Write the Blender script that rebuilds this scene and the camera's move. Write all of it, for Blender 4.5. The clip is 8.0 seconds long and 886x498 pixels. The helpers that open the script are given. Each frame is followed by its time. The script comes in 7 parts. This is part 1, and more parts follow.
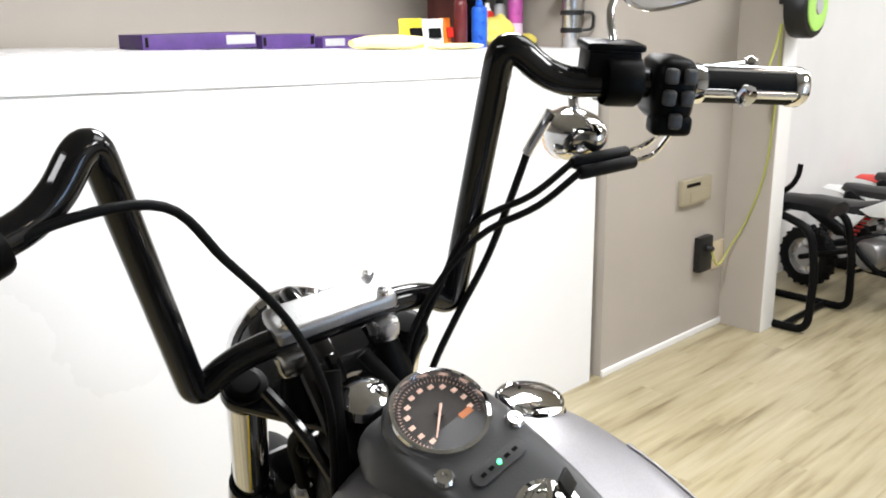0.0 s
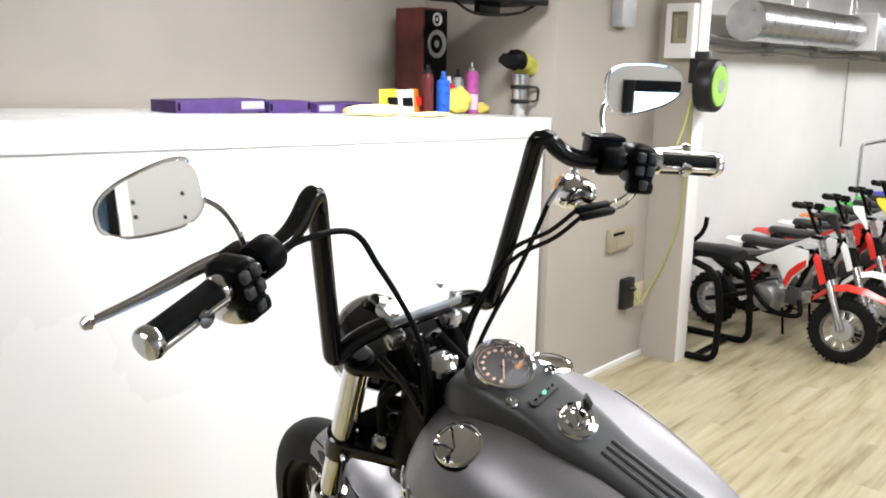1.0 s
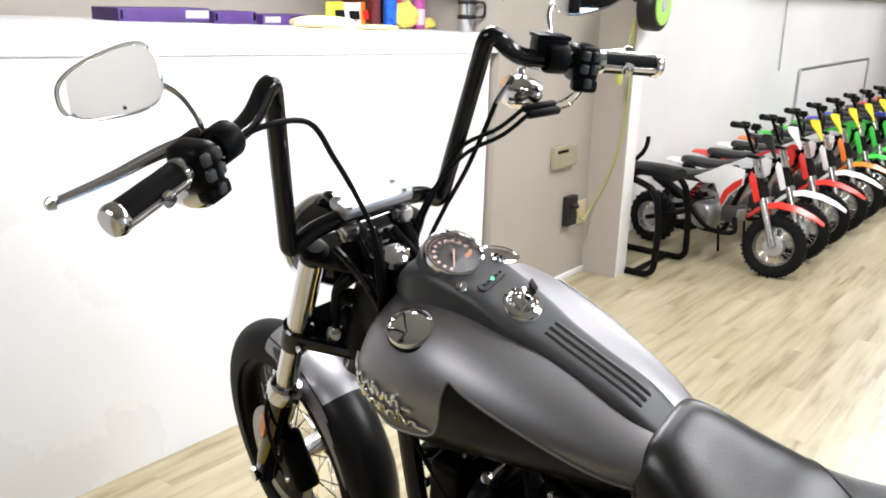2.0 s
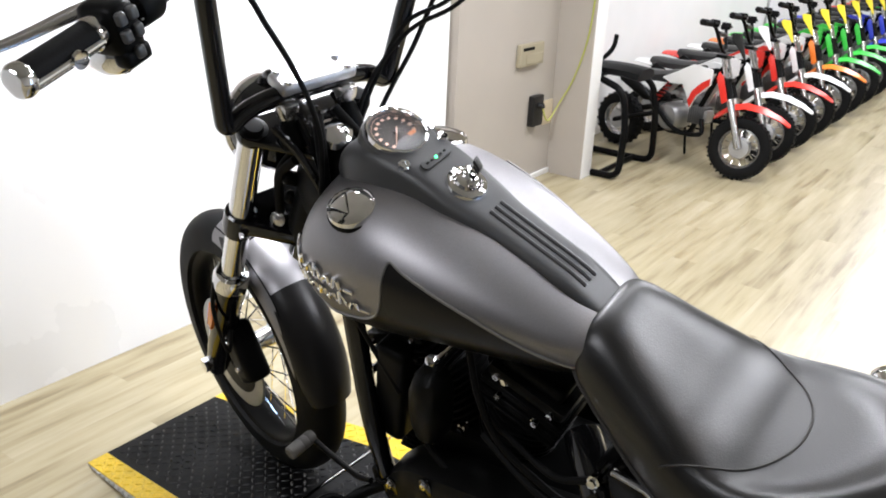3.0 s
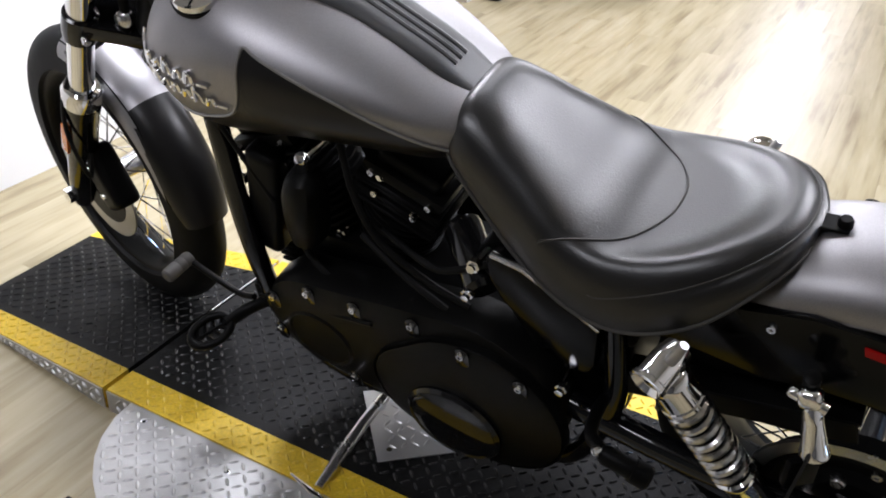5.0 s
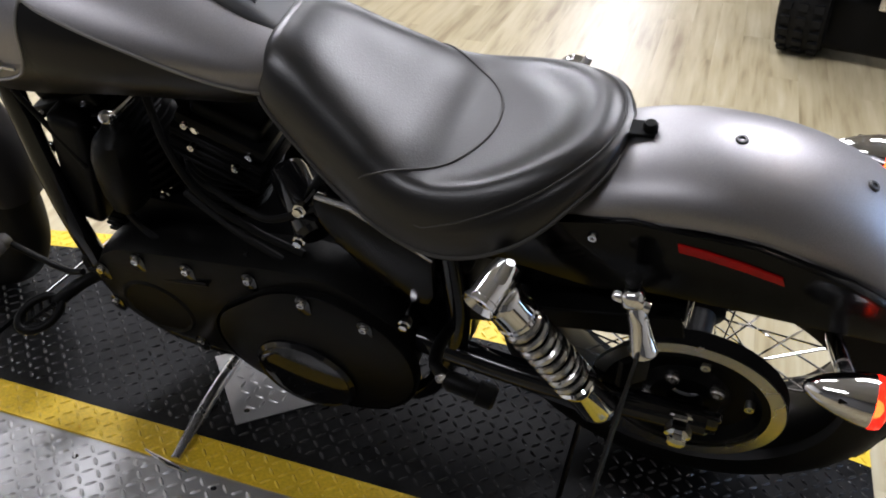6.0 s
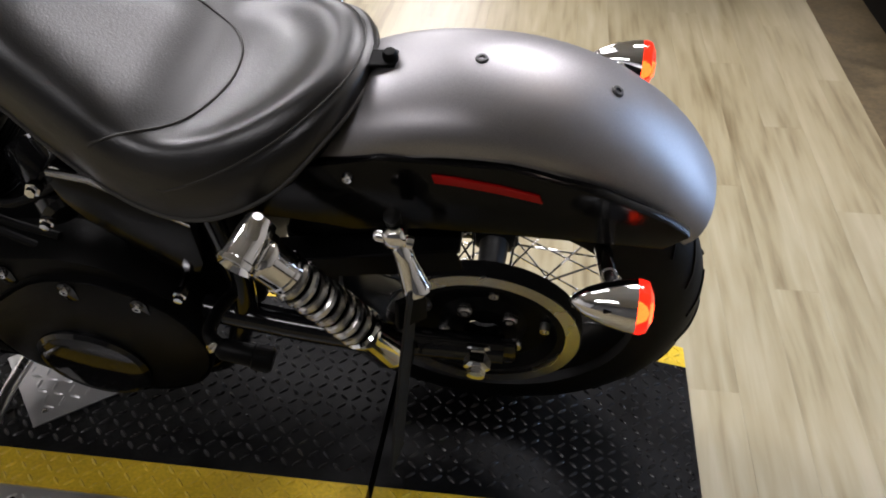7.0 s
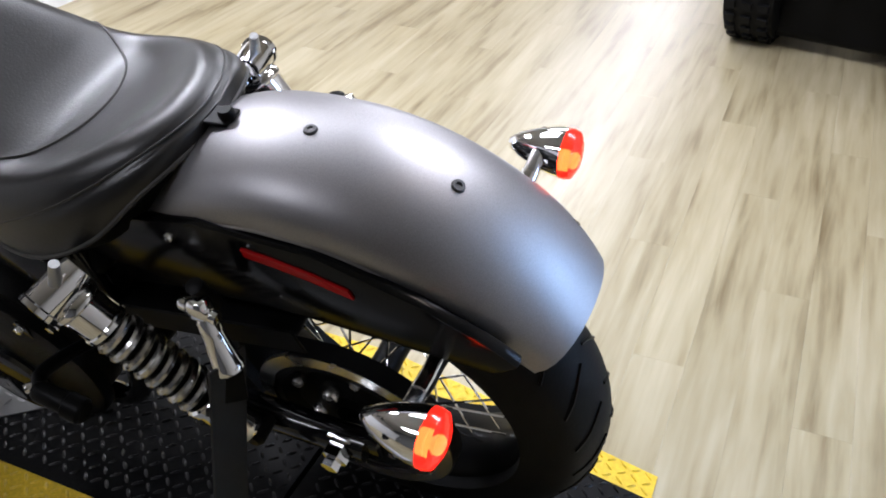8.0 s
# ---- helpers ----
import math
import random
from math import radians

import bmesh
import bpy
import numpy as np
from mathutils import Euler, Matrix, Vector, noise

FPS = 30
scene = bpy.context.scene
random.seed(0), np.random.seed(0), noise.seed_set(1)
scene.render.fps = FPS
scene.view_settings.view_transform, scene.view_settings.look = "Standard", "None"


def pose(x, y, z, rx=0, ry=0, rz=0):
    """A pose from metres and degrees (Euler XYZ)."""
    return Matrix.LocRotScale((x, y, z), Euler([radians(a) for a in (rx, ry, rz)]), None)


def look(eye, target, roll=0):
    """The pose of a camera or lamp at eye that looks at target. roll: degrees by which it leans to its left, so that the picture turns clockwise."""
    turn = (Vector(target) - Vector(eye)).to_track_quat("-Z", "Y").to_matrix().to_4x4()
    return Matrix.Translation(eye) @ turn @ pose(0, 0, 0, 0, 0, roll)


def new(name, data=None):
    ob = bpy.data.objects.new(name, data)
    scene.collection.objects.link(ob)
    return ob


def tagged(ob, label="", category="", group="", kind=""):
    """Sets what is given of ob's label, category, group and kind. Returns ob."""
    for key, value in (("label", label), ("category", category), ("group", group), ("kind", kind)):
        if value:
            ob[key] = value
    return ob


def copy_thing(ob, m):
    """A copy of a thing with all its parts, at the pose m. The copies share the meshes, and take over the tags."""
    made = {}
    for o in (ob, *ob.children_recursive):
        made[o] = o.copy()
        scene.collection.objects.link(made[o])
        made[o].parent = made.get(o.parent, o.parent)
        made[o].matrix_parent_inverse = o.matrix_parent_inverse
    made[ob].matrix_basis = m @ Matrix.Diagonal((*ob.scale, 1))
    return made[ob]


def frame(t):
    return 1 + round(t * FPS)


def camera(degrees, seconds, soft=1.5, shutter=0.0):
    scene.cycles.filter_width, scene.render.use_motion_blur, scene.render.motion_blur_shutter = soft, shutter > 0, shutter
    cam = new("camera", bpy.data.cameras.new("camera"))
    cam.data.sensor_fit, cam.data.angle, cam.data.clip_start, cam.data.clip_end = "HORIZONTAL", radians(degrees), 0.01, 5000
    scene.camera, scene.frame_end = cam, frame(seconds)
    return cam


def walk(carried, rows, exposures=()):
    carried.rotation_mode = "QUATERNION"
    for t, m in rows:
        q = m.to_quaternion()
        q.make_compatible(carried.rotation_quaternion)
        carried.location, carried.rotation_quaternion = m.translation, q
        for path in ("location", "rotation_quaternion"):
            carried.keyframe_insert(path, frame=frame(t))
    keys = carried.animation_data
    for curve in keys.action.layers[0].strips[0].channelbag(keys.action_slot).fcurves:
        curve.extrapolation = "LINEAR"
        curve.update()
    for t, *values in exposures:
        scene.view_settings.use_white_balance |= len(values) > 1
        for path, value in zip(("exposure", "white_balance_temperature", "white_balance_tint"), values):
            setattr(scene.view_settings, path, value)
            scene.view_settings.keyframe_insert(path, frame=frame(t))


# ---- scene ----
cam = camera(53.7, 8.0, soft=1.9)
PATH = [
    (0, (-0.39, 0.698, 1.428), (1.022, -0.619, 0.905), -0.8),
    (0.5, (-0.515, 0.984, 1.458), (0.812, -0.44, 0.998), 1.8),
    (1, (-0.599, 1.226, 1.507), (0.688, -0.249, 1.097), 1.0),
    (1.5, (-0.634, 1.28, 1.496), (0.587, -0.239, 1.047), 1.3),
    (1.7, (-0.634, 1.291, 1.482), (0.563, -0.232, 0.987), 1.4),
    (2.8, (-0.655, 1.248, 1.412), (0.425, -0.276, 0.697), 3.0),
    (3, (-0.659, 1.234, 1.399), (0.407, -0.281, 0.645), 2.6),
    (3.5, (-0.659, 1.219, 1.364), (0.358, -0.282, 0.521), 3.3),
    (4, (-0.668, 1.209, 1.331), (0.291, -0.271, 0.388), 2.9),
    (4.2, (-0.671, 1.205, 1.316), (0.26, -0.268, 0.335), 2.9),
    (5.3, (-0.705, 1.183, 1.277), (0.006, -0.344, 0.198), 2.5),
    (5.5, (-0.718, 1.178, 1.269), (-0.063, -0.357, 0.166), 2.3),
    (6, (-0.747, 1.168, 1.254), (-0.256, -0.417, 0.137), 2.0),
    (6.5, (-0.785, 1.147, 1.238), (-0.447, -0.441, 0.069), 1.7),
    (7, (-0.89, 1.092, 1.216), (-0.681, -0.495, 0.017), -0.0),
    (7.5, (-1.161, 1.014, 1.193), (-0.766, -0.573, 0.042), -0.6),
    (8, (-1.289, 0.835, 1.2), (-0.63, -0.673, 0.064), -0.2),
]
walk(cam, [(t, look(eye, target, roll)) for t, eye, target, roll in PATH], [(0.0, 0.0, 6450, 10), (3.0, 0.20, 6250, 12), (4.0, 0.24, 6150, 14), (5.5, 0.11, 6150, 15), (6.5, -0.07, 6350, 15), (7.0, -0.14, 6500, 16), (7.5, -0.08, 6380, 15), (8.0, 0.0, 6000, 15)])

# ---------------------------------------------------------------- light and world
world = bpy.data.worlds.new("daylight")
scene.world = world
world.use_nodes = True
wn = world.node_tree
sky = wn.nodes.new("ShaderNodeTexSky")
sky.sky_type, sky.sun_disc, sky.sun_elevation, sky.sun_rotation = "NISHITA", False, radians(35), radians(250)
wn.nodes["Background"].inputs["Strength"].default_value = 0.12
wn.links.new(sky.outputs["Color"], wn.nodes["Background"].inputs["Color"])

FLOOR, CEIL = -0.06, 2.3
# ceiling lights: x, y, watts, size in x and y
# All out of view; the second and fourth are made-up fill.
LAMPS = [(1.00, -0.80, 64, 0.34, 0.90), (0.02, -0.95, 14, 0.58, 1.18), (-1.18, -1.06, 37, 0.80, 0.50), (0.35, 1.65, 17, 1.00, 0.40), (0.30, -3.4, 44, 0.58, 1.18), (0.30, -5.4, 54, 0.58, 1.18), (0.30, -7.6, 52, 0.58, 1.18), (0.30, -9.8, 52, 0.58, 1.18)]
# small warm spots in the ceiling over the lift: x, y, watts
SPOTS = [(-1.50, -0.30, 2.0)]


# ---------------------------------------------------------------- materials
def material(name, colour, rough=0.5, metal=0.0, vary=0.12, scale=6.0, bump=0.05, grain=180.0, coat=0.0, wear=0.12, emit=0.0, spec=0.4, fine=0.0):
    m = bpy.data.materials.new(name)
    m.use_nodes = True
    nt = m.node_tree
    b = nt.nodes["Principled BSDF"]
    tc = nt.nodes.new("ShaderNodeTexCoord")
    n1 = nt.nodes.new("ShaderNodeTexNoise")
    n1.inputs["Scale"].default_value, n1.inputs["Detail"].default_value = scale, 6
    n2 = nt.nodes.new("ShaderNodeTexNoise")
    n2.inputs["Scale"].default_value, n2.inputs["Detail"].default_value = grain, 3
    for n in (n1, n2):
        nt.links.new(tc.outputs["Object"], n.inputs["Vector"])
    ramp = nt.nodes.new("ShaderNodeMapRange")
    ramp.inputs["From Min"].default_value, ramp.inputs["From Max"].default_value = 0.3, 0.7
    ramp.inputs["To Min"].default_value, ramp.inputs["To Max"].default_value = 1 - vary, 1 + vary
    nt.links.new(n1.outputs["Fac"], ramp.inputs["Value"])
    mul = nt.nodes.new("ShaderNodeVectorMath")
    mul.operation = "SCALE"
    mul.inputs[0].default_value = colour
    if fine:
        r2 = nt.nodes.new("ShaderNodeMapRange")
        r2.inputs["From Min"].default_value, r2.inputs["From Max"].default_value = 0.3, 0.7
        r2.inputs["To Min"].default_value, r2.inputs["To Max"].default_value = 1 - fine, 1 + fine
        nt.links.new(n2.outputs["Fac"], r2.inputs["Value"])
        mm = nt.nodes.new("ShaderNodeMath")
        mm.operation = "MULTIPLY"
        nt.links.new(ramp.outputs["Result"], mm.inputs[0])
        nt.links.new(r2.outputs["Result"], mm.inputs[1])
        nt.links.new(mm.outputs[0], mul.inputs["Scale"])
    else:
        nt.links.new(ramp.outputs["Result"], mul.inputs["Scale"])
    nt.links.new(mul.outputs["Vector"], b.inputs["Base Color"])
    rr = nt.nodes.new("ShaderNodeMapRange")
    rr.inputs["From Min"].default_value, rr.inputs["From Max"].default_value = 0.3, 0.7
    rr.inputs["To Min"].default_value, rr.inputs["To Max"].default_value = max(0.02, rough * (1 - wear)), min(1.0, rough * (1 + wear))
    nt.links.new(n1.outputs["Fac"], rr.inputs["Value"])
    nt.links.new(rr.outputs["Result"], b.inputs["Roughness"])
    b.inputs["Metallic"].default_value = metal
    b.inputs["Coat Weight"].default_value = coat
    b.inputs["Coat Roughness"].default_value = 0.06
    b.inputs["Specular IOR Level"].default_value = spec
    if bump:
        bp = nt.nodes.new("ShaderNodeBump")
        bp.inputs["Strength"].default_value, bp.inputs["Distance"].default_value = bump, 0.002
        nt.links.new(n2.outputs["Fac"], bp.inputs["Height"])
        nt.links.new(bp.outputs["Normal"], b.inputs["Normal"])
    if emit:
        b.inputs["Emission Color"].default_value = (*colour, 1)
        b.inputs["Emission Strength"].default_value = emit
    return m


def glassy(name, colour, rough=0.03, emit=0.0, transmission=1.0):
    m = material(name, colour, rough, vary=0.03, bump=0.0, emit=emit)
    m.node_tree.nodes["Principled BSDF"].inputs["Transmission Weight"].default_value = transmission
    return m


def plank_material(name):
    """Pale greyed-oak vinyl: grain drawn out along y, tone changing from board to board."""
    m = bpy.data.materials.new(name)
    m.use_nodes = True
    nt = m.node_tree
    b = nt.nodes["Principled BSDF"]
    geo = nt.nodes.new("ShaderNodeNewGeometry")
    info = nt.nodes.new("ShaderNodeObjectInfo")
    rnd = nt.nodes.new("ShaderNodeMath")
    rnd.operation = "ADD"
    nt.links.new(info.outputs["Random"], rnd.inputs[0])
    nt.links.new(geo.outputs["Random Per Island"], rnd.inputs[1])
    fr = nt.nodes.new("ShaderNodeMath")
    fr.operation = "FRACT"
    nt.links.new(rnd.outputs[0], fr.inputs[0])
    shift = nt.nodes.new("ShaderNodeCombineXYZ")
    big = nt.nodes.new("ShaderNodeMath")
    big.operation = "MULTIPLY"
    big.inputs[1].default_value = 37.0
    nt.links.new(fr.outputs[0], big.inputs[0])
    for i in range(3):
        nt.links.new(big.outputs[0], shift.inputs[i])
    add = nt.nodes.new("ShaderNodeVectorMath")
    nt.links.new(geo.outputs["Position"], add.inputs[0])
    nt.links.new(shift.outputs[0], add.inputs[1])
    mp = nt.nodes.new("ShaderNodeMapping")
    mp.inputs["Scale"].default_value = (26, 1.7, 1)
    nt.links.new(add.outputs[0], mp.inputs["Vector"])
    n1 = nt.nodes.new("ShaderNodeTexNoise")
    n1.inputs["Scale"].default_value, n1.inputs["Detail"].default_value, n1.inputs["Distortion"].default_value = 1.5, 8.0, 0.35
    nt.links.new(mp.outputs[0], n1.inputs["Vector"])
    mp2 = nt.nodes.new("ShaderNodeMapping")
    mp2.inputs["Scale"].default_value = (8.5, 1.25, 1)
    nt.links.new(add.outputs[0], mp2.inputs["Vector"])
    n2 = nt.nodes.new("ShaderNodeTexNoise")
    n2.inputs["Scale"].default_value, n2.inputs["Detail"].default_value = 1.3, 8
    nt.links.new(mp2.outputs[0], n2.inputs["Vector"])
    ramp = nt.nodes.new("ShaderNodeValToRGB")
    e = ramp.color_ramp.elements
    e[0].position, e[0].color = 0.31, (0.175, 0.132, 0.068, 1)
    e[1].position, e[1].color = 0.69, (0.475, 0.42, 0.288, 1)
    mid = e.new(0.47)
    mid.color = (0.355, 0.302, 0.182, 1)
    mix = nt.nodes.new("ShaderNodeMath")
    mix.operation = "MULTIPLY_ADD"
    mix.inputs[1].default_value = 0.45
    nt.links.new(n1.outputs["Fac"], mix.inputs[0])
    half = nt.nodes.new("ShaderNodeMath")
    half.operation = "MULTIPLY"
    half.inputs[1].default_value = 0.55
    nt.links.new(n2.outputs["Fac"], half.inputs[0])
    nt.links.new(half.outputs[0], mix.inputs[2])
    nt.links.new(mix.outputs[0], ramp.inputs["Fac"])
    tone = nt.nodes.new("ShaderNodeMapRange")
    tone.inputs["To Min"].default_value, tone.inputs["To Max"].default_value = 0.96, 1.04
    nt.links.new(fr.outputs[0], tone.inputs["Value"])
    mul = nt.nodes.new("ShaderNodeVectorMath")
    mul.operation = "SCALE"
    nt.links.new(ramp.outputs["Color"], mul.inputs[0])
    nt.links.new(tone.outputs["Result"], mul.inputs["Scale"])
    nt.links.new(mul.outputs["Vector"], b.inputs["Base Color"])
    rr = nt.nodes.new("ShaderNodeMapRange")
    rr.inputs["To Min"].default_value, rr.inputs["To Max"].default_value = 0.24, 0.42
    nt.links.new(n1.outputs["Fac"], rr.inputs["Value"])
    nt.links.new(rr.outputs["Result"], b.inputs["Roughness"])
    bp = nt.nodes.new("ShaderNodeBump")
    bp.inputs["Strength"].default_value, bp.inputs["Distance"].default_value = 0.12, 0.002
    nt.links.new(n1.outputs["Fac"], bp.inputs["Height"])
    nt.links.new(bp.outputs["Normal"], b.inputs["Normal"])
    return m


M = {
    "floor": plank_material("greyed_oak_vinyl"),
    "underfloor": material("brown_joint", (0.20, 0.16, 0.105), 0.9),
    "white": material("white_wall_paint", (0.80, 0.79, 0.77), 0.55, vary=0.03, scale=2.5, bump=0.12, grain=90),
    "gloss_white": material("glossy_white_panel", (0.82, 0.82, 0.82), 0.28, vary=0.02, scale=1.5, bump=0.02, grain=40),
    "beige": material("beige_wall_paint", (0.405, 0.365, 0.315), 0.6, vary=0.06, scale=1.8, bump=0.15, grain=80),
    "charcoal": material("unseen_dark_wall", (0.10, 0.10, 0.10), 0.7, vary=0.06, scale=2, bump=0.1, grain=90),
    "grey": material("pale_grey_paint", (0.40, 0.395, 0.375), 0.6, vary=0.04, scale=2, bump=0.1, grain=90),
    "ceiling": material("cream_ceiling_paint", (0.36, 0.345, 0.315), 0.85, vary=0.08, scale=2, bump=0.2, grain=60),
    "denim": material("satin_silver_paint", (0.31, 0.302, 0.312), 0.44, 0.88, vary=0.03, scale=3, bump=0.03, grain=900, fine=0.14),
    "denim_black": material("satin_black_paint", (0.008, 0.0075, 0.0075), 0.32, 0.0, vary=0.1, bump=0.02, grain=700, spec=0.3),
    "line": material("silver_pinstripe", (0.26, 0.255, 0.25), 0.35, 0.6, bump=0),
    "black": material("gloss_black_enamel", (0.006, 0.006, 0.0065), 0.09, 0.0, vary=0.2, bump=0.0, coat=0.1),
    "satin_black": material("satin_black_powder_coat", (0.0035, 0.0035, 0.0035), 0.40, vary=0.2, bump=0.06, grain=500, spec=0.08),
    "cover_black": material("gloss_black_cover", (0.003, 0.003, 0.003), 0.16, vary=0.2, bump=0.0, spec=0.16),
    "wrinkle": material("black_wrinkle_coat", (0.004, 0.004, 0.0038), 0.34, vary=0.2, bump=0.3, grain=420, spec=0.10),
    "console": material("black_console_coat", (0.052, 0.052, 0.053), 0.42, vary=0.1, bump=0.12, grain=500, spec=0.5),
    "chrome": material("chrome", (0.86, 0.86, 0.87), 0.055, 1.0, vary=0.02, bump=0.0),
    "satin_metal": material("brushed_aluminium", (0.62, 0.61, 0.60), 0.26, 1.0, vary=0.05, bump=0.05, grain=300),
    "engine_dark": material("grey_engine_casting", (0.13, 0.13, 0.13), 0.45, 0.7, vary=0.2, bump=0.2, grain=250),
    "cast": material("cast_aluminium", (0.42, 0.42, 0.42), 0.42, 0.9, vary=0.12, bump=0.2, grain=250),
    "duct": material("galvanised_steel", (0.62, 0.63, 0.65), 0.30, 0.95, vary=0.16, scale=14, bump=0.06, grain=60),
    "rubber": material("black_rubber", (0.005, 0.005, 0.005), 0.6, vary=0.2, bump=0.15, grain=260, spec=0.12),
    "leather": material("black_leather", (0.005, 0.0048, 0.0047), 0.37, vary=0.12, scale=9, bump=0.18, grain=330, spec=0.66),
    "stitch": material("dark_seam_thread", (0.045, 0.043, 0.04), 0.6, bump=0.1),
    "glove": material("olive_yellow_work_cloth", (0.42, 0.40, 0.07), 0.9, vary=0.25, scale=22, bump=0.8, grain=300),
    "border": material("dark_brown_floor_strip", (0.105, 0.078, 0.042), 0.5, vary=0.4, scale=7, bump=0.1, grain=60, fine=0.2),
    "toe_rubber": material("greyed_rubber", (0.09, 0.085, 0.08), 0.6, vary=0.15, bump=0.2, grain=300),
    "webbing": material("black_webbing_strap", (0.009, 0.009, 0.009), 0.7, bump=0.5, grain=600),
    "mirror": material("mirror_glass", (0.93, 0.93, 0.93), 0.015, 1.0, vary=0.0, bump=0, wear=0),
    "glass": glassy("clear_glass", (0.95, 0.95, 0.95), 0.02),
    "thin_glass": glassy("thin_instrument_glass", (0.97, 0.97, 0.97), 0.02),
    "dial": material("brown_black_dial_face", (0.045, 0.040, 0.037), 0.35, bump=0.02),
    "dial_mark": material("pale_orange_dial_print", (0.66, 0.44, 0.34), 0.5, bump=0, emit=0.12),
    "lcd": material("orange_dial_display", (0.42, 0.15, 0.06), 0.4, bump=0, emit=0.25),
    "green_led": material("green_pilot_light", (0.10, 0.95, 0.35), 0.3, bump=0, emit=4.0),
    "red_lens": glassy("red_lens", (0.90, 0.03, 0.012), 0.12, emit=0.7, transmission=0.8),
    "red_core": material("lit_bulb_behind_red_lens", (1.0, 0.22, 0.04), 0.4, bump=0, emit=16.0),
    "red_reflector": material("red_reflector", (0.40, 0.004, 0.004), 0.25, bump=0.3, grain=900, coat=0.1, spec=0.2),
    "orange": material("amber_reflector", (0.78, 0.19, 0.02), 0.15, bump=0.2, grain=900, coat=0.5),
    "amber_lens": glassy("amber_lens", (0.95, 0.42, 0.08), 0.1, transmission=0.4),
    "deck": material("worn_black_tread_plate", (0.007, 0.007, 0.0072), 0.44, 0.0, vary=0.6, scale=7, bump=0.25, grain=120, fine=0.3, spec=0.10, wear=0.3),
    "lug": material("worn_black_tread_lugs", (0.010, 0.010, 0.0102), 0.30, 0.0, vary=0.5, scale=9, bump=0.15, grain=150, spec=0.34, wear=0.3),
    "deck_yellow": material("yellow_safety_paint", (0.68, 0.46, 0.025), 0.40, vary=0.16, scale=9, bump=0.2, grain=150, fine=0.14),
    "tread": material("bare_aluminium_tread_plate", (0.50, 0.50, 0.50), 0.42, 0.8, vary=0.15, scale=9, bump=0.12, grain=160),
    "yellow": material("yellow_plastic", (0.72, 0.58, 0.04), 0.4, bump=0.05),
    "cord": material("lime_green_cord", (0.42, 0.44, 0.10), 0.5, bump=0.05),
    "lime": material("lime_green_plastic", (0.34, 0.60, 0.12), 0.4, vary=0.05, bump=0.04),
    "purple": material("purple_carton", (0.065, 0.028, 0.145), 0.5, vary=0.25, scale=18, bump=0.05),
    "label": material("cream_label", (0.66, 0.60, 0.45), 0.6, vary=0.1, bump=0.05),
    "towel": material("yellow_terry_cloth", (0.80, 0.66, 0.14), 0.95, vary=0.12, scale=20, bump=0.9, grain=420),
    "cloth_pale": material("pale_yellow_cloth", (0.82, 0.72, 0.34), 0.95, vary=0.1, scale=18, bump=0.8, grain=380),
    "red": material("red_plastic", (0.66, 0.028, 0.016), 0.32, bump=0.04),
    "wht_plastic": material("white_plastic", (0.78, 0.78, 0.77), 0.32, vary=0.03, bump=0.03),
    "orange_plastic": material("orange_plastic", (0.82, 0.20, 0.02), 0.32, bump=0.04),
    "green_plastic": material("green_plastic", (0.05, 0.52, 0.06), 0.32, bump=0.04),
    "blue_plastic": material("blue_plastic", (0.03, 0.05, 0.50), 0.32, bump=0.04),
    "blk_plastic": material("black_plastic", (0.009, 0.009, 0.009), 0.40, bump=0.1, grain=300),
    "blue_can": material("blue_can_print", (0.02, 0.12, 0.62), 0.3, vary=0.25, scale=30, bump=0),
    "pink_can": material("magenta_can_print", (0.42, 0.08, 0.30), 0.3, vary=0.2, scale=30, bump=0),
    "pale_can": material("pale_pink_label", (0.72, 0.55, 0.66), 0.4, vary=0.1, bump=0),
    "dark_red": material("dark_red_bottle", (0.12, 0.02, 0.02), 0.25, vary=0.2, bump=0),
    "mahogany": material("mahogany_veneer", (0.085, 0.018, 0.014), 0.35, vary=0.3, scale=14, bump=0.08, grain=120),
    "almond": material("almond_plastic", (0.62, 0.52, 0.36), 0.45, vary=0.05, bump=0.04),
    "khaki": material("khaki_plastic", (0.33, 0.29, 0.20), 0.5, vary=0.06, bump=0.05),
    "galv": material("grey_electrical_box", (0.42, 0.42, 0.42), 0.5, 0.3, bump=0.08),
}
M["thin_glass"].node_tree.nodes["Principled BSDF"].inputs["IOR"].default_value = 1.12


# ---------------------------------------------------------------- geometry helpers
def thing(name, m, label, category, group="", kind=""):
    ob = new(name)
    ob.matrix_world = m
    ob.empty_display_size = 0.1
    return tagged(ob, label, category, group, kind)


def geo_mesh(name, geo, mat, smooth=38):
    v, f = geo
    me = bpy.data.meshes.new(name)
    me.from_pydata([tuple(p) for p in v], [], f)
    me.validate()
    me.update()
    me.materials.append(mat)
    if smooth:
        me.polygons.foreach_set("use_smooth", [True] * len(me.polygons))
        me.set_sharp_from_angle(angle=radians(smooth))
    return me


def part(name, geo, mat, parent, label="", smooth=38):
    me = geo if isinstance(geo, bpy.types.Mesh) else geo_mesh(name, geo, mat, smooth)
    ob = new(name, me)
    ob.parent = parent
    return tagged(ob, label)


def single(name, geo, mat, label, category="", kind="", group="", smooth=38):
    return tagged(new(name, geo_mesh(name, geo, mat, smooth)), label, category, group, kind)


def merge(*geos):
    v, f = [], []
    for gv, gf in geos:
        o = len(v)
        v += [tuple(p) for p in gv]
        f += [tuple(i + o for i in q) for q in gf]
    return v, f


def moved(geo, m):
    return [tuple(m @ Vector(p)) for p in geo[0]], geo[1]


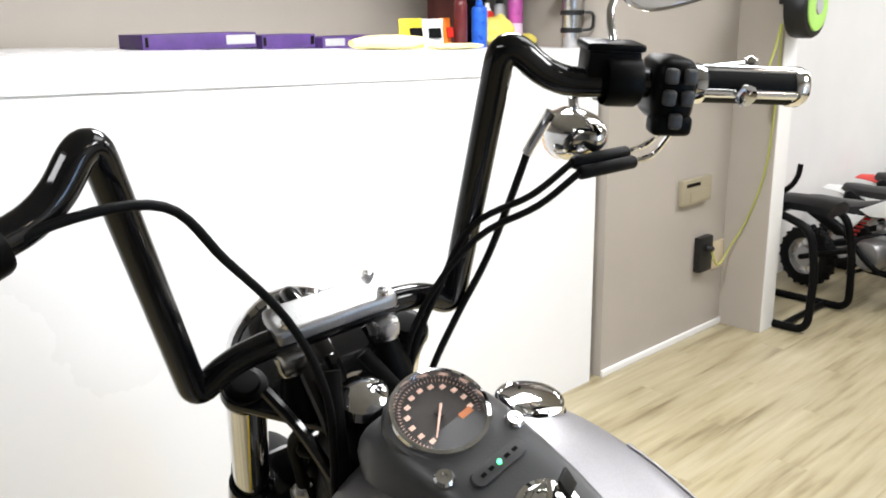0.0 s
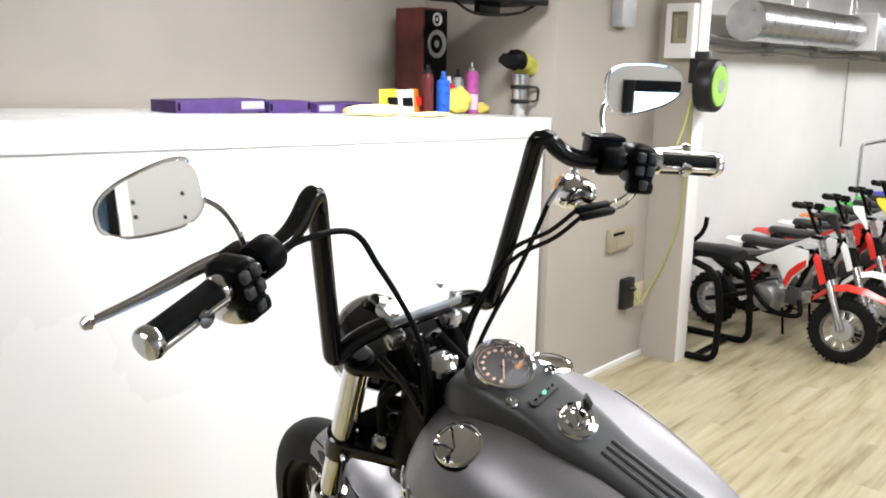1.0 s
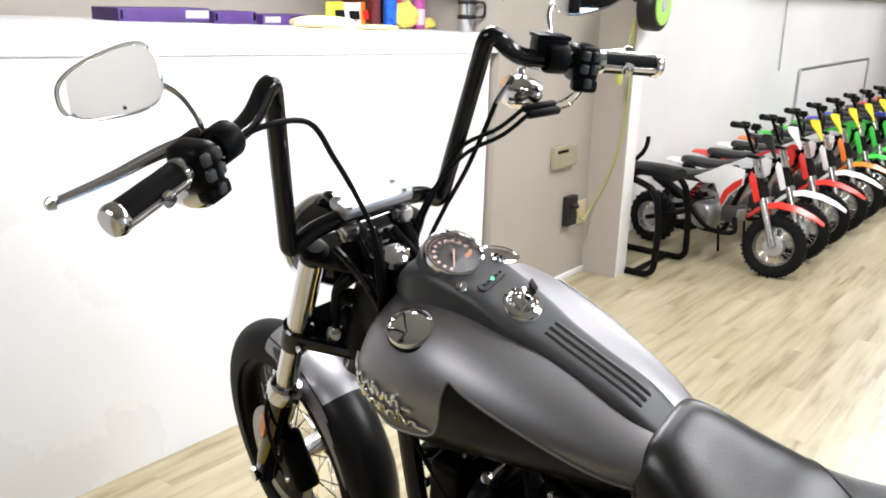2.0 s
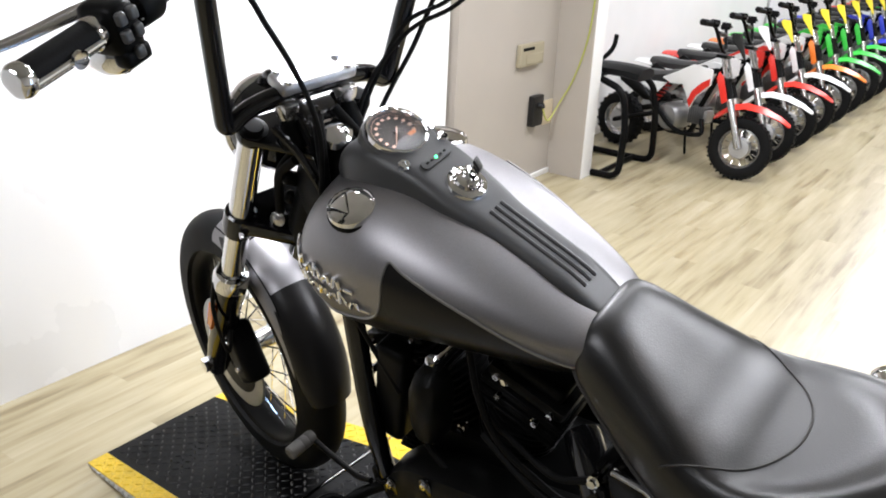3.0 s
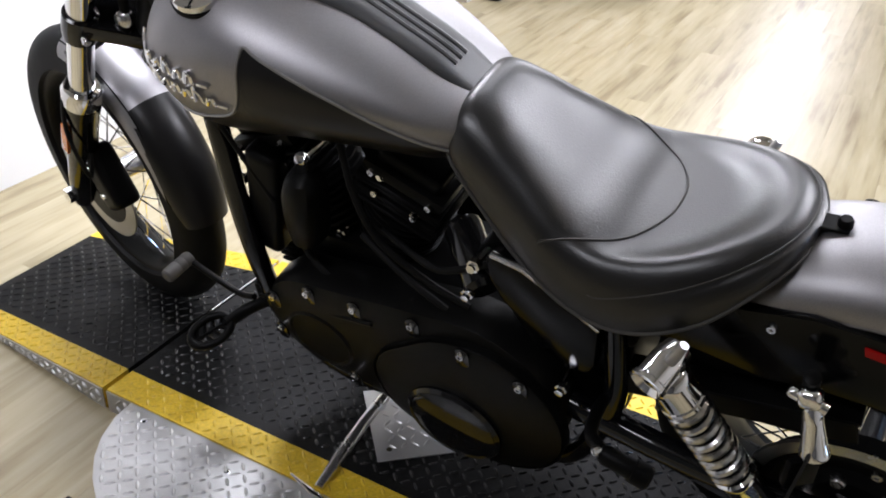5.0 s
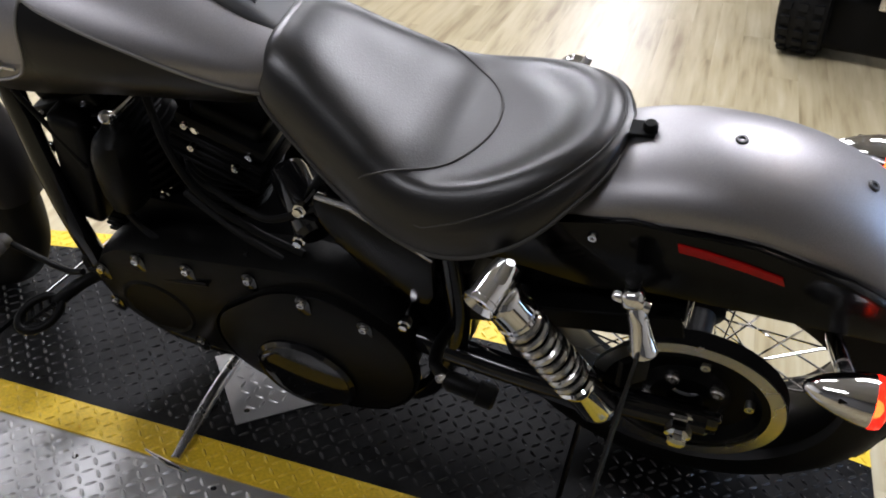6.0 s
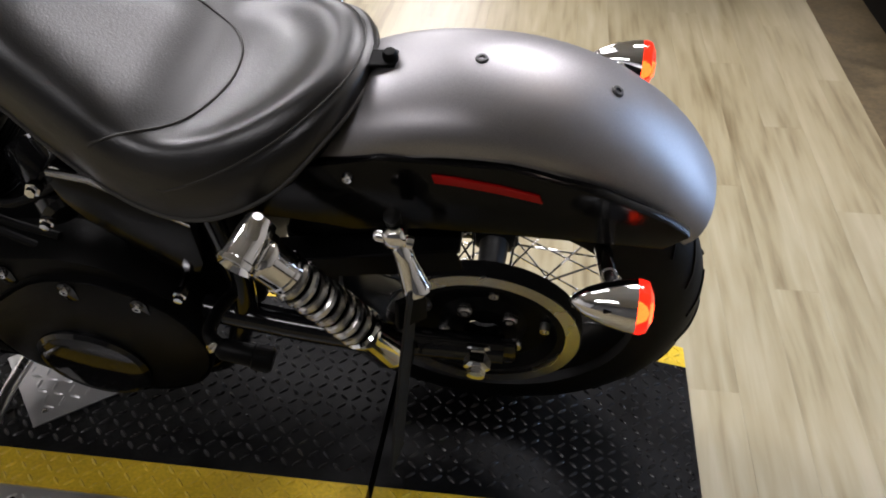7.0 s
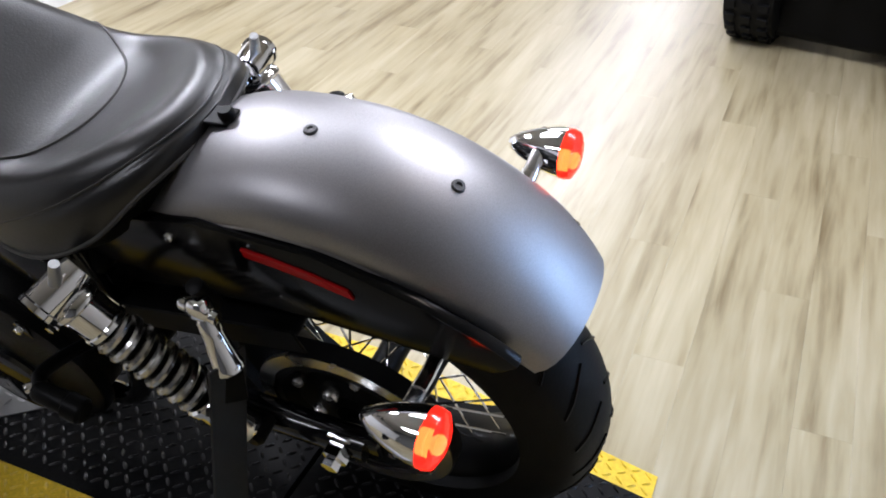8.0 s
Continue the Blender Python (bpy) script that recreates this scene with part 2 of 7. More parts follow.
def mirrored(geo):
    return [(x, -y, z) for x, y, z in geo[0]], [tuple(reversed(q)) for q in geo[1]]


def smooth_path(pts, steps=6):
    """Catmull-Rom through the points."""
    p = [Vector(q) for q in pts]
    p = [2 * p[0] - p[1]] + p + [2 * p[-1] - p[-2]]
    out = []
    for i in range(1, len(p) - 2):
        for k in range(steps):
            t = k / steps
            a, b, c, d = p[i - 1:i + 3]
            out.append(0.5 * (2 * b + (c - a) * t + (2 * a - 5 * b + 4 * c - d) * t * t + (3 * b - a - 3 * c + d) * t ** 3))
    return out + [p[-2]]


def rounded_path(pts, radius, steps=7):
    """Straight runs joined by bends of about that radius."""
    p = [Vector(q) for q in pts]
    out = [p[0]]
    for a, b, c in zip(p, p[1:], p[2:]):
        d1, d2 = (a - b), (c - b)
        r = min(radius, d1.length * 0.49, d2.length * 0.49)
        s, e = b + d1.normalized() * r, b + d2.normalized() * r
        for k in range(steps + 1):
            t = k / steps
            out.append(s * (1 - t) ** 2 + b * 2 * t * (1 - t) + e * t * t)
    return out + [p[-1]]


def tube(path, r, n=12, caps=True, flat=1.0):
    """Sweeps a circle (or an ellipse, flat < 1) along the path; r may be a list."""
    p = [Vector(q) for q in path]
    rs = r if isinstance(r, (list, tuple)) else [r] * len(p)
    v, f = [], []
    side = None
    for i, q in enumerate(p):
        d = (p[min(i + 1, len(p) - 1)] - p[max(i - 1, 0)]).normalized()
        if side is None:
            side = d.orthogonal().normalized()
        side = (side - d * side.dot(d)).normalized()
        up = d.cross(side)
        for k in range(n):
            a = 2 * math.pi * k / n
            v.append(tuple(q + (side * math.cos(a) + up * math.sin(a) * flat) * rs[i]))
    for i in range(len(p) - 1):
        for k in range(n):
            a, b = i * n + k, i * n + (k + 1) % n
            f.append((a, b, b + n, a + n))
    if caps:
        f.append(tuple(reversed(range(n))))
        f.append(tuple(range(len(p) * n - n, len(p) * n)))
    return v, f


def frame_to(origin, axis):
    """A pose at origin whose z points along axis."""
    return Matrix.Translation(origin) @ Vector(axis).to_track_quat("Z", "Y").to_matrix().to_4x4()


def lathe(profile, n=32, origin=(0, 0, 0), axis=(0, 0, 1)):
    """Turns a profile of (radius, height) round the axis."""
    v, f, rows = [], [], []
    for r, h in profile:
        if r < 1e-6:
            rows.append([len(v)])
            v.append((0, 0, h))
        else:
            rows.append(list(range(len(v), len(v) + n)))
            v += [(r * math.cos(2 * math.pi * k / n), r * math.sin(2 * math.pi * k / n), h) for k in range(n)]
    for a, b in zip(rows, rows[1:]):
        for k in range(n):
            i, j = k, (k + 1) % n
            if len(a) == 1 and len(b) == 1:
                continue
            if len(a) == 1:
                f.append((a[0], b[j], b[i]))
            elif len(b) == 1:
                f.append((a[i], a[j], b[0]))
            else:
                f.append((a[i], a[j], b[j], b[i]))
    f = [tuple(reversed(q)) if False else q for q in f]
    return moved((v, f), frame_to(origin, axis))


def ring(profile, n=48, origin=(0, 0, 0), axis=(0, 0, 1)):
    """As lathe, with the profile closed into a ring."""
    return lathe(list(profile) + [profile[0]], n, origin, axis)


def rod(a, b, r, n=10):
    return tube([a, b], r, n)


def loft(rings, caps=True, closed=True):
    v = [tuple(p) for r in rings for p in r]
    n = len(rings[0])
    f = []
    for i in range(len(rings) - 1):
        for k in range(n if closed else n - 1):
            a, b = i * n + k, i * n + (k + 1) % n
            f.append((a, b, b + n, a + n))
    if caps:
        f.append(tuple(reversed(range(n))))
        f.append(tuple(range(len(v) - n, len(v))))
    return v, f


def box(c, s, bevel=0.004, seg=2, m=None):
    """A bevelled box, centre and size."""
    bm = bmesh.new()
    bmesh.ops.create_cube(bm, size=1.0)
    bmesh.ops.scale(bm, vec=s, verts=bm.verts)
    if bevel:
        bmesh.ops.bevel(bm, geom=bm.edges[:] , offset=min(bevel, min(s) * 0.45), segments=seg, affect="EDGES", profile=0.6)
    bm.verts.index_update()
    g = [tuple(v.co) for v in bm.verts], [tuple(v.index for v in q.verts) for q in bm.faces]
    bm.free()
    t = Matrix.Translation(c) @ (m if m else Matrix())
    return moved(g, t)


def extrude(outline, thick, m, bevel=0.003):
    """A plate: the outline in local xy, thickness along local z, edges eased."""
    bm = bmesh.new()
    vs = [bm.verts.new((x, y, 0)) for x, y in outline]
    fc = bm.faces.new(vs)
    r = bmesh.ops.extrude_face_region(bm, geom=[fc])
    bmesh.ops.translate(bm, vec=(0, 0, thick), verts=[e for e in r["geom"] if isinstance(e, bmesh.types.BMVert)])
    bmesh.ops.recalc_face_normals(bm, faces=bm.faces)
    if bevel:
        es = [e for e in bm.edges if len(e.link_faces) == 2 and e.calc_face_angle(0) > 1.2]
        bmesh.ops.bevel(bm, geom=es, offset=bevel, segments=2, affect="EDGES", profile=0.6)
    bm.verts.index_update()
    g = [tuple(v.co) for v in bm.verts], [tuple(v.index for v in q.verts) for q in bm.faces]
    bm.free()
    return moved(g, m)


def basis(o, ex, ey):
    """A pose at o whose x and y run along ex and ey."""
    x = Vector(ex).normalized()
    z = x.cross(Vector(ey)).normalized()
    y = z.cross(x)
    return Matrix.Translation(o) @ Matrix((x, y, z)).transposed().to_4x4()


def bolt(o, axis, r=0.008, h=0.006):
    """A domed hex-socket bolt head."""
    return lathe([(r, -0.004), (r, h * 0.6), (r * 0.85, h), (r * 0.45, h), (r * 0.4, h * 0.5), (0, h * 0.5)], 12, o, axis)


def interp(table, x):
    """Smooth curve through the rows (x, a, b, ...), x rising."""
    n = len(table)
    x = min(max(x, table[0][0]), table[-1][0])
    i = max(k for k in range(n - 1) if table[k][0] <= x)
    h = table[i + 1][0] - table[i][0]
    t = (x - table[i][0]) / h

    def slope(k, c):
        a, b = max(k - 1, 0), min(k + 1, n - 1)
        return (table[b][c] - table[a][c]) / (table[b][0] - table[a][0])
    out = []
    for c in range(1, len(table[0])):
        p0, p1, m0, m1 = table[i][c], table[i + 1][c], slope(i, c) * h, slope(i + 1, c) * h
        out.append((2 * t ** 3 - 3 * t * t + 1) * p0 + (t ** 3 - 2 * t * t + t) * m0 + (3 * t * t - 2 * t ** 3) * p1 + (t ** 3 - t * t) * m1)
    return out


# ---------------------------------------------------------------- the room
def slab(name, lo, hi, mat, label, bevel=0.0, kind="structure"):
    c = [(a + b) / 2 for a, b in zip(lo, hi)]
    return single(name, box(c, [b - a for a, b in zip(lo, hi)], bevel), mat, label, "", kind, smooth=30)


X0, X1, Y0, Y1 = -2.1, 2.45, -13.0, 3.2          # inner faces of the outer walls
COUNTER_X, WALL_X, PILLAR_X, PALE_X = 1.66, 1.655, 1.435, 1.84

floor = slab("floor", (X0 - 0.1, Y0 - 0.1, FLOOR - 0.15), (X1 + 0.1, Y1 + 0.1, FLOOR - 0.005), M["underfloor"], "pale greyed oak vinyl plank floor")
slab("ceiling", (X0 - 0.1, Y0 - 0.1, CEIL), (X1 + 0.1, Y1 + 0.1, CEIL + 0.12), M["ceiling"], "cream painted low ceiling")
slab("wall_north", (X1, Y0 - 0.1, FLOOR), (X1 + 0.12, Y1 + 0.1, CEIL), M["beige"], "beige painted wall behind the half wall")
slab("wall_east", (X0 - 0.1, Y0 - 0.12, FLOOR), (X1 + 0.1, Y0, CEIL), M["white"], "white painted end wall of the showroom")
# Unseen wall, made dark so the black parts reflect less.
slab("wall_west", (X0 - 0.1, Y1, FLOOR), (X1 + 0.1, Y1 + 0.12, CEIL), M["charcoal"], "unseen wall, made dark to keep reflections low")
# wall with the window
WY0, WY1, WZ0, WZ1 = -0.76, -0.17, 0.30, 1.40
wall = thing("wall_south", Matrix(), "pale grey wall with a dark framed window", "wall", kind="structure")
for lo, hi in (((X0 - 0.12, Y0, FLOOR), (X0, WY0, CEIL)), ((X0 - 0.12, WY1, FLOOR), (X0, Y1, CEIL)), ((X0 - 0.12, WY0, FLOOR), (X0, WY1, WZ0)), ((X0 - 0.12, WY0, WZ1), (X0, WY1, CEIL))):
    part("wall_panel", box([(a + b) / 2 for a, b in zip(lo, hi)], [b - a for a, b in zip(lo, hi)], 0), M["grey"], wall, smooth=0)
# Strip of floor along this wall in a darker brown.
slab("floor_strip", (X0 + 0.016, -3.4, FLOOR - 0.004), (X0 + 0.235, Y1, FLOOR + 0.003), M["border"], "dark brown strip of floor along the wall", 0.001)
slab("baseboard", (X0, Y0, FLOOR), (X0 + 0.015, Y1, FLOOR + 0.1), M["satin_black"], "black vinyl baseboard", 0.003)
window = thing("window_1", Matrix(), "dark framed shop window letting in daylight", "window", kind="structure")
for lo, hi in (((WY0, WZ0), (WY0 + 0.05, WZ1)), ((WY1 - 0.05, WZ0), (WY1, WZ1)), ((WY0 + 0.05, WZ0), (WY1 - 0.05, WZ0 + 0.05)), ((WY0 + 0.05, WZ1 - 0.05), (WY1 - 0.05, WZ1))):
    part("window_frame", box((X0 - 0.03, (lo[0] + hi[0]) / 2, (lo[1] + hi[1]) / 2), (0.1, hi[0] - lo[0], hi[1] - lo[1]), 0.006), M["satin_black"], window)
part("trim", box((X0 + 0.006, WY0 - 0.035, (WZ0 + WZ1) / 2), (0.012, 0.06, WZ1 - WZ0 + 0.12), 0.003), M["wht_plastic"], window, "white painted trim")
pane = part("pane", box((X0 - 0.05, (WY0 + WY1) / 2, (WZ0 + WZ1) / 2), (0.006, WY1 - WY0 - 0.10, WZ1 - WZ0 - 0.10), 0), M["glass"], window)
pane.visible_shadow = False
sky_lamp = bpy.data.lights.new("window_daylight", "AREA")
sky_lamp.shape, sky_lamp.size, sky_lamp.size_y, sky_lamp.energy, sky_lamp.color = "RECTANGLE", WY1 - WY0 - 0.11, WZ1 - WZ0 - 0.11, 9, (0.36, 0.62, 1.0)
new("window_daylight", sky_lamp).matrix_world = look((X0 - 0.09, (WY0 + WY1) / 2, (WZ0 + WZ1) / 2), (1, (WY0 + WY1) / 2, 0.9))

hook = thing("wall_hook", pose(X0, -0.845, 1.255), "small black hook on the grey wall", "hook", "hooks on the wall")
part("plate", box((0.002, 0, 0), (0.004, 0.013, 0.018), 0.001), M["satin_black"], hook)
part("prong", tube(smooth_path([(0.003, 0, -0.003), (0.014, 0, -0.008), (0.017, 0, 0.004)], 4), 0.0022, 8), M["satin_black"], hook)
for y, z in ((-0.85, 1.19), (-1.10, 1.27), (-1.10, 1.16)):
    copy_thing(hook, pose(X0, y, z))

# half wall in front of the motorcycle, its top falling slightly to one end
counter = thing("half_wall", Matrix(), "glossy white half wall with a square-edged top ledge", "half wall", kind="structure")
CY0, CY1 = -2.085, 3.18


def counter_top(y):
    return 1.355 + (y - 0.3) * 0.0285


def wedge(x0, x1, y0, y1, below, above, bottom=None):
    """A bar along y under the sloping top line."""
    v = []
    for y in (y0, y1):
        t = counter_top(y)
        lo = bottom if bottom is not None else t - below
        v += [(x0, y, lo), (x1, y, lo), (x1, y, t + above), (x0, y, t + above)]
    return v, [(0, 1, 2, 3), (7, 6, 5, 4), (0, 4, 5, 1), (1, 5, 6, 2), (2, 6, 7, 3), (3, 7, 4, 0)]


part("wall_panel", wedge(COUNTER_X, COUNTER_X + 0.11, CY0 + 0.05, CY1, 0, -0.085, FLOOR), M["gloss_white"], counter, smooth=0)
part("ledge", wedge(COUNTER_X - 0.005, COUNTER_X + 0.75, CY0, CY1, 0.085, 0.0), M["gloss_white"], counter, smooth=0)
part("back_panel", wedge(COUNTER_X + 0.62, COUNTER_X + 0.74, CY0 + 0.05, CY1, 0, -0.09, FLOOR), M["white"], counter, smooth=0)
part("end_panel", wedge(COUNTER_X + 0.12, COUNTER_X + 0.61, CY0 + 0.06, CY0 + 0.12, 0, -0.09, FLOOR), M["white"], counter, smooth=0)

# beige side wall with thermostat, pillar and the long white wall behind the row of small bikes
slab("wall_beige", (WALL_X, -3.05, FLOOR), (WALL_X + 0.12, -2.10, CEIL), M["beige"], "beige painted wall with a thermostat")
slab("wall_beige_return", (WALL_X + 0.12, -2.22, FLOOR), (X1, -2.10, CEIL), M["beige"], "beige painted wall behind the half wall's end")
slab("trim", (WALL_X - 0.014, -3.05, FLOOR), (WALL_X, -2.10, FLOOR + 0.03), M["white"], "white painted shoe trim", 0.004)
slab("pillar", (PILLAR_X, -3.17, FLOOR), (PALE_X, -3.05, CEIL), M["white"], "white painted end of a beige partition", 0.004)
slab("pillar_face", (PILLAR_X + 0.004, -3.052, FLOOR), (WALL_X, -3.046, CEIL), M["beige"], "beige painted pillar face")
slab("wall_pale", (PALE_X, Y0, FLOOR), (PALE_X + 0.12, -3.17, CEIL), M["white"], "long white painted wall")

# floor boards, laid along y with staggered joints
BW, BL = 0.112, 1.22


def board_geo(w, l):
    return box((0, 0, 0), (w, l, 0.005), 0)


# ---------------------------------------------------------------- ceiling lamps
for x, y, w, lx, ly in LAMPS:
    lamp = thing("ceiling_light", pose(x, y, CEIL), "white ceiling light panel out of view, inferred or added as fill", "ceiling light", "ceiling lights")
    part("housing", box((0, 0, -0.03), (lx + 0.06, ly + 0.06, 0.06), 0.008), M["wht_plastic"], lamp)
    ld = bpy.data.lights.new("unseen_panel_light", "AREA")
    ld.shape, ld.size, ld.size_y, ld.energy, ld.color = "RECTANGLE", lx, ly, w, (0.985, 0.985, 1.0)
    lo = new("unseen_panel_light", ld)
    lo.matrix_world = pose(x, y, CEIL - 0.066)
for x, y, w in SPOTS:
    spot = thing("spot_light", pose(x, y, CEIL), "small round warm ceiling spot", "ceiling light", "ceiling spots")
    part("rim", ring([(0.078, -0.012), (0.088, -0.012), (0.092, 0.0), (0.076, 0.0)], 28), M["wht_plastic"], spot)
    ld = bpy.data.lights.new("spot_disc", "AREA")
    ld.shape, ld.size, ld.energy, ld.color = "DISK", 0.15, w, (1.0, 0.84, 0.70)
    new("spot_disc", ld).matrix_world = pose(x, y, CEIL - 0.014)


# ---------------------------------------------------------------- platform
PX0, PX1, PY0, PY1 = -1.215, 1.215, -0.375, 0.24
JF, JR = 0.615, -0.645       # joints between deck and ramps
STRIPE = 0.074


def deck_z(x):
    if x > JF:
        return -0.056 * (x - JF) / (PX1 - JF)
    if x < JR:
        return -0.056 * (JR - x) / (JR - PX0)
    return 0.0


platform = thing("platform", Matrix(), "low black tread-plate lift deck with yellow edge stripes and ramped ends", "lift platform")


def narrow(x, y):
    """The ramps draw in towards their ends."""
    u = max(0.0, (x - JF) / (PX1 - JF), (JR - x) / (JR - PX0))
    c = (PY0 + PY1) / 2
    return c + (y - c) * (1 - 0.20 * u)


def deck_piece(xa, xb, ya, yb):
    v = []
    for x in (xa, xb):
        for y in (narrow(x, ya), narrow(x, yb)):
            v += [(x, y, FLOOR + 0.0005), (x, y, deck_z(x))]
    return v, [(0, 1, 3, 2), (4, 6, 7, 5), (1, 5, 7, 3), (0, 2, 6, 4), (0, 4, 5, 1), (2, 3, 7, 6)]


def lugs(xa, xb, ya, yb, lift=0.0, ramp=True):
    """Raised lozenge tread, alternating in direction."""
    v, f = [], []
    p = 0.0235
    for i in range(int((xb - xa) / p)):
        for j in range(int((yb - ya) / p)):
            cx, cy = xa + (i + 0.5) * p, ya + (j + 0.5) * p
            a = radians(45 if (i + j) % 2 else -45)
            o = len(v)
            for k in range(8):
                t = 2 * math.pi * k / 8
                lx, ly = 0.0118 * math.cos(t), 0.0042 * math.sin(t)
                x, y = cx + lx * math.cos(a) - ly * math.sin(a), cy + lx * math.sin(a) + ly * math.cos(a)
                v.append((x, narrow(x, y) if ramp else y, deck_z(x) + lift - 0.0005))
            for s in (-1, 1):
                x, y = cx + s * 0.0065 * math.cos(a), cy + s * 0.0065 * math.sin(a)
                v.append((x, narrow(x, y) if ramp else y, deck_z(x) + lift + 0.0026))
            for k in range(8):
                n = (k + 1) % 8
                ta = o + 9 if math.cos(2 * math.pi * (k + 0.5) / 8) > 0 else o + 8
                f.append((o + k, o + n, ta))
            f.append((o + 2, o + 8, o + 9))
            f.append((o + 6, o + 9, o + 8))
    return v, f


for name, xa, xb in (("front_ramp", JF + 0.0065, PX1), ("deck", JR + 0.005, JF - 0.0065), ("rear_ramp", PX0, JR - 0.005)):
    body = part(name, deck_piece(xa, xb, PY0 + STRIPE, PY1 - STRIPE), M["deck"], platform, smooth=0)
    tagged(part("tread", lugs(xa + 0.004, xb - 0.004, PY0 + STRIPE, PY1 - STRIPE), M["lug"], body), kind="stuff")
    for ya, yb in ((PY0, PY0 + STRIPE), (PY1 - STRIPE, PY1)):
        st = part("edge_stripe", deck_piece(xa, xb, ya, yb), M["deck_yellow"], platform, "yellow painted edge stripe", smooth=0)
        tagged(part("tread", lugs(xa + 0.004, xb - 0.004, ya, yb), M["deck_yellow"], st), kind="stuff")
    rail = []
    for x in (xa, xb):
        y = narrow(x, PY1)
        rail += [(x, y + 0.0005, FLOOR + 0.001), (x, y + 0.003, FLOOR + 0.001), (x, y + 0.003, deck_z(x) - 0.003), (x, y + 0.0005, deck_z(x) - 0.003)]
    part("side_rail", (rail, [(0, 1, 2, 3), (7, 6, 5, 4), (0, 4, 5, 1), (1, 5, 6, 2), (2, 6, 7, 3), (3, 7, 4, 0)]), M["tread"], platform, "bare aluminium side rail", smooth=0)
    tv = lugs(xa + 0.004, xb - 0.004, 0.0, 0.05, 0.0, False)
    up = [(x, narrow(x, PY1) + 0.003 + (z - deck_z(x)) * 1.6, FLOOR + 0.006 + y * max(0.05, (deck_z(x) - FLOOR - 0.01) / 0.05)) for x, y, z in tv[0]]
    tagged(part("rail_tread", (up, [tuple(reversed(q)) for q in tv[1]]), M["tread"], platform), kind="stuff")
    if name == "deck":
        part("joint_strip", box((xb + 0.0065, (PY0 + PY1) / 2 - 0.12, -0.0005), (0.005, 0.34, 0.003), 0.001), M["chrome"], platform, "worn bright metal joint edge")

# round-ended aluminium step beside the deck and a square patch in it
outline = [(0.535, PY1 + 0.004)] + [(0.535 - 0.42 + 0.42 * math.cos(radians(a)), PY1 + 0.004 + 0.30 * math.sin(radians(a))) for a in range(10, 91, 10)] + [(-0.75, PY1 + 0.304), (-0.75, PY1 + 0.004)]
step = thing("side_step", Matrix(), "round-ended bare aluminium tread-plate step beside the deck", "step plate")
part("plate", extrude(outline, 0.006, Matrix.Translation((0, 0, -0.008)), 0.001), M["tread"], step)
lv = lugs(-0.74, 0.53, PY1 + 0.012, PY1 + 0.30, 0.0, False)
vv, ff = lv
inside = lambda x, y: x < 0.11 or ((x - 0.115) / 0.41) ** 2 + ((y - PY1 - 0.004) / 0.29) ** 2 < 1
ff = [q for q in ff if all(inside(vv[i][0], vv[i][1]) for i in q)]
tagged(part("tread", ([(x, y, z - 0.0015) for x, y, z in vv], ff), M["tread"], step), kind="stuff")
for x, y in ((0.47, PY1 + 0.03), (0.23, PY1 + 0.05), (-0.05, PY1 + 0.03)):
    part("screw", lathe([(0.006, -0.002), (0.006, 0.0008), (0, 0.0015)], 12, (x, y, -0.002), (0, 0, 1)), M["chrome"], step)
for y in (PY1 + 0.05, PY1 + 0.26):
    part("leg", box((-0.1, y, -0.034), (1.1, 0.03, 0.05), 0.003), M["satin_black"], step)
patch = thing("patch_plate", pose(-0.022, -0.032, 0.0025, 0, 0, 41), "square bare aluminium tread-plate patch screwed to the deck", "plate")
part("plate", box((0, 0, 0), (0.215, 0.215, 0.003), 0.001), M["tread"], patch)
lv = lugs(-0.105, 0.105, -0.105, 0.105, 0, False)
part("tread", ([(x, y, z + 0.0014) for x, y, z in lv[0]], lv[1]), M["tread"], patch)
part("screw", lathe([(0.006, 0), (0.006, 0.003), (0, 0.004)], 12, (0.08, 0.08, 0.001), (0, 0, 1)), M["chrome"], patch)


# ---------------------------------------------------------------- the motorcycle
# Own frame: x ahead, y to its left, z up from the tyres' contact; it leans on its side stand.
LEAN = Matrix.Translation((0, -0.158, -0.01)) @ pose(0, 0, 0, 0, 0, -1.35) @ pose(0, 0, 0, -16.5, 0, 0)
bike = thing("motorcycle", LEAN, "satin silver and black cruiser motorcycle leaning on its side stand", "motorcycle")
REAR, FRONT = Vector((-0.822, 0, 0.346)), Vector((0.838, 0, 0.352))
RAKE = radians(29)
HEAD = Vector((0.934, 0, 0.0))                                   # where the steering axis meets the ground
AXIS = Vector((-math.sin(RAKE), 0, math.cos(RAKE)))
STEER = Matrix.Translation(HEAD) @ Matrix.Rotation(radians(-14.5), 4, AXIS) @ Matrix.Translation(-HEAD)


def steered(geo):
    return moved(geo, STEER)


def axis_point(h, ahead=0.0, y=0.0):
    """A point h along the steering axis from the ground, set forward square to it."""
    return HEAD + AXIS * h + Vector((math.cos(RAKE), 0, math.sin(RAKE))) * ahead + Vector((0, y, 0))


# ---- wheels
def tyre_geo(c, R, w, depth):
    """Rounded tyre section with a few tread grooves cut round it."""
    n = 18
    prof = []
    for k in range(n + 1):
        a = math.pi * (k / n - 0.5)
        y = w / 2 * math.sin(a) * (1.0 if abs(math.sin(a)) < 0.999 else 1)
        r = R - depth + depth * max(0.0, math.cos(a)) ** 0.62
        prof.append((r, y))
    prof += [(R - depth - 0.004, w * 0.36), (R - depth - 0.004, -w * 0.36)]
    return ring(prof, 72, c, (0, 1, 0))


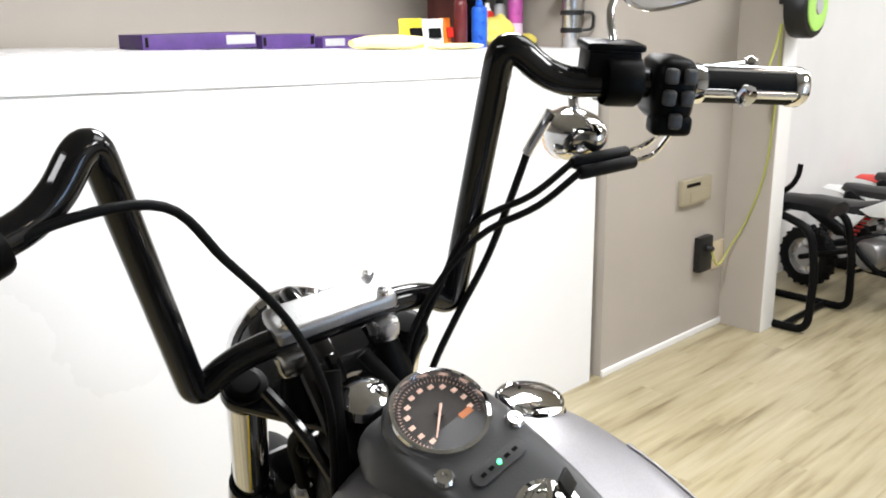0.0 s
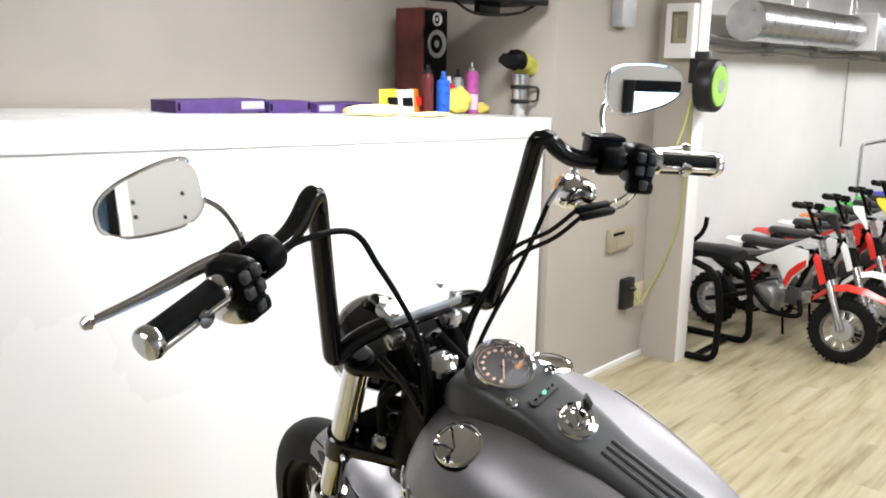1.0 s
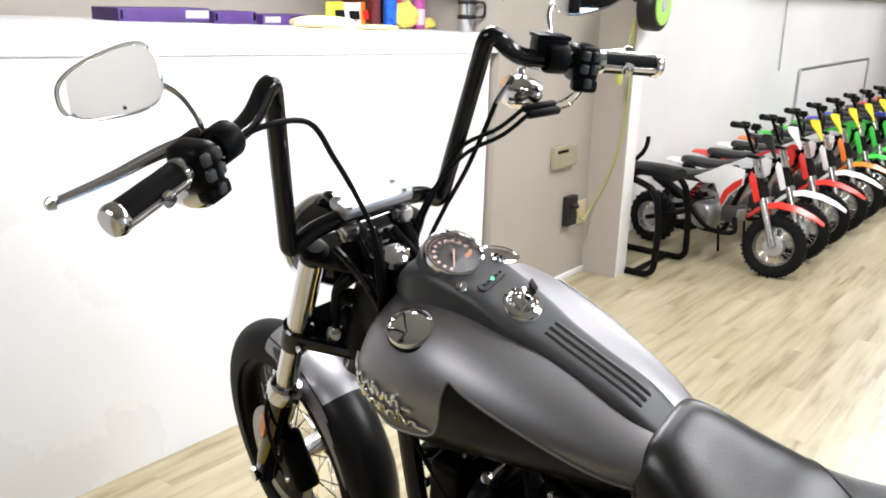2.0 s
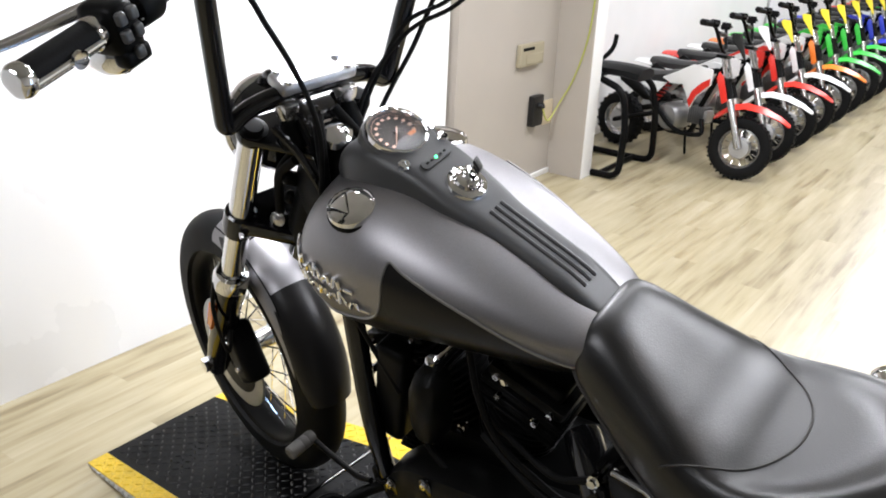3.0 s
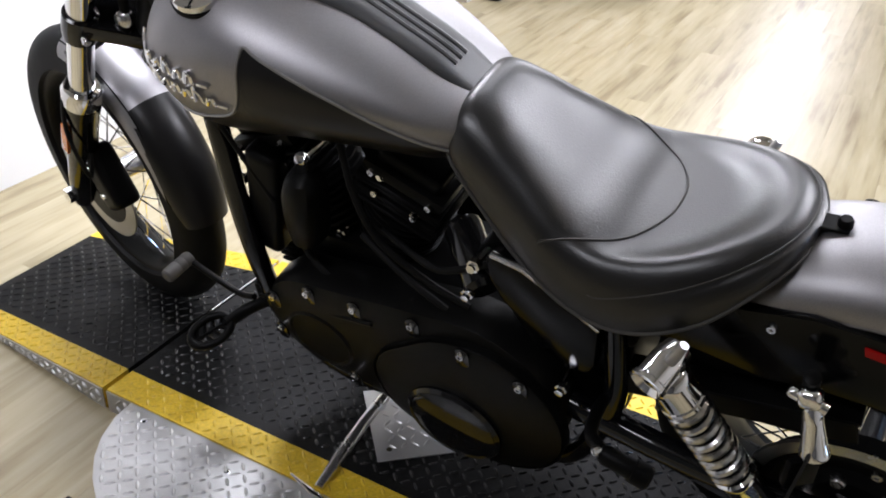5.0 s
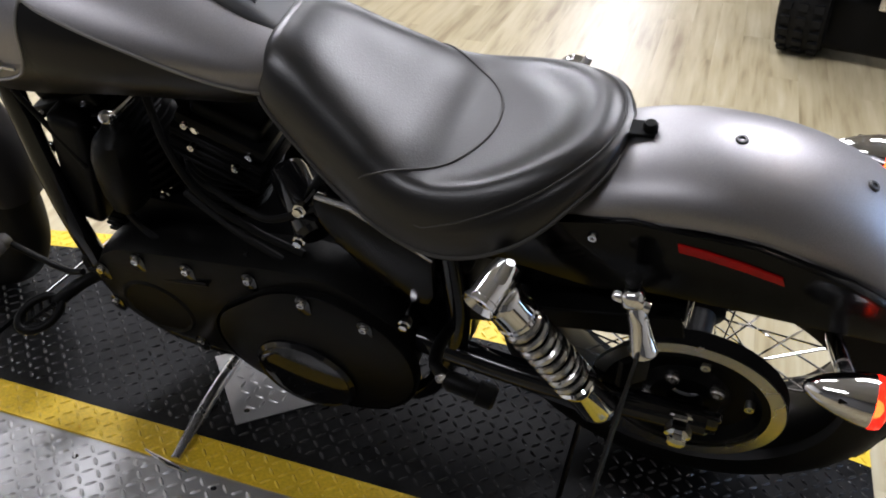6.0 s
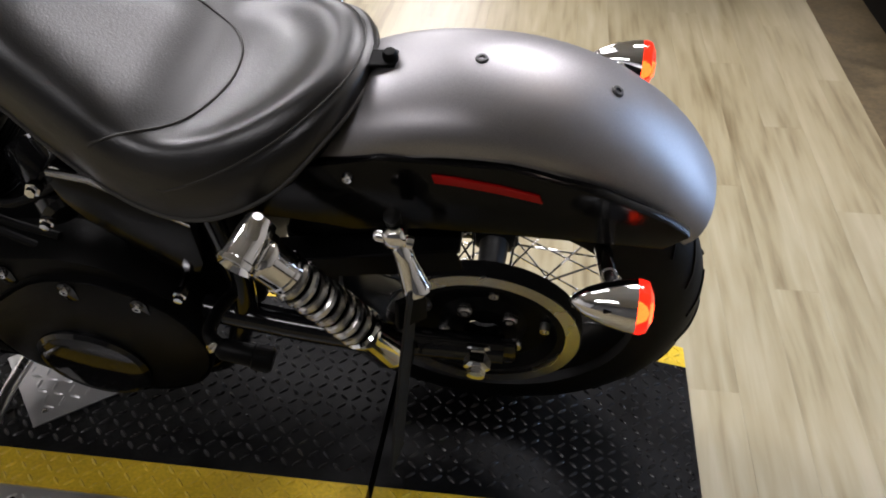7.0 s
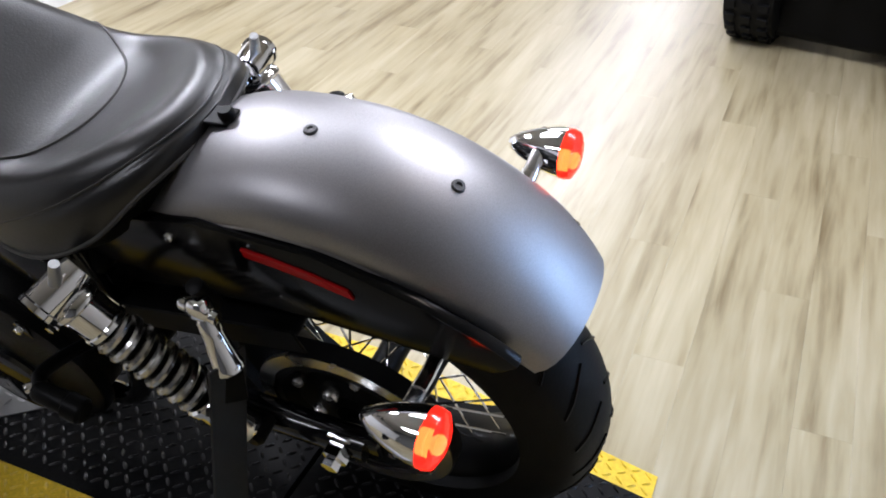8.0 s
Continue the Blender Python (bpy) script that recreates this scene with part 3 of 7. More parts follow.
def spoke_wheel(name, c, R, w, depth, rim_r, hub_r, hub_w, spokes, turn, label):
    f = (lambda g: steered(g)) if turn else (lambda g: g)
    hub = part(name, f(lathe([(0, -hub_w / 2 - 0.012), (0.022, -hub_w / 2 - 0.012), (0.024, -hub_w / 2), (hub_r, -hub_w / 2), (hub_r, -hub_w / 2 + 0.008), (hub_r * 0.62, -hub_w / 2 + 0.018), (hub_r * 0.55, 0), (hub_r * 0.62, hub_w / 2 - 0.018), (hub_r, hub_w / 2 - 0.008), (hub_r, hub_w / 2), (0.024, hub_w / 2), (0.022, hub_w / 2 + 0.012), (0, hub_w / 2 + 0.012)], 36, c, (0, 1, 0))), M["satin_metal" if turn else "satin_black"], bike, label)
    part("tyre", f(tyre_geo(c, R, w, depth)), M["rubber"], hub)
    rw = w * 0.38
    part("rim", f(ring([(rim_r, -rw), (rim_r + 0.012, -rw - 0.004), (rim_r + 0.014, -rw + 0.004), (rim_r - 0.004, -rw + 0.012), (rim_r - 0.014, 0), (rim_r - 0.004, rw - 0.012), (rim_r + 0.014, rw - 0.004), (rim_r + 0.012, rw + 0.004), (rim_r, rw), (rim_r - 0.006, rw - 0.004), (rim_r - 0.018, rw * 0.4), (rim_r - 0.020, 0), (rim_r - 0.018, -rw * 0.4), (rim_r - 0.006, -rw + 0.004)], 72, c, (0, 1, 0))), M["satin_black"], hub)
    for i in range(spokes):
        s = 1 if i % 2 else -1
        a = 2 * math.pi * (i + 0.5) / spokes
        b = a + (0.62 if (i // 2) % 2 else -0.62)
        p = c + Vector((math.cos(b) * hub_r * 0.92, s * (hub_w / 2 - 0.004), math.sin(b) * hub_r * 0.92))
        q = c + Vector((math.cos(a) * (rim_r - 0.014), s * 0.008, math.sin(a) * (rim_r - 0.014)))
        part("spoke", f(tube([p, q], 0.0019, 5)), M["chrome"], hub)
    return hub


rear_wheel = spoke_wheel("rear_wheel", REAR, 0.337, 0.158, 0.100, 0.232, 0.040, 0.15, 40, False, "spoked rear wheel with a black rim")
front_wheel = spoke_wheel("front_wheel", FRONT, 0.350, 0.108, 0.085, 0.256, 0.045, 0.12, 40, True, "spoked front wheel with a black rim")
# tread grooves on the rear tyre
for i in range(26):
    a = 2 * math.pi * i / 26
    for s in (-1, 1):
        pts = []
        for k in range(5):
            y = s * (0.010 + 0.052 * k / 4)
            r = 0.337 - 0.100 + 0.100 * math.cos(math.asin(min(0.99, abs(y) / 0.079))) ** 0.62 + 0.0004
            t = a + s * 0.02 + 0.16 * (k / 4) ** 1.4
            pts.append(REAR + Vector((math.cos(t) * r, y, math.sin(t) * r)))
        part("tread_groove", tube(smooth_path(pts, 3), 0.0024, 5), M["satin_black"], rear_wheel)
# front brake
part("disc_carrier", steered(lathe([(0.03, 0.060), (0.045, 0.072), (0.108, 0.0725), (0.108, 0.064), (0.04, 0.058)], 40, FRONT, (0, 1, 0))), M["satin_black"], front_wheel)
part("brake_disc", steered(ring([(0.106, 0.066), (0.146, 0.066), (0.146, 0.071), (0.106, 0.071)], 60, FRONT, (0, 1, 0))), M["cast"], front_wheel, "bright steel brake disc")
cal = FRONT + Vector((-0.115, 0.085, 0.075))
caliper = part("brake_caliper", steered(box(cal, (0.07, 0.062, 0.15), 0.02, 4, pose(0, 0, 0, 0, 32, 0))), M["satin_black"], bike)
for d in (-0.03, 0.03):
    part("bolt", steered(bolt(cal + Vector((d * 0.5, 0.031, d)), (0, 1, 0), 0.008)), M["chrome"], caliper)

# belt pulley, belt and rear axle
pulley = part("belt_pulley", ring([(0.03, 0.088), (0.135, 0.088), (0.137, 0.112), (0.118, 0.116), (0.105, 0.098), (0.07, 0.098), (0.055, 0.112), (0.03, 0.114)], 60, REAR, (0, 1, 0)), M["satin_black"], bike)
part("pulley_rim", ring([(0.131, 0.112), (0.153, 0.112), (0.153, 0.119), (0.131, 0.119)], 72, REAR, (0, 1, 0)), M["satin_metal"], pulley, "bare metal pulley rim")
for i in range(10):
    a = 2 * math.pi * i / 10 + 0.5
    rr = 0.060 if i % 2 else 0.098
    part("bolt", bolt(REAR + Vector((math.cos(a) * rr, 0.112 if i % 2 else 0.104, math.sin(a) * rr)), (0, 1, 0), 0.0125 if i % 2 else 0.009, 0.010), M["satin_metal"], pulley)
part("axle_nut", lathe([(0.030, 0.155), (0.030, 0.160), (0.021, 0.161), (0.021, 0.182), (0.014, 0.184), (0.014, 0.196), (0, 0.198)], 6, REAR, (0, 1, 0)), M["chrome"], bike, "chrome rear axle nut")
SPROCKET = Vector((-0.33, 0, 0.37))
belt_path = []
for k in range(25):
    a = math.pi / 2 + math.pi * k / 24
    belt_path.append((REAR.x + 0.155 * math.cos(a), REAR.z + 0.155 * math.sin(a)))
for k in range(13):
    a = -math.pi / 2 + math.pi * k / 12
    belt_path.append((SPROCKET.x + 0.06 * math.cos(a), SPROCKET.z + 0.06 * math.sin(a)))
bv, bf = [], []
for x, z in belt_path:
    bv += [(x, 0.09, z), (x, 0.118, z)]
nb = len(belt_path)
for k in range(nb):
    a, b = 2 * k, 2 * ((k + 1) % nb)
    bf.append((a, a + 1, b + 1, b))
part("drive_belt", (bv, bf), M["rubber"], bike)
part("belt_guard", merge(box((-0.63, 0.105, 0.525), (0.34, 0.045, 0.010), 0.004, 2, pose(0, 0, 0, 0, 14, 0)), box((-0.63, 0.128, 0.507), (0.34, 0.004, 0.045), 0.002, 1, pose(0, 0, 0, 0, 14, 0))), M["satin_black"], bike)

# ---- frame, swing arm
part("frame", merge(*[tube(rounded_path([(0.36, s * 0.02, 0.98), (0.300, s * 0.10, 0.74), (0.275, s * 0.14, 0.50), (0.262, s * 0.14, 0.28), (0.15, s * 0.14, 0.17), (-0.38, s * 0.14, 0.18), (-0.46, s * 0.13, 0.40), (-0.44, s * 0.12, 0.66), (-0.30, s * 0.10, 0.74)], 0.09), 0.020, 12) for s in (1, -1)],
                 tube(smooth_path([(0.36, 0, 0.95), (0.05, 0, 0.86), (-0.25, 0, 0.74)]), 0.03, 14), lathe([(0.034, 0.86), (0.034, 1.13)], 24, HEAD, AXIS)), M["black"], bike)
for s in (1, -1):
    part("swing_arm", merge(tube(rounded_path([(-0.36, s * 0.13, 0.36), (-0.60, s * 0.15, 0.35), (-0.86, s * 0.145, 0.346)], 0.1), 0.024, 12), box((-0.835, s * 0.145, 0.346), (0.09, 0.018, 0.046), 0.008)), M["black"], bike)

# ---- shocks
for s in (1, -1):
    top, low = Vector((-0.540, s * 0.218, 0.664)), Vector((-0.703, s * 0.196, 0.388))
    d = (low - top).normalized()
    L = (low - top).length
    shock = part("shock_absorber", merge(lathe([(0.012, -0.01), (0.012, L)], 16, top, d), lathe([(0.027, L - 0.086), (0.0315, L - 0.083), (0.0315, L - 0.074), (0.029, L - 0.070), (0.029, L - 0.012), (0.024, L + 0.002), (0, L + 0.004)], 32, top, d)), M["chrome"], bike, "chrome shock absorber with an open coil spring")
    part("upper_cover", lathe([(0, -0.008), (0.028, -0.006), (0.033, 0.0), (0.0335, 0.006), (0.030, 0.009), (0.030, 0.044), (0.032, 0.046), (0.032, 0.052), (0.026, 0.056), (0, 0.056)], 32, top + d * 0.022, d), M["chrome"], shock)
    e1 = d.orthogonal().normalized()
    e2 = d.cross(e1)
    coil = [top + d * (0.082 + (L - 0.168) * k / 160) + (e1 * math.cos(k * 2 * math.pi * 8 / 160) + e2 * math.sin(k * 2 * math.pi * 8 / 160)) * 0.0262 for k in range(161)]
    part("spring", tube(coil, 0.0064, 8), M["satin_metal"], shock)
    part("damper_tube", lathe([(0.0215, 0.06), (0.0215, L - 0.06)], 24, top, d), M["satin_black"], shock)
    part("mount_stud", lathe([(0.020, -0.03), (0.0240, -0.01), (0.0245, 0.030), (0.0270, 0.032), (0.0270, 0.039), (0.0235, 0.040), (0.0175, 0.032), (0.010, 0.032), (0.008, 0.035), (0, 0.036)], 28, top + Vector((-0.008, 0, 0.008)), (0.32, s, -0.22)), M["chrome"], shock, "fat cupped chrome stud")
    part("mount_rod", tube([top + Vector((-0.010, s * 0.008, 0.012)), top + Vector((-0.020, s * 0.004, 0.036)), top + Vector((-0.029, s * 0.0, 0.060))], [0.009, 0.008, 0.0065], 14), M["cast"], shock)
    part("lower_eye", lathe([(0.016, -0.03), (0.017, 0.006), (0.012, 0.012), (0, 0.012)], 20, low + d * 0.016, (0, s, 0)), M["satin_black"], shock)

# ---- rear fender
FC = Vector((-0.80, 0, 0.43))


def fender_section(c, a, r, drop, half, n=12, lip=0.0):
    """Arched section square to the arc at angle a."""
    rad = Vector((math.cos(a), 0, math.sin(a)))
    out = []
    for k in range(n + 1):
        t = -1 + 2 * k / n
        y = half * math.sin(t * math.pi / 2) if abs(t) < 1 else half * t
        h = r - drop * (1 - max(0.0, math.cos(t * math.pi / 2)) ** 0.92)
        out.append(c + rad * h + Vector((0, y, 0)))
    return out


def shell(sections, thick):
    """A sheet with thickness from open sections, normals outward."""
    n = len(sections[0])
    outer = [p for s in sections for p in s]
    inner = []
    for i, s in enumerate(sections):
        for k, p in enumerate(s):
            a, b = sections[max(i - 1, 0)], sections[min(i + 1, len(sections) - 1)]
            du = b[k] - a[k]
            dv = s[min(k + 1, n - 1)] - s[max(k - 1, 0)]
            inner.append(p - du.cross(dv).normalized() * thick)
    m = len(outer)
    v = [tuple(p) for p in outer + inner]
    f = []
    R = len(sections)
    for i in range(R - 1):
        for k in range(n - 1):
            a = i * n + k
            f.append((a, a + n, a + n + 1, a + 1))
            f.append((m + a, m + a + 1, m + a + n + 1, m + a + n))
    for i in range(R - 1):
        for k in (0, n - 1):
            a = i * n + k
            f.append((a, m + a, m + a + n, a + n) if k else (a, a + n, m + a + n, m + a))
    for k in range(n - 1):
        f.append((k, k + 1, m + k + 1, m + k))
        a = (R - 1) * n + k
        f.append((a, m + a, m + a + 1, a + 1))
    return v, f


secs = []
for k in range(40):
    a = radians(40 + 113 * k / 39)
    tail = max(0.0, (math.degrees(a) - 130) / 23)
    half = 0.104 - 0.012 * tail * tail
    drop = 0.062 - 0.018 * tail
    s = fender_section(FC, a, 0.3725, drop, half, 14)
    if tail > 0:   # the sides end before the middle of the tail
        s = [p + (FC - p).cross(Vector((0, 1, 0))).normalized() * (-0.004 * tail * (abs(p.y) / half) ** 2) for p in s]
    secs.append([p + Vector((0, min(0.007, 0.007 + (p.x + 0.813) * 0.055), 0)) for p in s])
fender = part("rear_fender", shell(secs, 0.003), M["denim"], bike, "satin silver rear fender")
for s in (0, -1):
    part("edge_bead", tube([sec[s] + Vector((0, 0.001 if s else -0.001, 0)) for sec in secs], 0.0032, 8), M["denim"], fender)
for x, z, ax in ((-0.813, 0.8025, (0.03, 0, 1)), (-0.981, 0.7565, (-0.48, 0, 0.87))):
    part("bolt", bolt((x, min(0.007, 0.007 + (x + 0.813) * 0.055), z), ax, 0.0085, 0.005), M["console"], fender)
for s in (1, -1):
    strut_pts = [(-0.48, 0.63), (-0.56, 0.70), (-0.70, 0.735), (-0.86, 0.735), (-0.98, 0.70), (-1.06, 0.660), (-1.092, 0.636), (-1.06, 0.606), (-0.98, 0.606), (-0.86, 0.606), (-0.75, 0.604), (-0.65, 0.588), (-0.56, 0.60), (-0.49, 0.60)]
    strut = part("fender_strut", extrude(strut_pts, 0.018, basis((0, s * 0.106 + (0.018 if s > 0 else 0), 0), (1, 0, 0), (0, 0, 1)) if s > 0 else basis((0, s * 0.076, 0), (1, 0, 0), (0, 0, 1)), 0.005), M["cover_black"], bike, "gloss black fender strut cover")
    part("reflector", extrude([(-0.764, 0.719), (-0.80, 0.716), (-0.85, 0.708), (-0.898, 0.696), (-0.903, 0.682), (-0.85, 0.694), (-0.80, 0.702), (-0.767, 0.705)], 0.004, basis((0, s * 0.128, 0), (1, 0, 0), (0, 0, 1)), 0.001), M["red_reflector"], strut, "long red side reflector")
    part("bolt", bolt((-0.655, s * 0.125, 0.70), (0, s, 0), 0.007), M["chrome"], strut)
    # folded passenger peg
    peg = part("passenger_peg", merge(lathe([(0.010, -0.004), (0.0125, 0.0), (0.0135, 0.02), (0.0175, 0.062), (0.0195, 0.066), (0.0195, 0.073), (0.016, 0.077), (0, 0.078)], 20, (-0.730, s * 0.187, 0.648), (-0.024, s * 0.022, -0.080)), box((-0.724, s * 0.183, 0.662), (0.032, 0.026, 0.030), 0.012, 3, pose(0, 0, 0, s * 14, 12, 0)), lathe([(0, -0.026), (0.009, -0.025), (0.009, 0.022), (0.006, 0.026), (0, 0.027)], 14, (-0.722, s * 0.184, 0.658), (1, 0, 0.25))), M["chrome"], bike, "folded chrome passenger footpeg")
    part("pivot", lathe([(0.009, -0.04), (0.011, 0.016), (0, 0.02)], 12, (-0.72, s * 0.168, 0.674), (0, s * 0.3, 1)), M["satin_black"], peg)
    # turn signal with a lit red lens
    o = Vector((-0.968, s * 0.222, 0.618))
    back = Vector((-1, 0, -0.02)).normalized()
    sig = part("turn_signal", lathe([(0, -0.022), (0.008, -0.019), (0.018, -0.003), (0.027, 0.020), (0.0335, 0.046), (0.0345, 0.058), (0, 0.058)], 32, o, back), M["chrome"], bike, "chrome bullet turn signal with a lit red lens")
    part("lens", lathe([(0.034, 0.058), (0.0345, 0.064), (0.032, 0.072), (0.02, 0.078), (0, 0.080)], 32, o, back), M["red_lens"], sig, "lit red lens")
    part("bulb", lathe([(0, 0.0582), (0.009, 0.0585), (0.0085, 0.063), (0.005, 0.069), (0, 0.071)], 20, o + Vector((0, 0, -0.008)), back), M["red_core"], sig)
    part("arm", tube([(-0.985, s * 0.105, 0.584), (-0.990, s * 0.150, 0.600), (-0.993, s * 0.178, 0.614)], 0.012, 12), M["chrome"], sig)
    part("stalk", tube([(-0.993, s * 0.176, 0.613), (-0.996, s * 0.20, 0.624), (-0.997, s * 0.222, 0.630)], [0.0105, 0.0115, 0.0125], 14), M["satin_metal"], sig)
    part("screw", box(o + back * 0.025 + Vector((0, s * 0.02, 0.012)), (0.014, 0.008, 0.012), 0.003), M["satin_black"], sig)


# ---- seat
# x, half width, height of the middle, height of the lower edge
SEAT = [(-0.672, 0.030, 0.790, 0.778), (-0.660, 0.075, 0.792, 0.774), (-0.630, 0.120, 0.788, 0.755), (-0.58, 0.158, 0.778, 0.712), (-0.53, 0.178, 0.766, 0.685), (-0.48, 0.186, 0.756, 0.668), (-0.43, 0.184, 0.753, 0.662),
        (-0.38, 0.174, 0.768, 0.668), (-0.33, 0.160, 0.800, 0.688), (-0.28, 0.142, 0.836, 0.716), (-0.23, 0.124, 0.872, 0.757), (-0.195, 0.112, 0.888, 0.790), (-0.172, 0.100, 0.880, 0.812), (-0.160, 0.084, 0.862, 0.822)]


def seat_round(x, y):
    """0 in the middle of the rear dish, 1 on its outline."""
    e = max(0.0, (-0.42 - x) / 0.252)
    return math.hypot(e, y / 0.186) / 1.05


def seat_z(x, y):
    w, t, b = interp(SEAT, x)
    u = min(1.0, abs(y) / w)
    rear = min(1.0, max(0.0, (-0.34 - x) / 0.10))
    bead = 0.020 * rear * math.exp(-((seat_round(x, y) - 0.80) / 0.15) ** 2) - 0.004 * rear * math.exp(-((seat_round(x, y) - 0.925) / 0.02) ** 2)
    dish = 0.010 * (1 - rear) * u ** 2
    p = 2.5 + 2.3 * min(1.0, max(0.0, (-0.20 - x) / 0.14))
    side = max(0.0, 1 - u ** p) ** (1 / 2.25)
    return b + (t + bead + dish - b) * side


def seat_ring(x, n=64):
    w, t, b = interp(SEAT, x)
    top = []
    for k in range(n + 1):
        a = math.pi * k / n
        y = w * (1 if math.cos(a) > 0 else -1) * abs(math.cos(a)) ** 0.62
        top.append((x, y, seat_z(x, y)))
    low = [(x, -w * (1 - 2 * (k + 1) / 5) * 0.94, b - 0.012) for k in range(4)]
    return top + low


seat_xs = [-0.672 + 0.512 * k / 70 for k in range(71)]
seat = part("seat", loft([seat_ring(x) for x in seat_xs]), M["leather"], bike, "black leather solo seat with a stitched scoop", smooth=60)
seam = [(-0.335, 0.153), (-0.365, 0.144), (-0.415, 0.117), (-0.455, 0.085), (-0.481, 0.042), (-0.488, 0.0)]
seam = seam + [(x, -y) for x, y in reversed(seam[:-1])]
sp = smooth_path([(x, y, 0) for x, y in seam], 8)
part("seam", tube([(p.x, p.y, seat_z(p.x, p.y) + 0.0005) for p in sp], 0.0019, 6), M["stitch"], seat)
rim = []
for k in range(81):
    a = math.pi * k / 80
    x, y = -0.42 - 0.252 * 0.915 * 1.05 * math.sin(a), 0.186 * 0.915 * 1.05 * math.cos(a)
    w = interp(SEAT, x)[0]
    y = max(-w * 0.97, min(w * 0.97, y))
    rim.append((x, y, seat_z(x, y) + 0.0008))
part("seam", tube(rim, 0.0015, 6), M["stitch"], seat)
edge = [(x, interp(SEAT, x)[0] * 1.0, interp(SEAT, x)[2] - 0.002) for x in seat_xs]
part("piping", tube(edge + [(x, -y, z) for x, y, z in reversed(edge)], 0.0035, 8), M["stitch"], seat)
part("seat_pan", loft([[(x, y * interp(SEAT, x)[0] * 0.9, interp(SEAT, x)[2] - h) for y, h in ((-1, 0.010), (1, 0.010), (0.9, 0.03), (-0.9, 0.03))] for x in seat_xs[2:-3]]), M["satin_black"], seat)
tab = part("seat_bracket", merge(box((-0.676, 0.006, 0.793), (0.06, 0.032, 0.005), 0.002, 1, pose(0, 0, 0, 0, 4, 0)), box((-0.645, 0.006, 0.784), (0.02, 0.032, 0.016), 0.003)), M["satin_black"], bike)
part("bracket_bolt", lathe([(0.010, -0.004), (0.010, 0.008), (0.0075, 0.012), (0, 0.012)], 14, (-0.698, 0.006, 0.795), (0.05, 0, 1)), M["satin_black"], tab)

# ---- fuel tank
# x, half width, top in the middle, height of the widest line, lower edge, half width of the lower edge
TANK = [(-0.205, 0.070, 0.866, 0.845, 0.815, 0.055), (-0.185, 0.094, 0.880, 0.848, 0.800, 0.075), (-0.14, 0.120, 0.905, 0.858, 0.795, 0.095), (-0.08, 0.142, 0.938, 0.874, 0.800, 0.112), (0.0, 0.165, 0.978, 0.892, 0.803, 0.128), (0.08, 0.182, 1.012, 0.905, 0.797, 0.136), (0.15, 0.190, 1.034, 0.912, 0.785, 0.138),
        (0.22, 0.190, 1.040, 0.912, 0.772, 0.134), (0.28, 0.180, 1.028, 0.905, 0.762, 0.124), (0.325, 0.160, 0.998, 0.890, 0.765, 0.108), (0.352, 0.132, 0.960, 0.872, 0.785, 0.09), (0.366, 0.098, 0.92, 0.862, 0.812, 0.07)]


def tank_half(x, n=22):
    """Left half of the section from the top to the lower edge."""
    w, t, m, b, bw = interp(TANK, x)
    out = []
    for k in range(n + 1):
        a = math.pi / 2 * (1 - k / n)
        out.append(Vector((x, w * math.cos(a) ** 0.92, m + (t - m) * math.sin(a) ** 0.92)))
    for k in range(1, 9):
        u = k / 8
        out.append(Vector((x, w - (w - bw) * (u ** 2.2), m - (m - b) * (u ** 0.9))))
    return out


def tank_at(x, z):
    """Outer half width of the tank at a height."""
    h = tank_half(x)
    for a, b in zip(h, h[1:]):
        if a.z >= z >= b.z:
            return a.y + (b.y - a.y) * (a.z - z) / max(1e-9, a.z - b.z)
    return h[-1].y if z < h[-1].z else h[0].y


def tank_ring(x):
    h = tank_half(x)
    r = [Vector((p.x, -p.y, p.z)) for p in reversed(h)]
    bw, b = h[-1].y, h[-1].z
    return r + h[1:] + [Vector((x, bw * 0.7, b - 0.002)), Vector((x, 0.045, b + 0.04)), Vector((x, -0.045, b + 0.04)), Vector((x, -bw * 0.7, b - 0.002))]


tank_xs = [-0.205 + 0.571 * k / 46 for k in range(47)]
tank = part("fuel_tank", loft([tank_ring(x) for x in tank_xs]), M["denim"], bike, "satin silver teardrop fuel tank with a black lower panel", smooth=50)
# lower panel line: x, height
PANEL = [(-0.185, 0.812), (-0.152, 0.832), (-0.09, 0.868), (-0.031, 0.902), (0.04, 0.936), (0.085, 0.957), (0.106, 0.968), (0.112, 0.958), (0.1155, 0.935), (0.119, 0.912), (0.128, 0.885), (0.145, 0.860), (0.17, 0.842), (0.21, 0.826), (0.26, 0.808), (0.31, 0.795), (0.345, 0.795)]


def panel_z(x):
    return float(np.interp(x, [p[0] for p in PANEL], [p[1] for p in PANEL]))


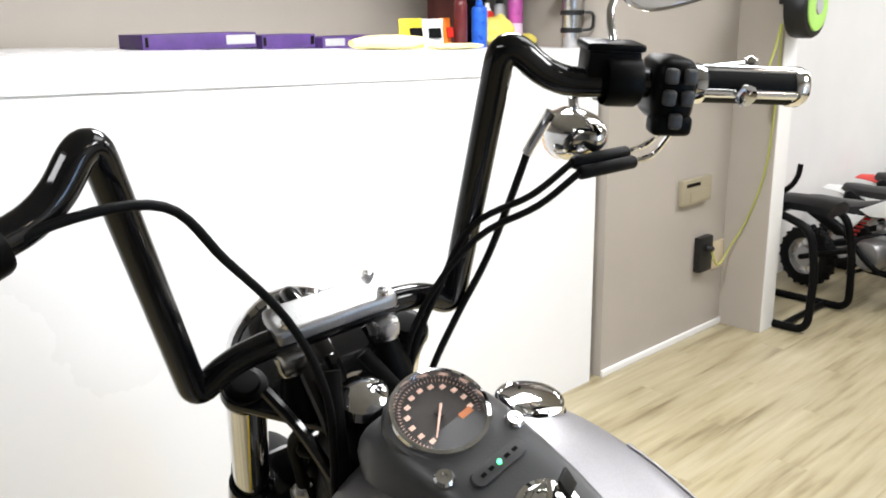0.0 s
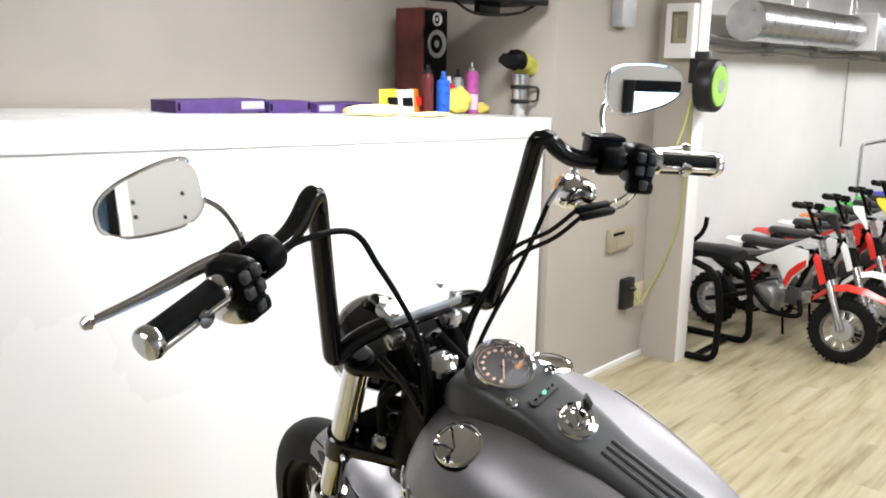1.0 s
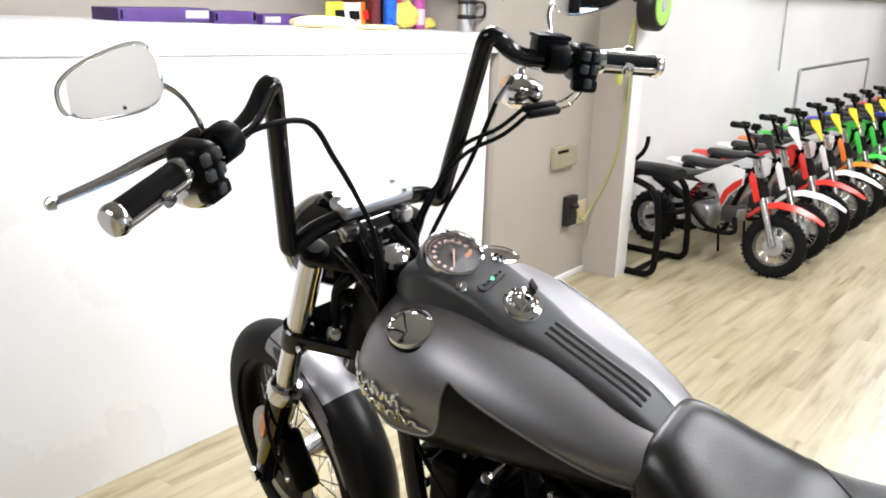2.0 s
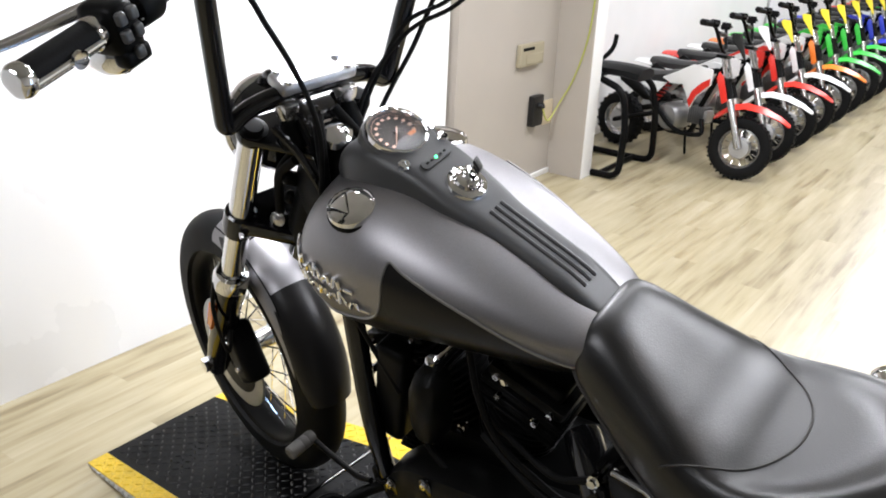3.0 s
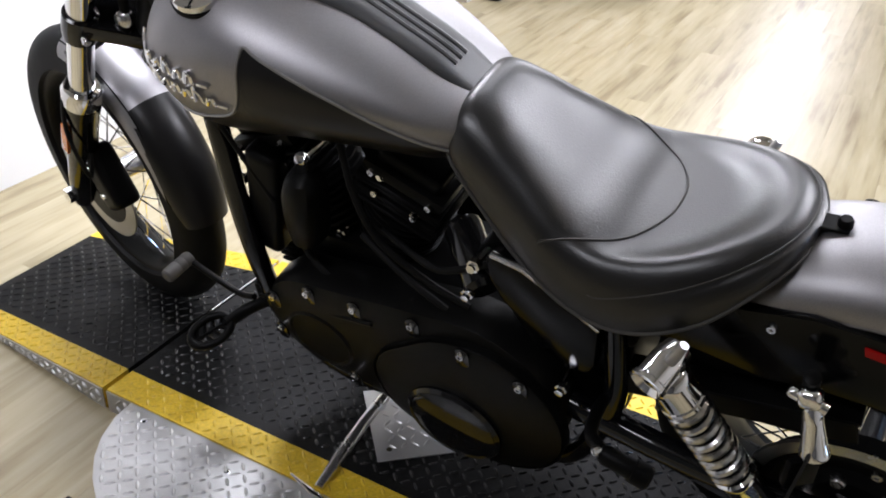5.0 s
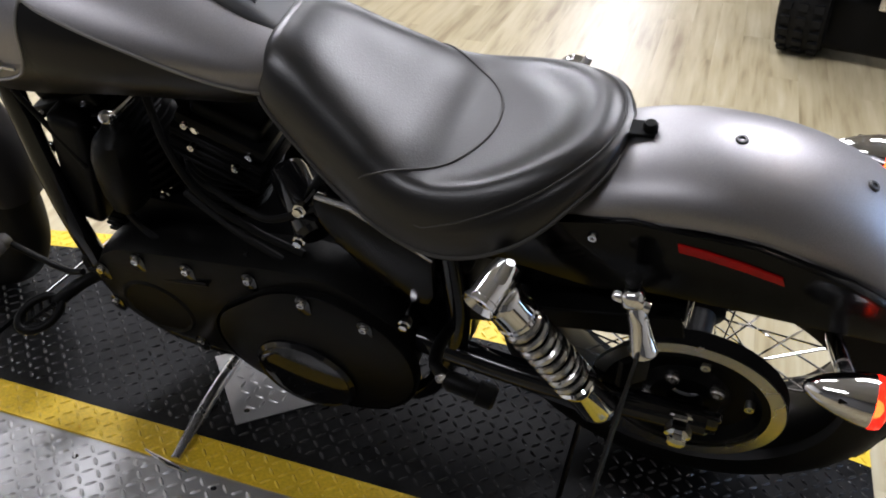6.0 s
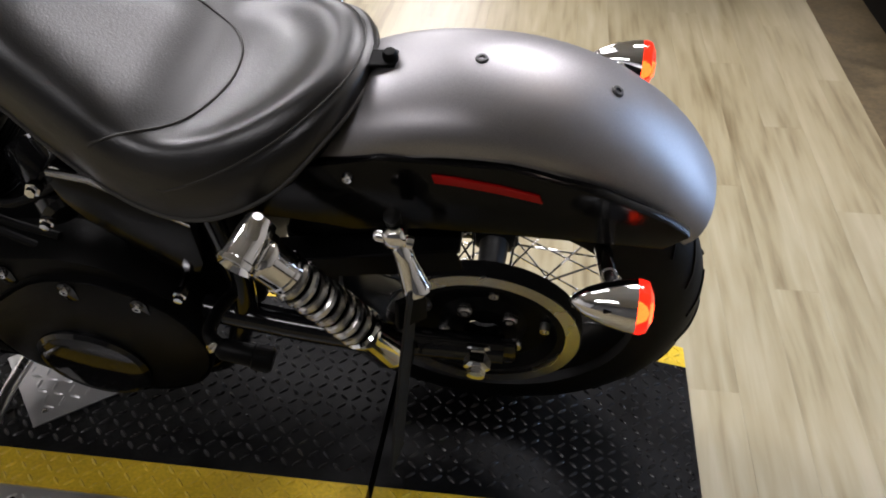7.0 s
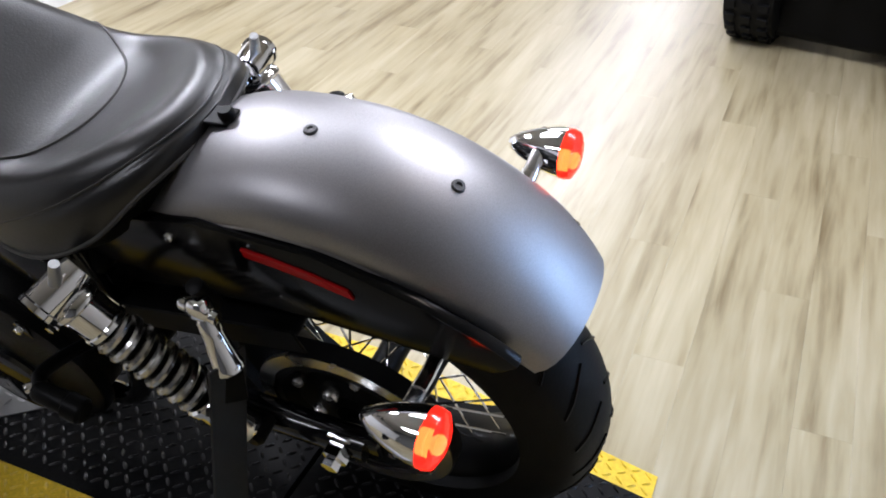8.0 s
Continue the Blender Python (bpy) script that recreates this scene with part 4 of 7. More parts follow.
for s in (1, -1):
    rows = []
    xs = sorted(set([-0.183 + 0.525 * k / 80 for k in range(81)] + [p[0] for p in PANEL[5:12]]))
    for x in xs:
        zt, zb = panel_z(x), interp(TANK, x)[3] - 0.001
        row = []
        for k in range(15):
            z = zt + (zb - zt) * k / 14
            row.append(Vector((x, s * (tank_at(x, z) + 0.0014), z)))
        rows.append(row)
    g = loft(rows, False, False)
    panel = part("lower_panel", g if s < 0 else (g[0], [tuple(reversed(q)) for q in g[1]]), M["denim_black"], tank, "satin black lower tank panel", smooth=50)
    line = [Vector((x, s * (tank_at(x, z) + 0.0018), z)) for x, z in ((q.x, q.z) for q in smooth_path([(x, 0, z) for x, z in PANEL], 5))]
    part("pinstripe", tube(line, 0.0026, 6), M["line"], panel)
    # script emblem reduced to plain strokes
    badge = []
    for row, (za, n) in enumerate(((0.910, 6), (0.877, 7))):
        base = lambda x: za - 0.075 * (0.338 - x)
        on = lambda x, z: (x, s * (tank_at(x, z) + 0.004), z)
        for k in range(n):
            x = 0.334 - 0.006 * row - 0.0235 * k
            tall = (0.030, 0.015, 0.014, 0.028, 0.015, 0.020, 0.016)[(k + 2 * row) % 7] if k else 0.032
            b = base(x)
            badge.append(tube(smooth_path([on(x + 0.004, b - 0.002), on(x - 0.001, b + tall * 0.5), on(x - 0.006, b + tall)], 3), 0.0034, 6))
            badge.append(tube(smooth_path([on(x - 0.004, b + tall * 0.7), on(x - 0.012, b + 0.014), on(x - 0.013, b + 0.002), on(x - 0.019, b + 0.001)], 3), 0.0030, 6))
        x = 0.334 - 0.0235 * n
        badge.append(tube([on(x, base(x) + 0.004), on(x - 0.020, base(x - 0.020) + 0.005)], 0.0032, 6))
    for g in badge:
        part("emblem_stroke", g, M["chrome"], tank, "raised chrome emblem stroke")
    part("tank_cap", lathe([(0.040, -0.030), (0.0405, -0.008), (0.0395, -0.0045), (0.0365, -0.0035), (0.0350, -0.0050), (0.026, -0.0020), (0.014, -0.0005), (0, 0.0)], 40, (0.207, s * 0.127, 1.025), (-0.14, s * 0.24, 0.95)), M["chrome"], tank, "round chrome tank cap")
    part("cap_ring", ring([(0.0405, -0.024), (0.0425, -0.022), (0.0425, -0.016), (0.0405, -0.014)], 40, (0.207, s * 0.127, 1.025), (-0.14, s * 0.24, 0.95)), M["satin_black"], tank)

# console: x, half width, top height
CONS = [(-0.185, 0.046, 0.880), (-0.13, 0.052, 0.921), (-0.06, 0.052, 0.958), (0.0, 0.055, 0.988), (0.045, 0.064, 1.012), (0.08, 0.070, 1.031), (0.12, 0.072, 1.054), (0.16, 0.076, 1.071), (0.20, 0.080, 1.083), (0.24, 0.080, 1.086), (0.275, 0.072, 1.074), (0.30, 0.058, 1.048), (0.315, 0.04, 1.02)]


def console_ring(x):
    w, t = interp(CONS, x)
    base = max(0.82, interp(TANK, min(x, 0.36))[1] - 0.035)
    out = []
    for k in range(15):
        u = -1 + 2 * k / 14
        out.append((x, w * (abs(u) ** 0.8) * (1 if u > 0 else -1), base + (t - base) * (1 - abs(u) ** 5.5) ** 0.5))
    return out


console = part("console", loft([console_ring(-0.185 + 0.50 * k / 40) for k in range(41)]), M["console"], bike, "black textured tank console")
SP = Vector((0.203, 0, 1.088))
SN = Vector((-0.44, 0, 0.90)).normalized()
sp_m = basis(SP, (0, -1, 0), (SN.cross(Vector((0, -1, 0)))))


def on_dial(a, r, h=0.0):
    """A place on the dial, a in degrees clockwise from its top."""
    return sp_m @ Vector((r * math.sin(radians(a)), r * math.cos(radians(a)), h))


speedo = part("speedometer", lathe([(0.0515, -0.004), (0.0530, 0.002), (0.0518, 0.009), (0.0480, 0.010), (0.0455, 0.004), (0.0445, -0.003)], 56, SP, SN), M["chrome"], console, "round speedometer with a chrome bezel")
part("dial_housing", lathe([(0.060, -0.055), (0.0585, -0.012), (0.0560, -0.004), (0.0515, -0.002)], 48, SP, SN), M["console"], speedo)
part("dial", lathe([(0.047, -0.001), (0, -0.001)], 48, SP, SN), M["dial"], speedo)
for i in range(13):
    a = -130 + 260 * i / 12
    if i < 12:
        part("dial_number", extrude([(-0.0031, -0.0024), (0.0031, -0.0024), (0.0031, 0.0024), (-0.0031, 0.0024)], 0.0006, Matrix.Translation(on_dial(a + 6, 0.0335) - sp_m.translation) @ sp_m, 0), M["dial_mark"], speedo)
for i in range(49):
    a = -130 + 260 * i / 48
    p, q = on_dial(a, 0.0400, 0.0003), on_dial(a, 0.0430, 0.0003)
    part("tick", tube([p, q], 0.0004, 4), M["dial_mark"], speedo)
needle = part("needle", tube([on_dial(230, -0.010, 0.004), on_dial(230, 0.031, 0.004)], [0.0016, 0.0009], 8), M["dial_mark"], speedo)
part("needle_hub", lathe([(0.005, 0), (0.005, 0.0045), (0, 0.005)], 16, SP, SN), M["dial"], needle)
part("display", extrude([(-0.008, -0.0035), (0.008, -0.0035), (0.008, 0.0035), (-0.008, 0.0035)], 0.0006, Matrix.Translation(on_dial(128, 0.027) - sp_m.translation) @ sp_m, 0), M["lcd"], speedo)
part("cover_glass", lathe([(0.0452, 0.0055), (0.03, 0.0058), (0, 0.0059)], 40, SP, SN), M["thin_glass"], speedo).visible_shadow = False


def console_z(x):
    return interp(CONS, x)[1]


for s in (1, -1):
    part("bolt", lathe([(0.0105, -0.004), (0.0105, 0.003), (0.008, 0.006), (0.004, 0.006), (0.003, 0.003), (0, 0.003)], 16, (0.150, s * 0.050, 1.066), (-0.42, s * 0.12, 0.9)), M["chrome"], console)
im = basis((0.127, 0.0, console_z(0.127) + 0.0005), (0, -1, 0), (0.88, 0, 0.47))
pill = [(0.026 * (1 if math.cos(t) > 0 else -1) + 0.009 * math.cos(t), 0.009 * math.sin(t)) for t in [2 * math.pi * (k + 0.5) / 20 for k in range(20)]]
ind = part("indicator_panel", extrude(pill, 0.004, im, 0.0012), M["console"], console, "black pilot light strip with one green light")
part("pilot_light", lathe([(0.0026, 0), (0.0022, 0.002), (0, 0.0025)], 12, im @ Vector((0, 0, 0.004)), (-0.47, 0, 0.88)), M["green_led"], ind)
for k in (-2, -1, 1, 2):
    part("pilot_light", extrude([(-0.003, -0.002), (0.003, -0.002), (0.003, 0.002), (-0.003, 0.002)], 0.0006, im @ pose(k * 0.011, 0, 0.0042), 0), M["satin_black"], ind)
ig = Vector((0.070, 0.0, 1.026))
IGN = Vector((-0.42, 0, 0.9)).normalized()
ign = part("ignition_switch", lathe([(0.0365, -0.014), (0.0365, -0.002), (0.033, 0.004), (0.027, 0.006), (0.025, 0.003), (0.022, 0.004), (0.019, 0.010), (0.014, 0.012), (0, 0.013)], 40, ig, IGN), M["chrome"], console, "chrome ignition switch with a black key tab")
part("switch_knob", merge(extrude([(-0.022, -0.004), (0.022, -0.004), (0.020, 0.004), (-0.020, 0.004)], 0.010, basis(ig + IGN * 0.011, (0.6, -0.7, 0.3), (0.6, 0.7, 0.3)), 0.002)), M["chrome"], ign)
part("key", merge(box(ig + IGN * 0.032 + Vector((0, -0.018, 0)), (0.005, 0.024, 0.02), 0.002, 2, pose(0, 0, 0, 10, 25, 30)), box(ig + IGN * 0.02 + Vector((0, -0.018, 0)), (0.004, 0.010, 0.016), 0.001, 1, pose(0, 0, 0, 10, 25, 30))), M["blk_plastic"], ign)
for y in (-0.015, 0.0, 0.015):
    part("rib", tube([(x, y, console_z(x) - 0.0022) for x in [0.018 - 0.165 * k / 10 for k in range(11)]], 0.0050, 8), M["console"], console)

# ---- fork, clamps, headlamp
AH = 0.087                                                   # tubes stand ahead of the steering axis


def fork_point(h, y):
    return axis_point(h, AH, y)


FY = 0.108


def yoke(h, thick, collar, rise):
    """A fork clamp: a plate drawn round the stem and both tubes, with split collars."""
    circles = ((0.0, 0.0, 0.036), (AH, FY, 0.030), (AH, -FY, 0.030))
    line = []
    for k in range(48):
        t = 2 * math.pi * k / 48
        c = max(circles, key=lambda q: q[0] * math.cos(t) + q[1] * math.sin(t) + q[2])
        line.append((c[0] + c[2] * math.cos(t), c[1] + c[2] * math.sin(t)))
    plate = extrude(line, thick * 0.6, basis(axis_point(h - thick * 0.1), (math.cos(RAKE), 0, math.sin(RAKE)), (0, 1, 0)), 0.006)
    rings = [lathe([(0.026, -rise), (collar, -rise + 0.003), (collar + 0.002, 0), (collar, rise - 0.003), (0.026, rise)], 28, fork_point(h, s * FY), AXIS) for s in (1, -1)]
    return steered(merge(plate, *rings))


lower_clamp = part("lower_triple_clamp", yoke(0.915, 0.056, 0.031, 0.032), M["black"], bike)
upper_clamp = part("upper_triple_clamp", yoke(1.166, 0.022, 0.0285, 0.012), M["black"], bike)
for s in (1, -1):
    part("clamp_bolt", steered(bolt(axis_point(0.915, AH - 0.034, s * (FY + 0.012)), (-math.cos(RAKE), s * 0.3, -math.sin(RAKE)), 0.008, 0.010)), M["chrome"], lower_clamp)
    part("fork_cap", steered(lathe([(0.026, 0), (0.026, 0.004), (0.018, 0.006), (0.016, 0.010), (0, 0.011)], 20, fork_point(1.176, s * FY), AXIS)), M["satin_black"], upper_clamp)
for s in (1, -1):
    fork = part("fork_leg", steered(lathe([(0.0245, 0.70), (0.0245, 1.16)], 28, fork_point(0, s * FY), AXIS)), M["chrome"], bike, "chrome fork leg")
    low0 = FRONT + Vector((0, s * FY, 0))
    h0 = (fork_point(0, s * FY) - low0).dot(AXIS) * -1
    part("slider", steered(lathe([(0.0, h0 - 0.05), (0.022, h0 - 0.045), (0.027, h0 - 0.02), (0.031, h0 + 0.06), (0.033, 0.60), (0.036, 0.66), (0.038, 0.695), (0.038, 0.725), (0.030, 0.735), (0.0255, 0.736)], 32, fork_point(0, s * FY), AXIS)), M["black"], fork)
    part("collar", steered(lathe([(0.030, 0.690), (0.0385, 0.694), (0.0390, 0.724), (0.034, 0.736), (0.0255, 0.737)], 32, fork_point(0, s * FY), AXIS)), M["chrome"], fork)
    part("reflector", steered(box(fork_point(0.585, s * (FY + 0.038)), (0.022, 0.008, 0.085), 0.002, 2, pose(0, 0, 0, 0, -29, 0))), M["orange"], fork, "amber fork reflector")
part("front_axle", steered(merge(rod(FRONT + Vector((0, -0.145, 0)), FRONT + Vector((0, 0.145, 0)), 0.011, 12), lathe([(0.018, 0.13), (0.018, 0.15), (0, 0.153)], 6, FRONT, (0, 1, 0)))), M["chrome"], bike)
HL = axis_point(1.06, AH + 0.09)
hn = Vector((1, 0, 0.02)).normalized()
head = part("headlamp", steered(lathe([(0, -0.105), (0.03, -0.10), (0.062, -0.082), (0.082, -0.045), (0.088, 0.0), (0.088, 0.02)], 44, HL, hn)), M["black"], bike, "black bucket headlamp with a chrome ring")
part("headlamp_ring", steered(lathe([(0.088, 0.012), (0.094, 0.016), (0.095, 0.03), (0.088, 0.042), (0.080, 0.044)], 44, HL, hn)), M["chrome"], head)
part("lens", steered(lathe([(0.082, 0.042), (0.05, 0.052), (0, 0.056)], 36, HL, hn)), M["glass"], head)
part("reflector_bowl", steered(lathe([(0.080, 0.038), (0.055, -0.01), (0.012, -0.035), (0, -0.036)], 36, HL, hn)), M["mirror"], head)
part("headlamp_mount", steered(merge(tube(smooth_path([axis_point(1.165, 0.03), axis_point(1.17, AH), HL + Vector((-0.03, 0, 0.098)), HL + Vector((-0.005, 0, 0.088))]), 0.013, 12), lathe([(0.018, 0), (0.020, 0.006), (0.016, 0.014), (0, 0.016)], 16, HL + Vector((-0.005, 0, 0.082)), (0, 0, 1)))), M["black"], bike)
# bracket, coil and loom between the clamps
part("ignition_bracket", steered(merge(tube(smooth_path([axis_point(1.13, 0.03, 0.05), axis_point(1.07, 0.05, 0.062), axis_point(1.0, 0.045, 0.055), axis_point(0.93, 0.03, 0.05)]), 0.009, 10), tube(smooth_path([axis_point(1.12, 0.06, 0.03), axis_point(1.05, 0.075, 0.045), axis_point(0.98, 0.07, 0.04), axis_point(0.92, 0.05, 0.03)]), 0.007, 10))), M["rubber"], bike)
part("neck_shroud", loft([[(x, w * math.cos(2 * math.pi * k / 20), z + h * math.sin(2 * math.pi * k / 20)) for k in range(20)] for x, w, z, h in ((0.30, 0.060, 0.93, 0.10), (0.36, 0.062, 0.935, 0.11), (0.41, 0.056, 0.93, 0.10), (0.445, 0.040, 0.92, 0.07))]), M["satin_black"], bike)
part("neck_cover", steered(lathe([(0.030, 0.915), (0.047, 0.925), (0.047, 1.10), (0.038, 1.125), (0.030, 1.13)], 28, HEAD, AXIS)), M["satin_black"], bike)
for h, y in ((1.075, 0.045), (1.01, 0.03), (1.10, -0.035)):
    part("junction_plug", steered(lathe([(0.011, -0.02), (0.014, -0.016), (0.014, 0.014), (0.009, 0.02), (0, 0.021)], 12, axis_point(h, 0.03, y), (0.3, 0.8, 0.4))), M["satin_black"], bike)
part("neck_fitting", steered(lathe([(0.012, -0.012), (0.016, -0.008), (0.016, 0.008), (0.010, 0.013), (0, 0.014)], 14, axis_point(0.955, AH * 0.4, 0.055), (-0.5, 0.8, 0.2))), M["satin_metal"], bike)

# front fender
ffs = []
for k in range(38):
    a = radians(92 + 84 * k / 37)
    tip = max(0.0, (k - 28) / 9)
    ffs.append([STEER @ p for p in fender_section(FRONT, a, 0.370, 0.046 - 0.012 * tip * tip, 0.064 - 0.016 * tip * tip, 14)])
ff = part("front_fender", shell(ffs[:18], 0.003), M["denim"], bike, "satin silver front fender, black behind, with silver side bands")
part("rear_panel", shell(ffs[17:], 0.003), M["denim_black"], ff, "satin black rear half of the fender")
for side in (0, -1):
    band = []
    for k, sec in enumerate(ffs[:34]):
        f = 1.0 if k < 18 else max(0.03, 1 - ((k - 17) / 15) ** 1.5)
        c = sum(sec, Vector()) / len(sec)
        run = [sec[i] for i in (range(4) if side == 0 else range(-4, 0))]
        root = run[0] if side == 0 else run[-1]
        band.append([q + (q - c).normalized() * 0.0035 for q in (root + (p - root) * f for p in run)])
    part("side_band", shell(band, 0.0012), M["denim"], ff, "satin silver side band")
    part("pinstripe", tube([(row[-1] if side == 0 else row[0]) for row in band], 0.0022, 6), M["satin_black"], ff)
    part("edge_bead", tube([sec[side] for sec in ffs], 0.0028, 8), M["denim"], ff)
for s in (1, -1):
    part("fender_bracket", steered(extrude([(-0.06, -0.02), (0.05, -0.035), (0.06, 0.03), (-0.04, 0.05)], 0.006, basis(FRONT + Vector((-0.11, s * 0.068, 0.318)), (1, 0, 0), (0, 0, 1)), 0.002)), M["satin_black"], ff)

# ---- handlebar and controls
BAR = [(0.400, 0.0, 1.132), (0.402, 0.078, 1.132), (0.412, 0.128, 1.120), (0.421, 0.168, 1.090), (0.303, 0.212, 1.430), (0.290, 0.262, 1.372), (0.226, 0.398, 1.349), (0.181, 0.510, 1.326)]
half_bar = rounded_path(BAR, 0.033, 9)
full = [Vector((p.x, -p.y, p.z)) for p in reversed(half_bar)] + half_bar[1:]
bar = part("handlebar", steered(tube(full, 0.0165, 18)), M["black"], bike, "high gloss black handlebar")
G0, G1 = Vector(BAR[6]), Vector(BAR[7])
gd = (G1 - G0).normalized()
for s in (1, -1):
    fl = (lambda g: steered(g)) if s > 0 else (lambda g: steered(mirrored(g)))
    gs = G1 - gd * 0.118
    grip = part("grip", fl(lathe([(0.0165, -0.004), (0.0205, 0.0), (0.0205, 0.112), (0.016, 0.113)], 28, gs, gd)), M["rubber"], bar, "black rubber grip with chrome bands")
    part("grip_end", fl(lathe([(0.021, 0.110), (0.0225, 0.112), (0.0225, 0.122), (0.019, 0.128), (0, 0.130)], 28, gs, gd)), M["chrome"], grip)
    part("grip_collar", fl(lathe([(0.0215, -0.006), (0.0225, -0.004), (0.0225, 0.006), (0.0208, 0.008)], 28, gs, gd)), M["chrome"], grip)
    e1 = gd.cross(Vector((0, 0, 1))).normalized()
    e2 = e1.cross(gd)
    for a in (200, 20) if s > 0 else (200, 110, 20):
        w = e1 * math.cos(radians(a)) + e2 * math.sin(radians(a))
        part("grip_band", fl(tube([gs + gd * 0.004 + w * 0.0185, gs + gd * 0.112 + w * 0.0180], 0.0056, 12)), M["chrome"], grip)
    part("throttle_boss", fl(lathe([(0, -0.002), (0.012, 0), (0.012, 0.005), (0, 0.006)], 16, gs + gd * 0.05 - e1 * 0.0225 + e2 * -0.006, e2 * -0.2 - e1)), M["chrome"], grip)
    hs = gs - gd * 0.03
    hm = basis(hs, gd, e1)
    sw = part("switch_housing", fl(merge(box((0, 0, 0), (0.047, 0.066, 0.070), 0.017, 3, hm @ pose(0, 0.002, 0.006)), box((0, 0, 0), (0.046, 0.028, 0.024), 0.009, 3, hm @ pose(0, -0.018, 0.042)))), M["satin_black"], bar)
    for i, (u, v) in enumerate(((-0.010, -0.012), (0.010, -0.012), (-0.010, 0.011), (0.010, 0.011), (0.0, 0.036))):
        part("switch_button", fl(box((0, 0, 0), (0.014, 0.011, 0.017), 0.0045, 3, hm @ pose(u, -0.033, v))), M["console"], sw)
    part("lever_clamp", fl(merge(lathe([(0.026, -0.075), (0.028, -0.07), (0.028, -0.04), (0.026, -0.036)], 24, hs, gd), box((0, 0, 0), (0.04, 0.045, 0.03), 0.008, 2, hm @ pose(-0.05, 0.038, 0)))), M["satin_black"], bar)
    lv = [hs - gd * 0.05 + e1 * 0.050, hs - gd * 0.01 + e1 * 0.076, hs + gd * 0.07 + e1 * 0.098, hs + gd * 0.150 + e1 * 0.112 + e2 * 0.008]
    lever = part("lever", fl(tube(smooth_path(lv, 8), [0.0145 - 0.0088 * (k / 24) ** 0.8 for k in range(25)], 12, True, 0.55)), M["chrome"] if s < 0 else M["satin_metal"], bar, "bright metal hand lever")
    part("lever_ball", fl(lathe([(0, -0.010), (0.006, -0.008), (0.010, 0), (0.006, 0.008), (0, 0.010)], 16, lv[-1], gd)), M["chrome"], lever)
    # mirror: pear-shaped, chrome backed, facing the rider
    mc = Vector((0.287, 0.448, 1.466))
    mn = Vector((-0.960, -0.274, 0.076)).normalized()
    mm = basis(mc, Vector((0, -1, 0)) + mn * mn.y, Vector((0, 0, 1)) - mn * mn.z)
    out = []
    for k in range(40):
        t = 2 * math.pi * k / 40
        x = 0.080 * (1 if math.cos(t) > 0 else -1) * abs(math.cos(t)) ** 0.72
        y = (1 if math.sin(t) > 0 else -1) * abs(math.sin(t)) ** 0.72
        out.append((x, y * (0.044 + 0.010 * x / 0.080) + 0.004 * x / 0.080))
    rings = [[mm @ Vector((x * q, y * q, h)) for x, y in out] for q, h in ((0.05, -0.017), (0.5, -0.015), (0.85, -0.009), (0.985, -0.002), (1.0, 0.002), (0.99, 0.0035), (0.968, 0.003))]
    mir = part("mirror", fl(loft(rings, True)), M["chrome"], bar, "chrome mirror")
    part("mirror_glass", fl(extrude([(x * 0.93, y * 0.90) for x, y in out], 0.002, mm @ Matrix.Translation((0, 0, 0.0018)), 0)), M["mirror"], mir)
    foot = hs - gd * 0.055 + e1 * 0.030 + e2 * 0.016
    end = mm @ Vector((0.074, -0.014, -0.004))
    part("stem", fl(tube(smooth_path([foot, foot + Vector((0.004, 0.004, 0.022)), end * 0.55 + foot * 0.45 + Vector((0.004, -0.006, 0.012)), end, mm @ Vector((0.05, -0.008, -0.010))]), 0.0048, 10)), M["chrome"], mir)
    # front turn signal under the bar
    so = Vector((0.275, 0.366, 1.306) if s > 0 else (0.358, 0.336, 1.284))
    fsig = part("front_turn_signal", fl(lathe([(0.033, -0.02), (0.034, -0.012), (0.033, 0.0), (0.026, 0.028), (0.014, 0.045), (0, 0.052)], 32, so, (-1, 0, 0.1))), M["chrome"], bar, "chrome turn signal with an amber edged lens")
    part("lens", fl(lathe([(0.0335, -0.02), (0.031, -0.03), (0.018, -0.036), (0, -0.038)], 32, so, (-1, 0, 0.1))), M["amber_lens"], fsig)
    part("stalk", fl(tube(smooth_path([so + Vector((0, 0, 0.028)), so + Vector((0, 0.006, 0.05)), hs - gd * 0.055 + Vector((0, 0, -0.02))]), 0.007, 10)), M["chrome"], fsig)
    if s < 0:
        part("master_cylinder", fl(merge(box((0, 0, 0), (0.060, 0.042, 0.034), 0.006, 2, hm @ pose(-0.066, 0.012, -0.018)), box((0, 0, 0), (0.066, 0.046, 0.009), 0.004, 2, hm @ pose(-0.066, 0.012, -0.036)))), M["satin_black"], bar, "black front brake master cylinder")
# risers with a bright top clamp
for s in (1, -1):
    rdir = (axis_point(1.165, 0.025) - Vector((0.405, 0, 1.11))).normalized()
    rtop = Vector((0.402, s * 0.060, 1.112))
    part("riser", steered(merge(lathe([(0.019, 0.0), (0.018, 0.018), (0.016, 0.024), (0, 0.026)], 24, rtop, rdir), box(rtop, (0.05, 0.03, 0.03), 0.008, 2, pose(0, 0, 0, 0, -20, 0)))), M["satin_metal"], bar)
    part("riser_base", steered(lathe([(0.014, 0.02), (0.016, 0.03), (0.024, 0.06), (0.024, 0.075), (0, 0.076)], 24, rtop, rdir)), M["satin_black"], bar)
clamp = part("bar_clamp", steered(box((0.400, 0, 1.150), (0.054, 0.150, 0.020), 0.007, 3, pose(0, 0, 0, 0, -16, 0))), M["cast"], bar, "brushed aluminium handlebar clamp")
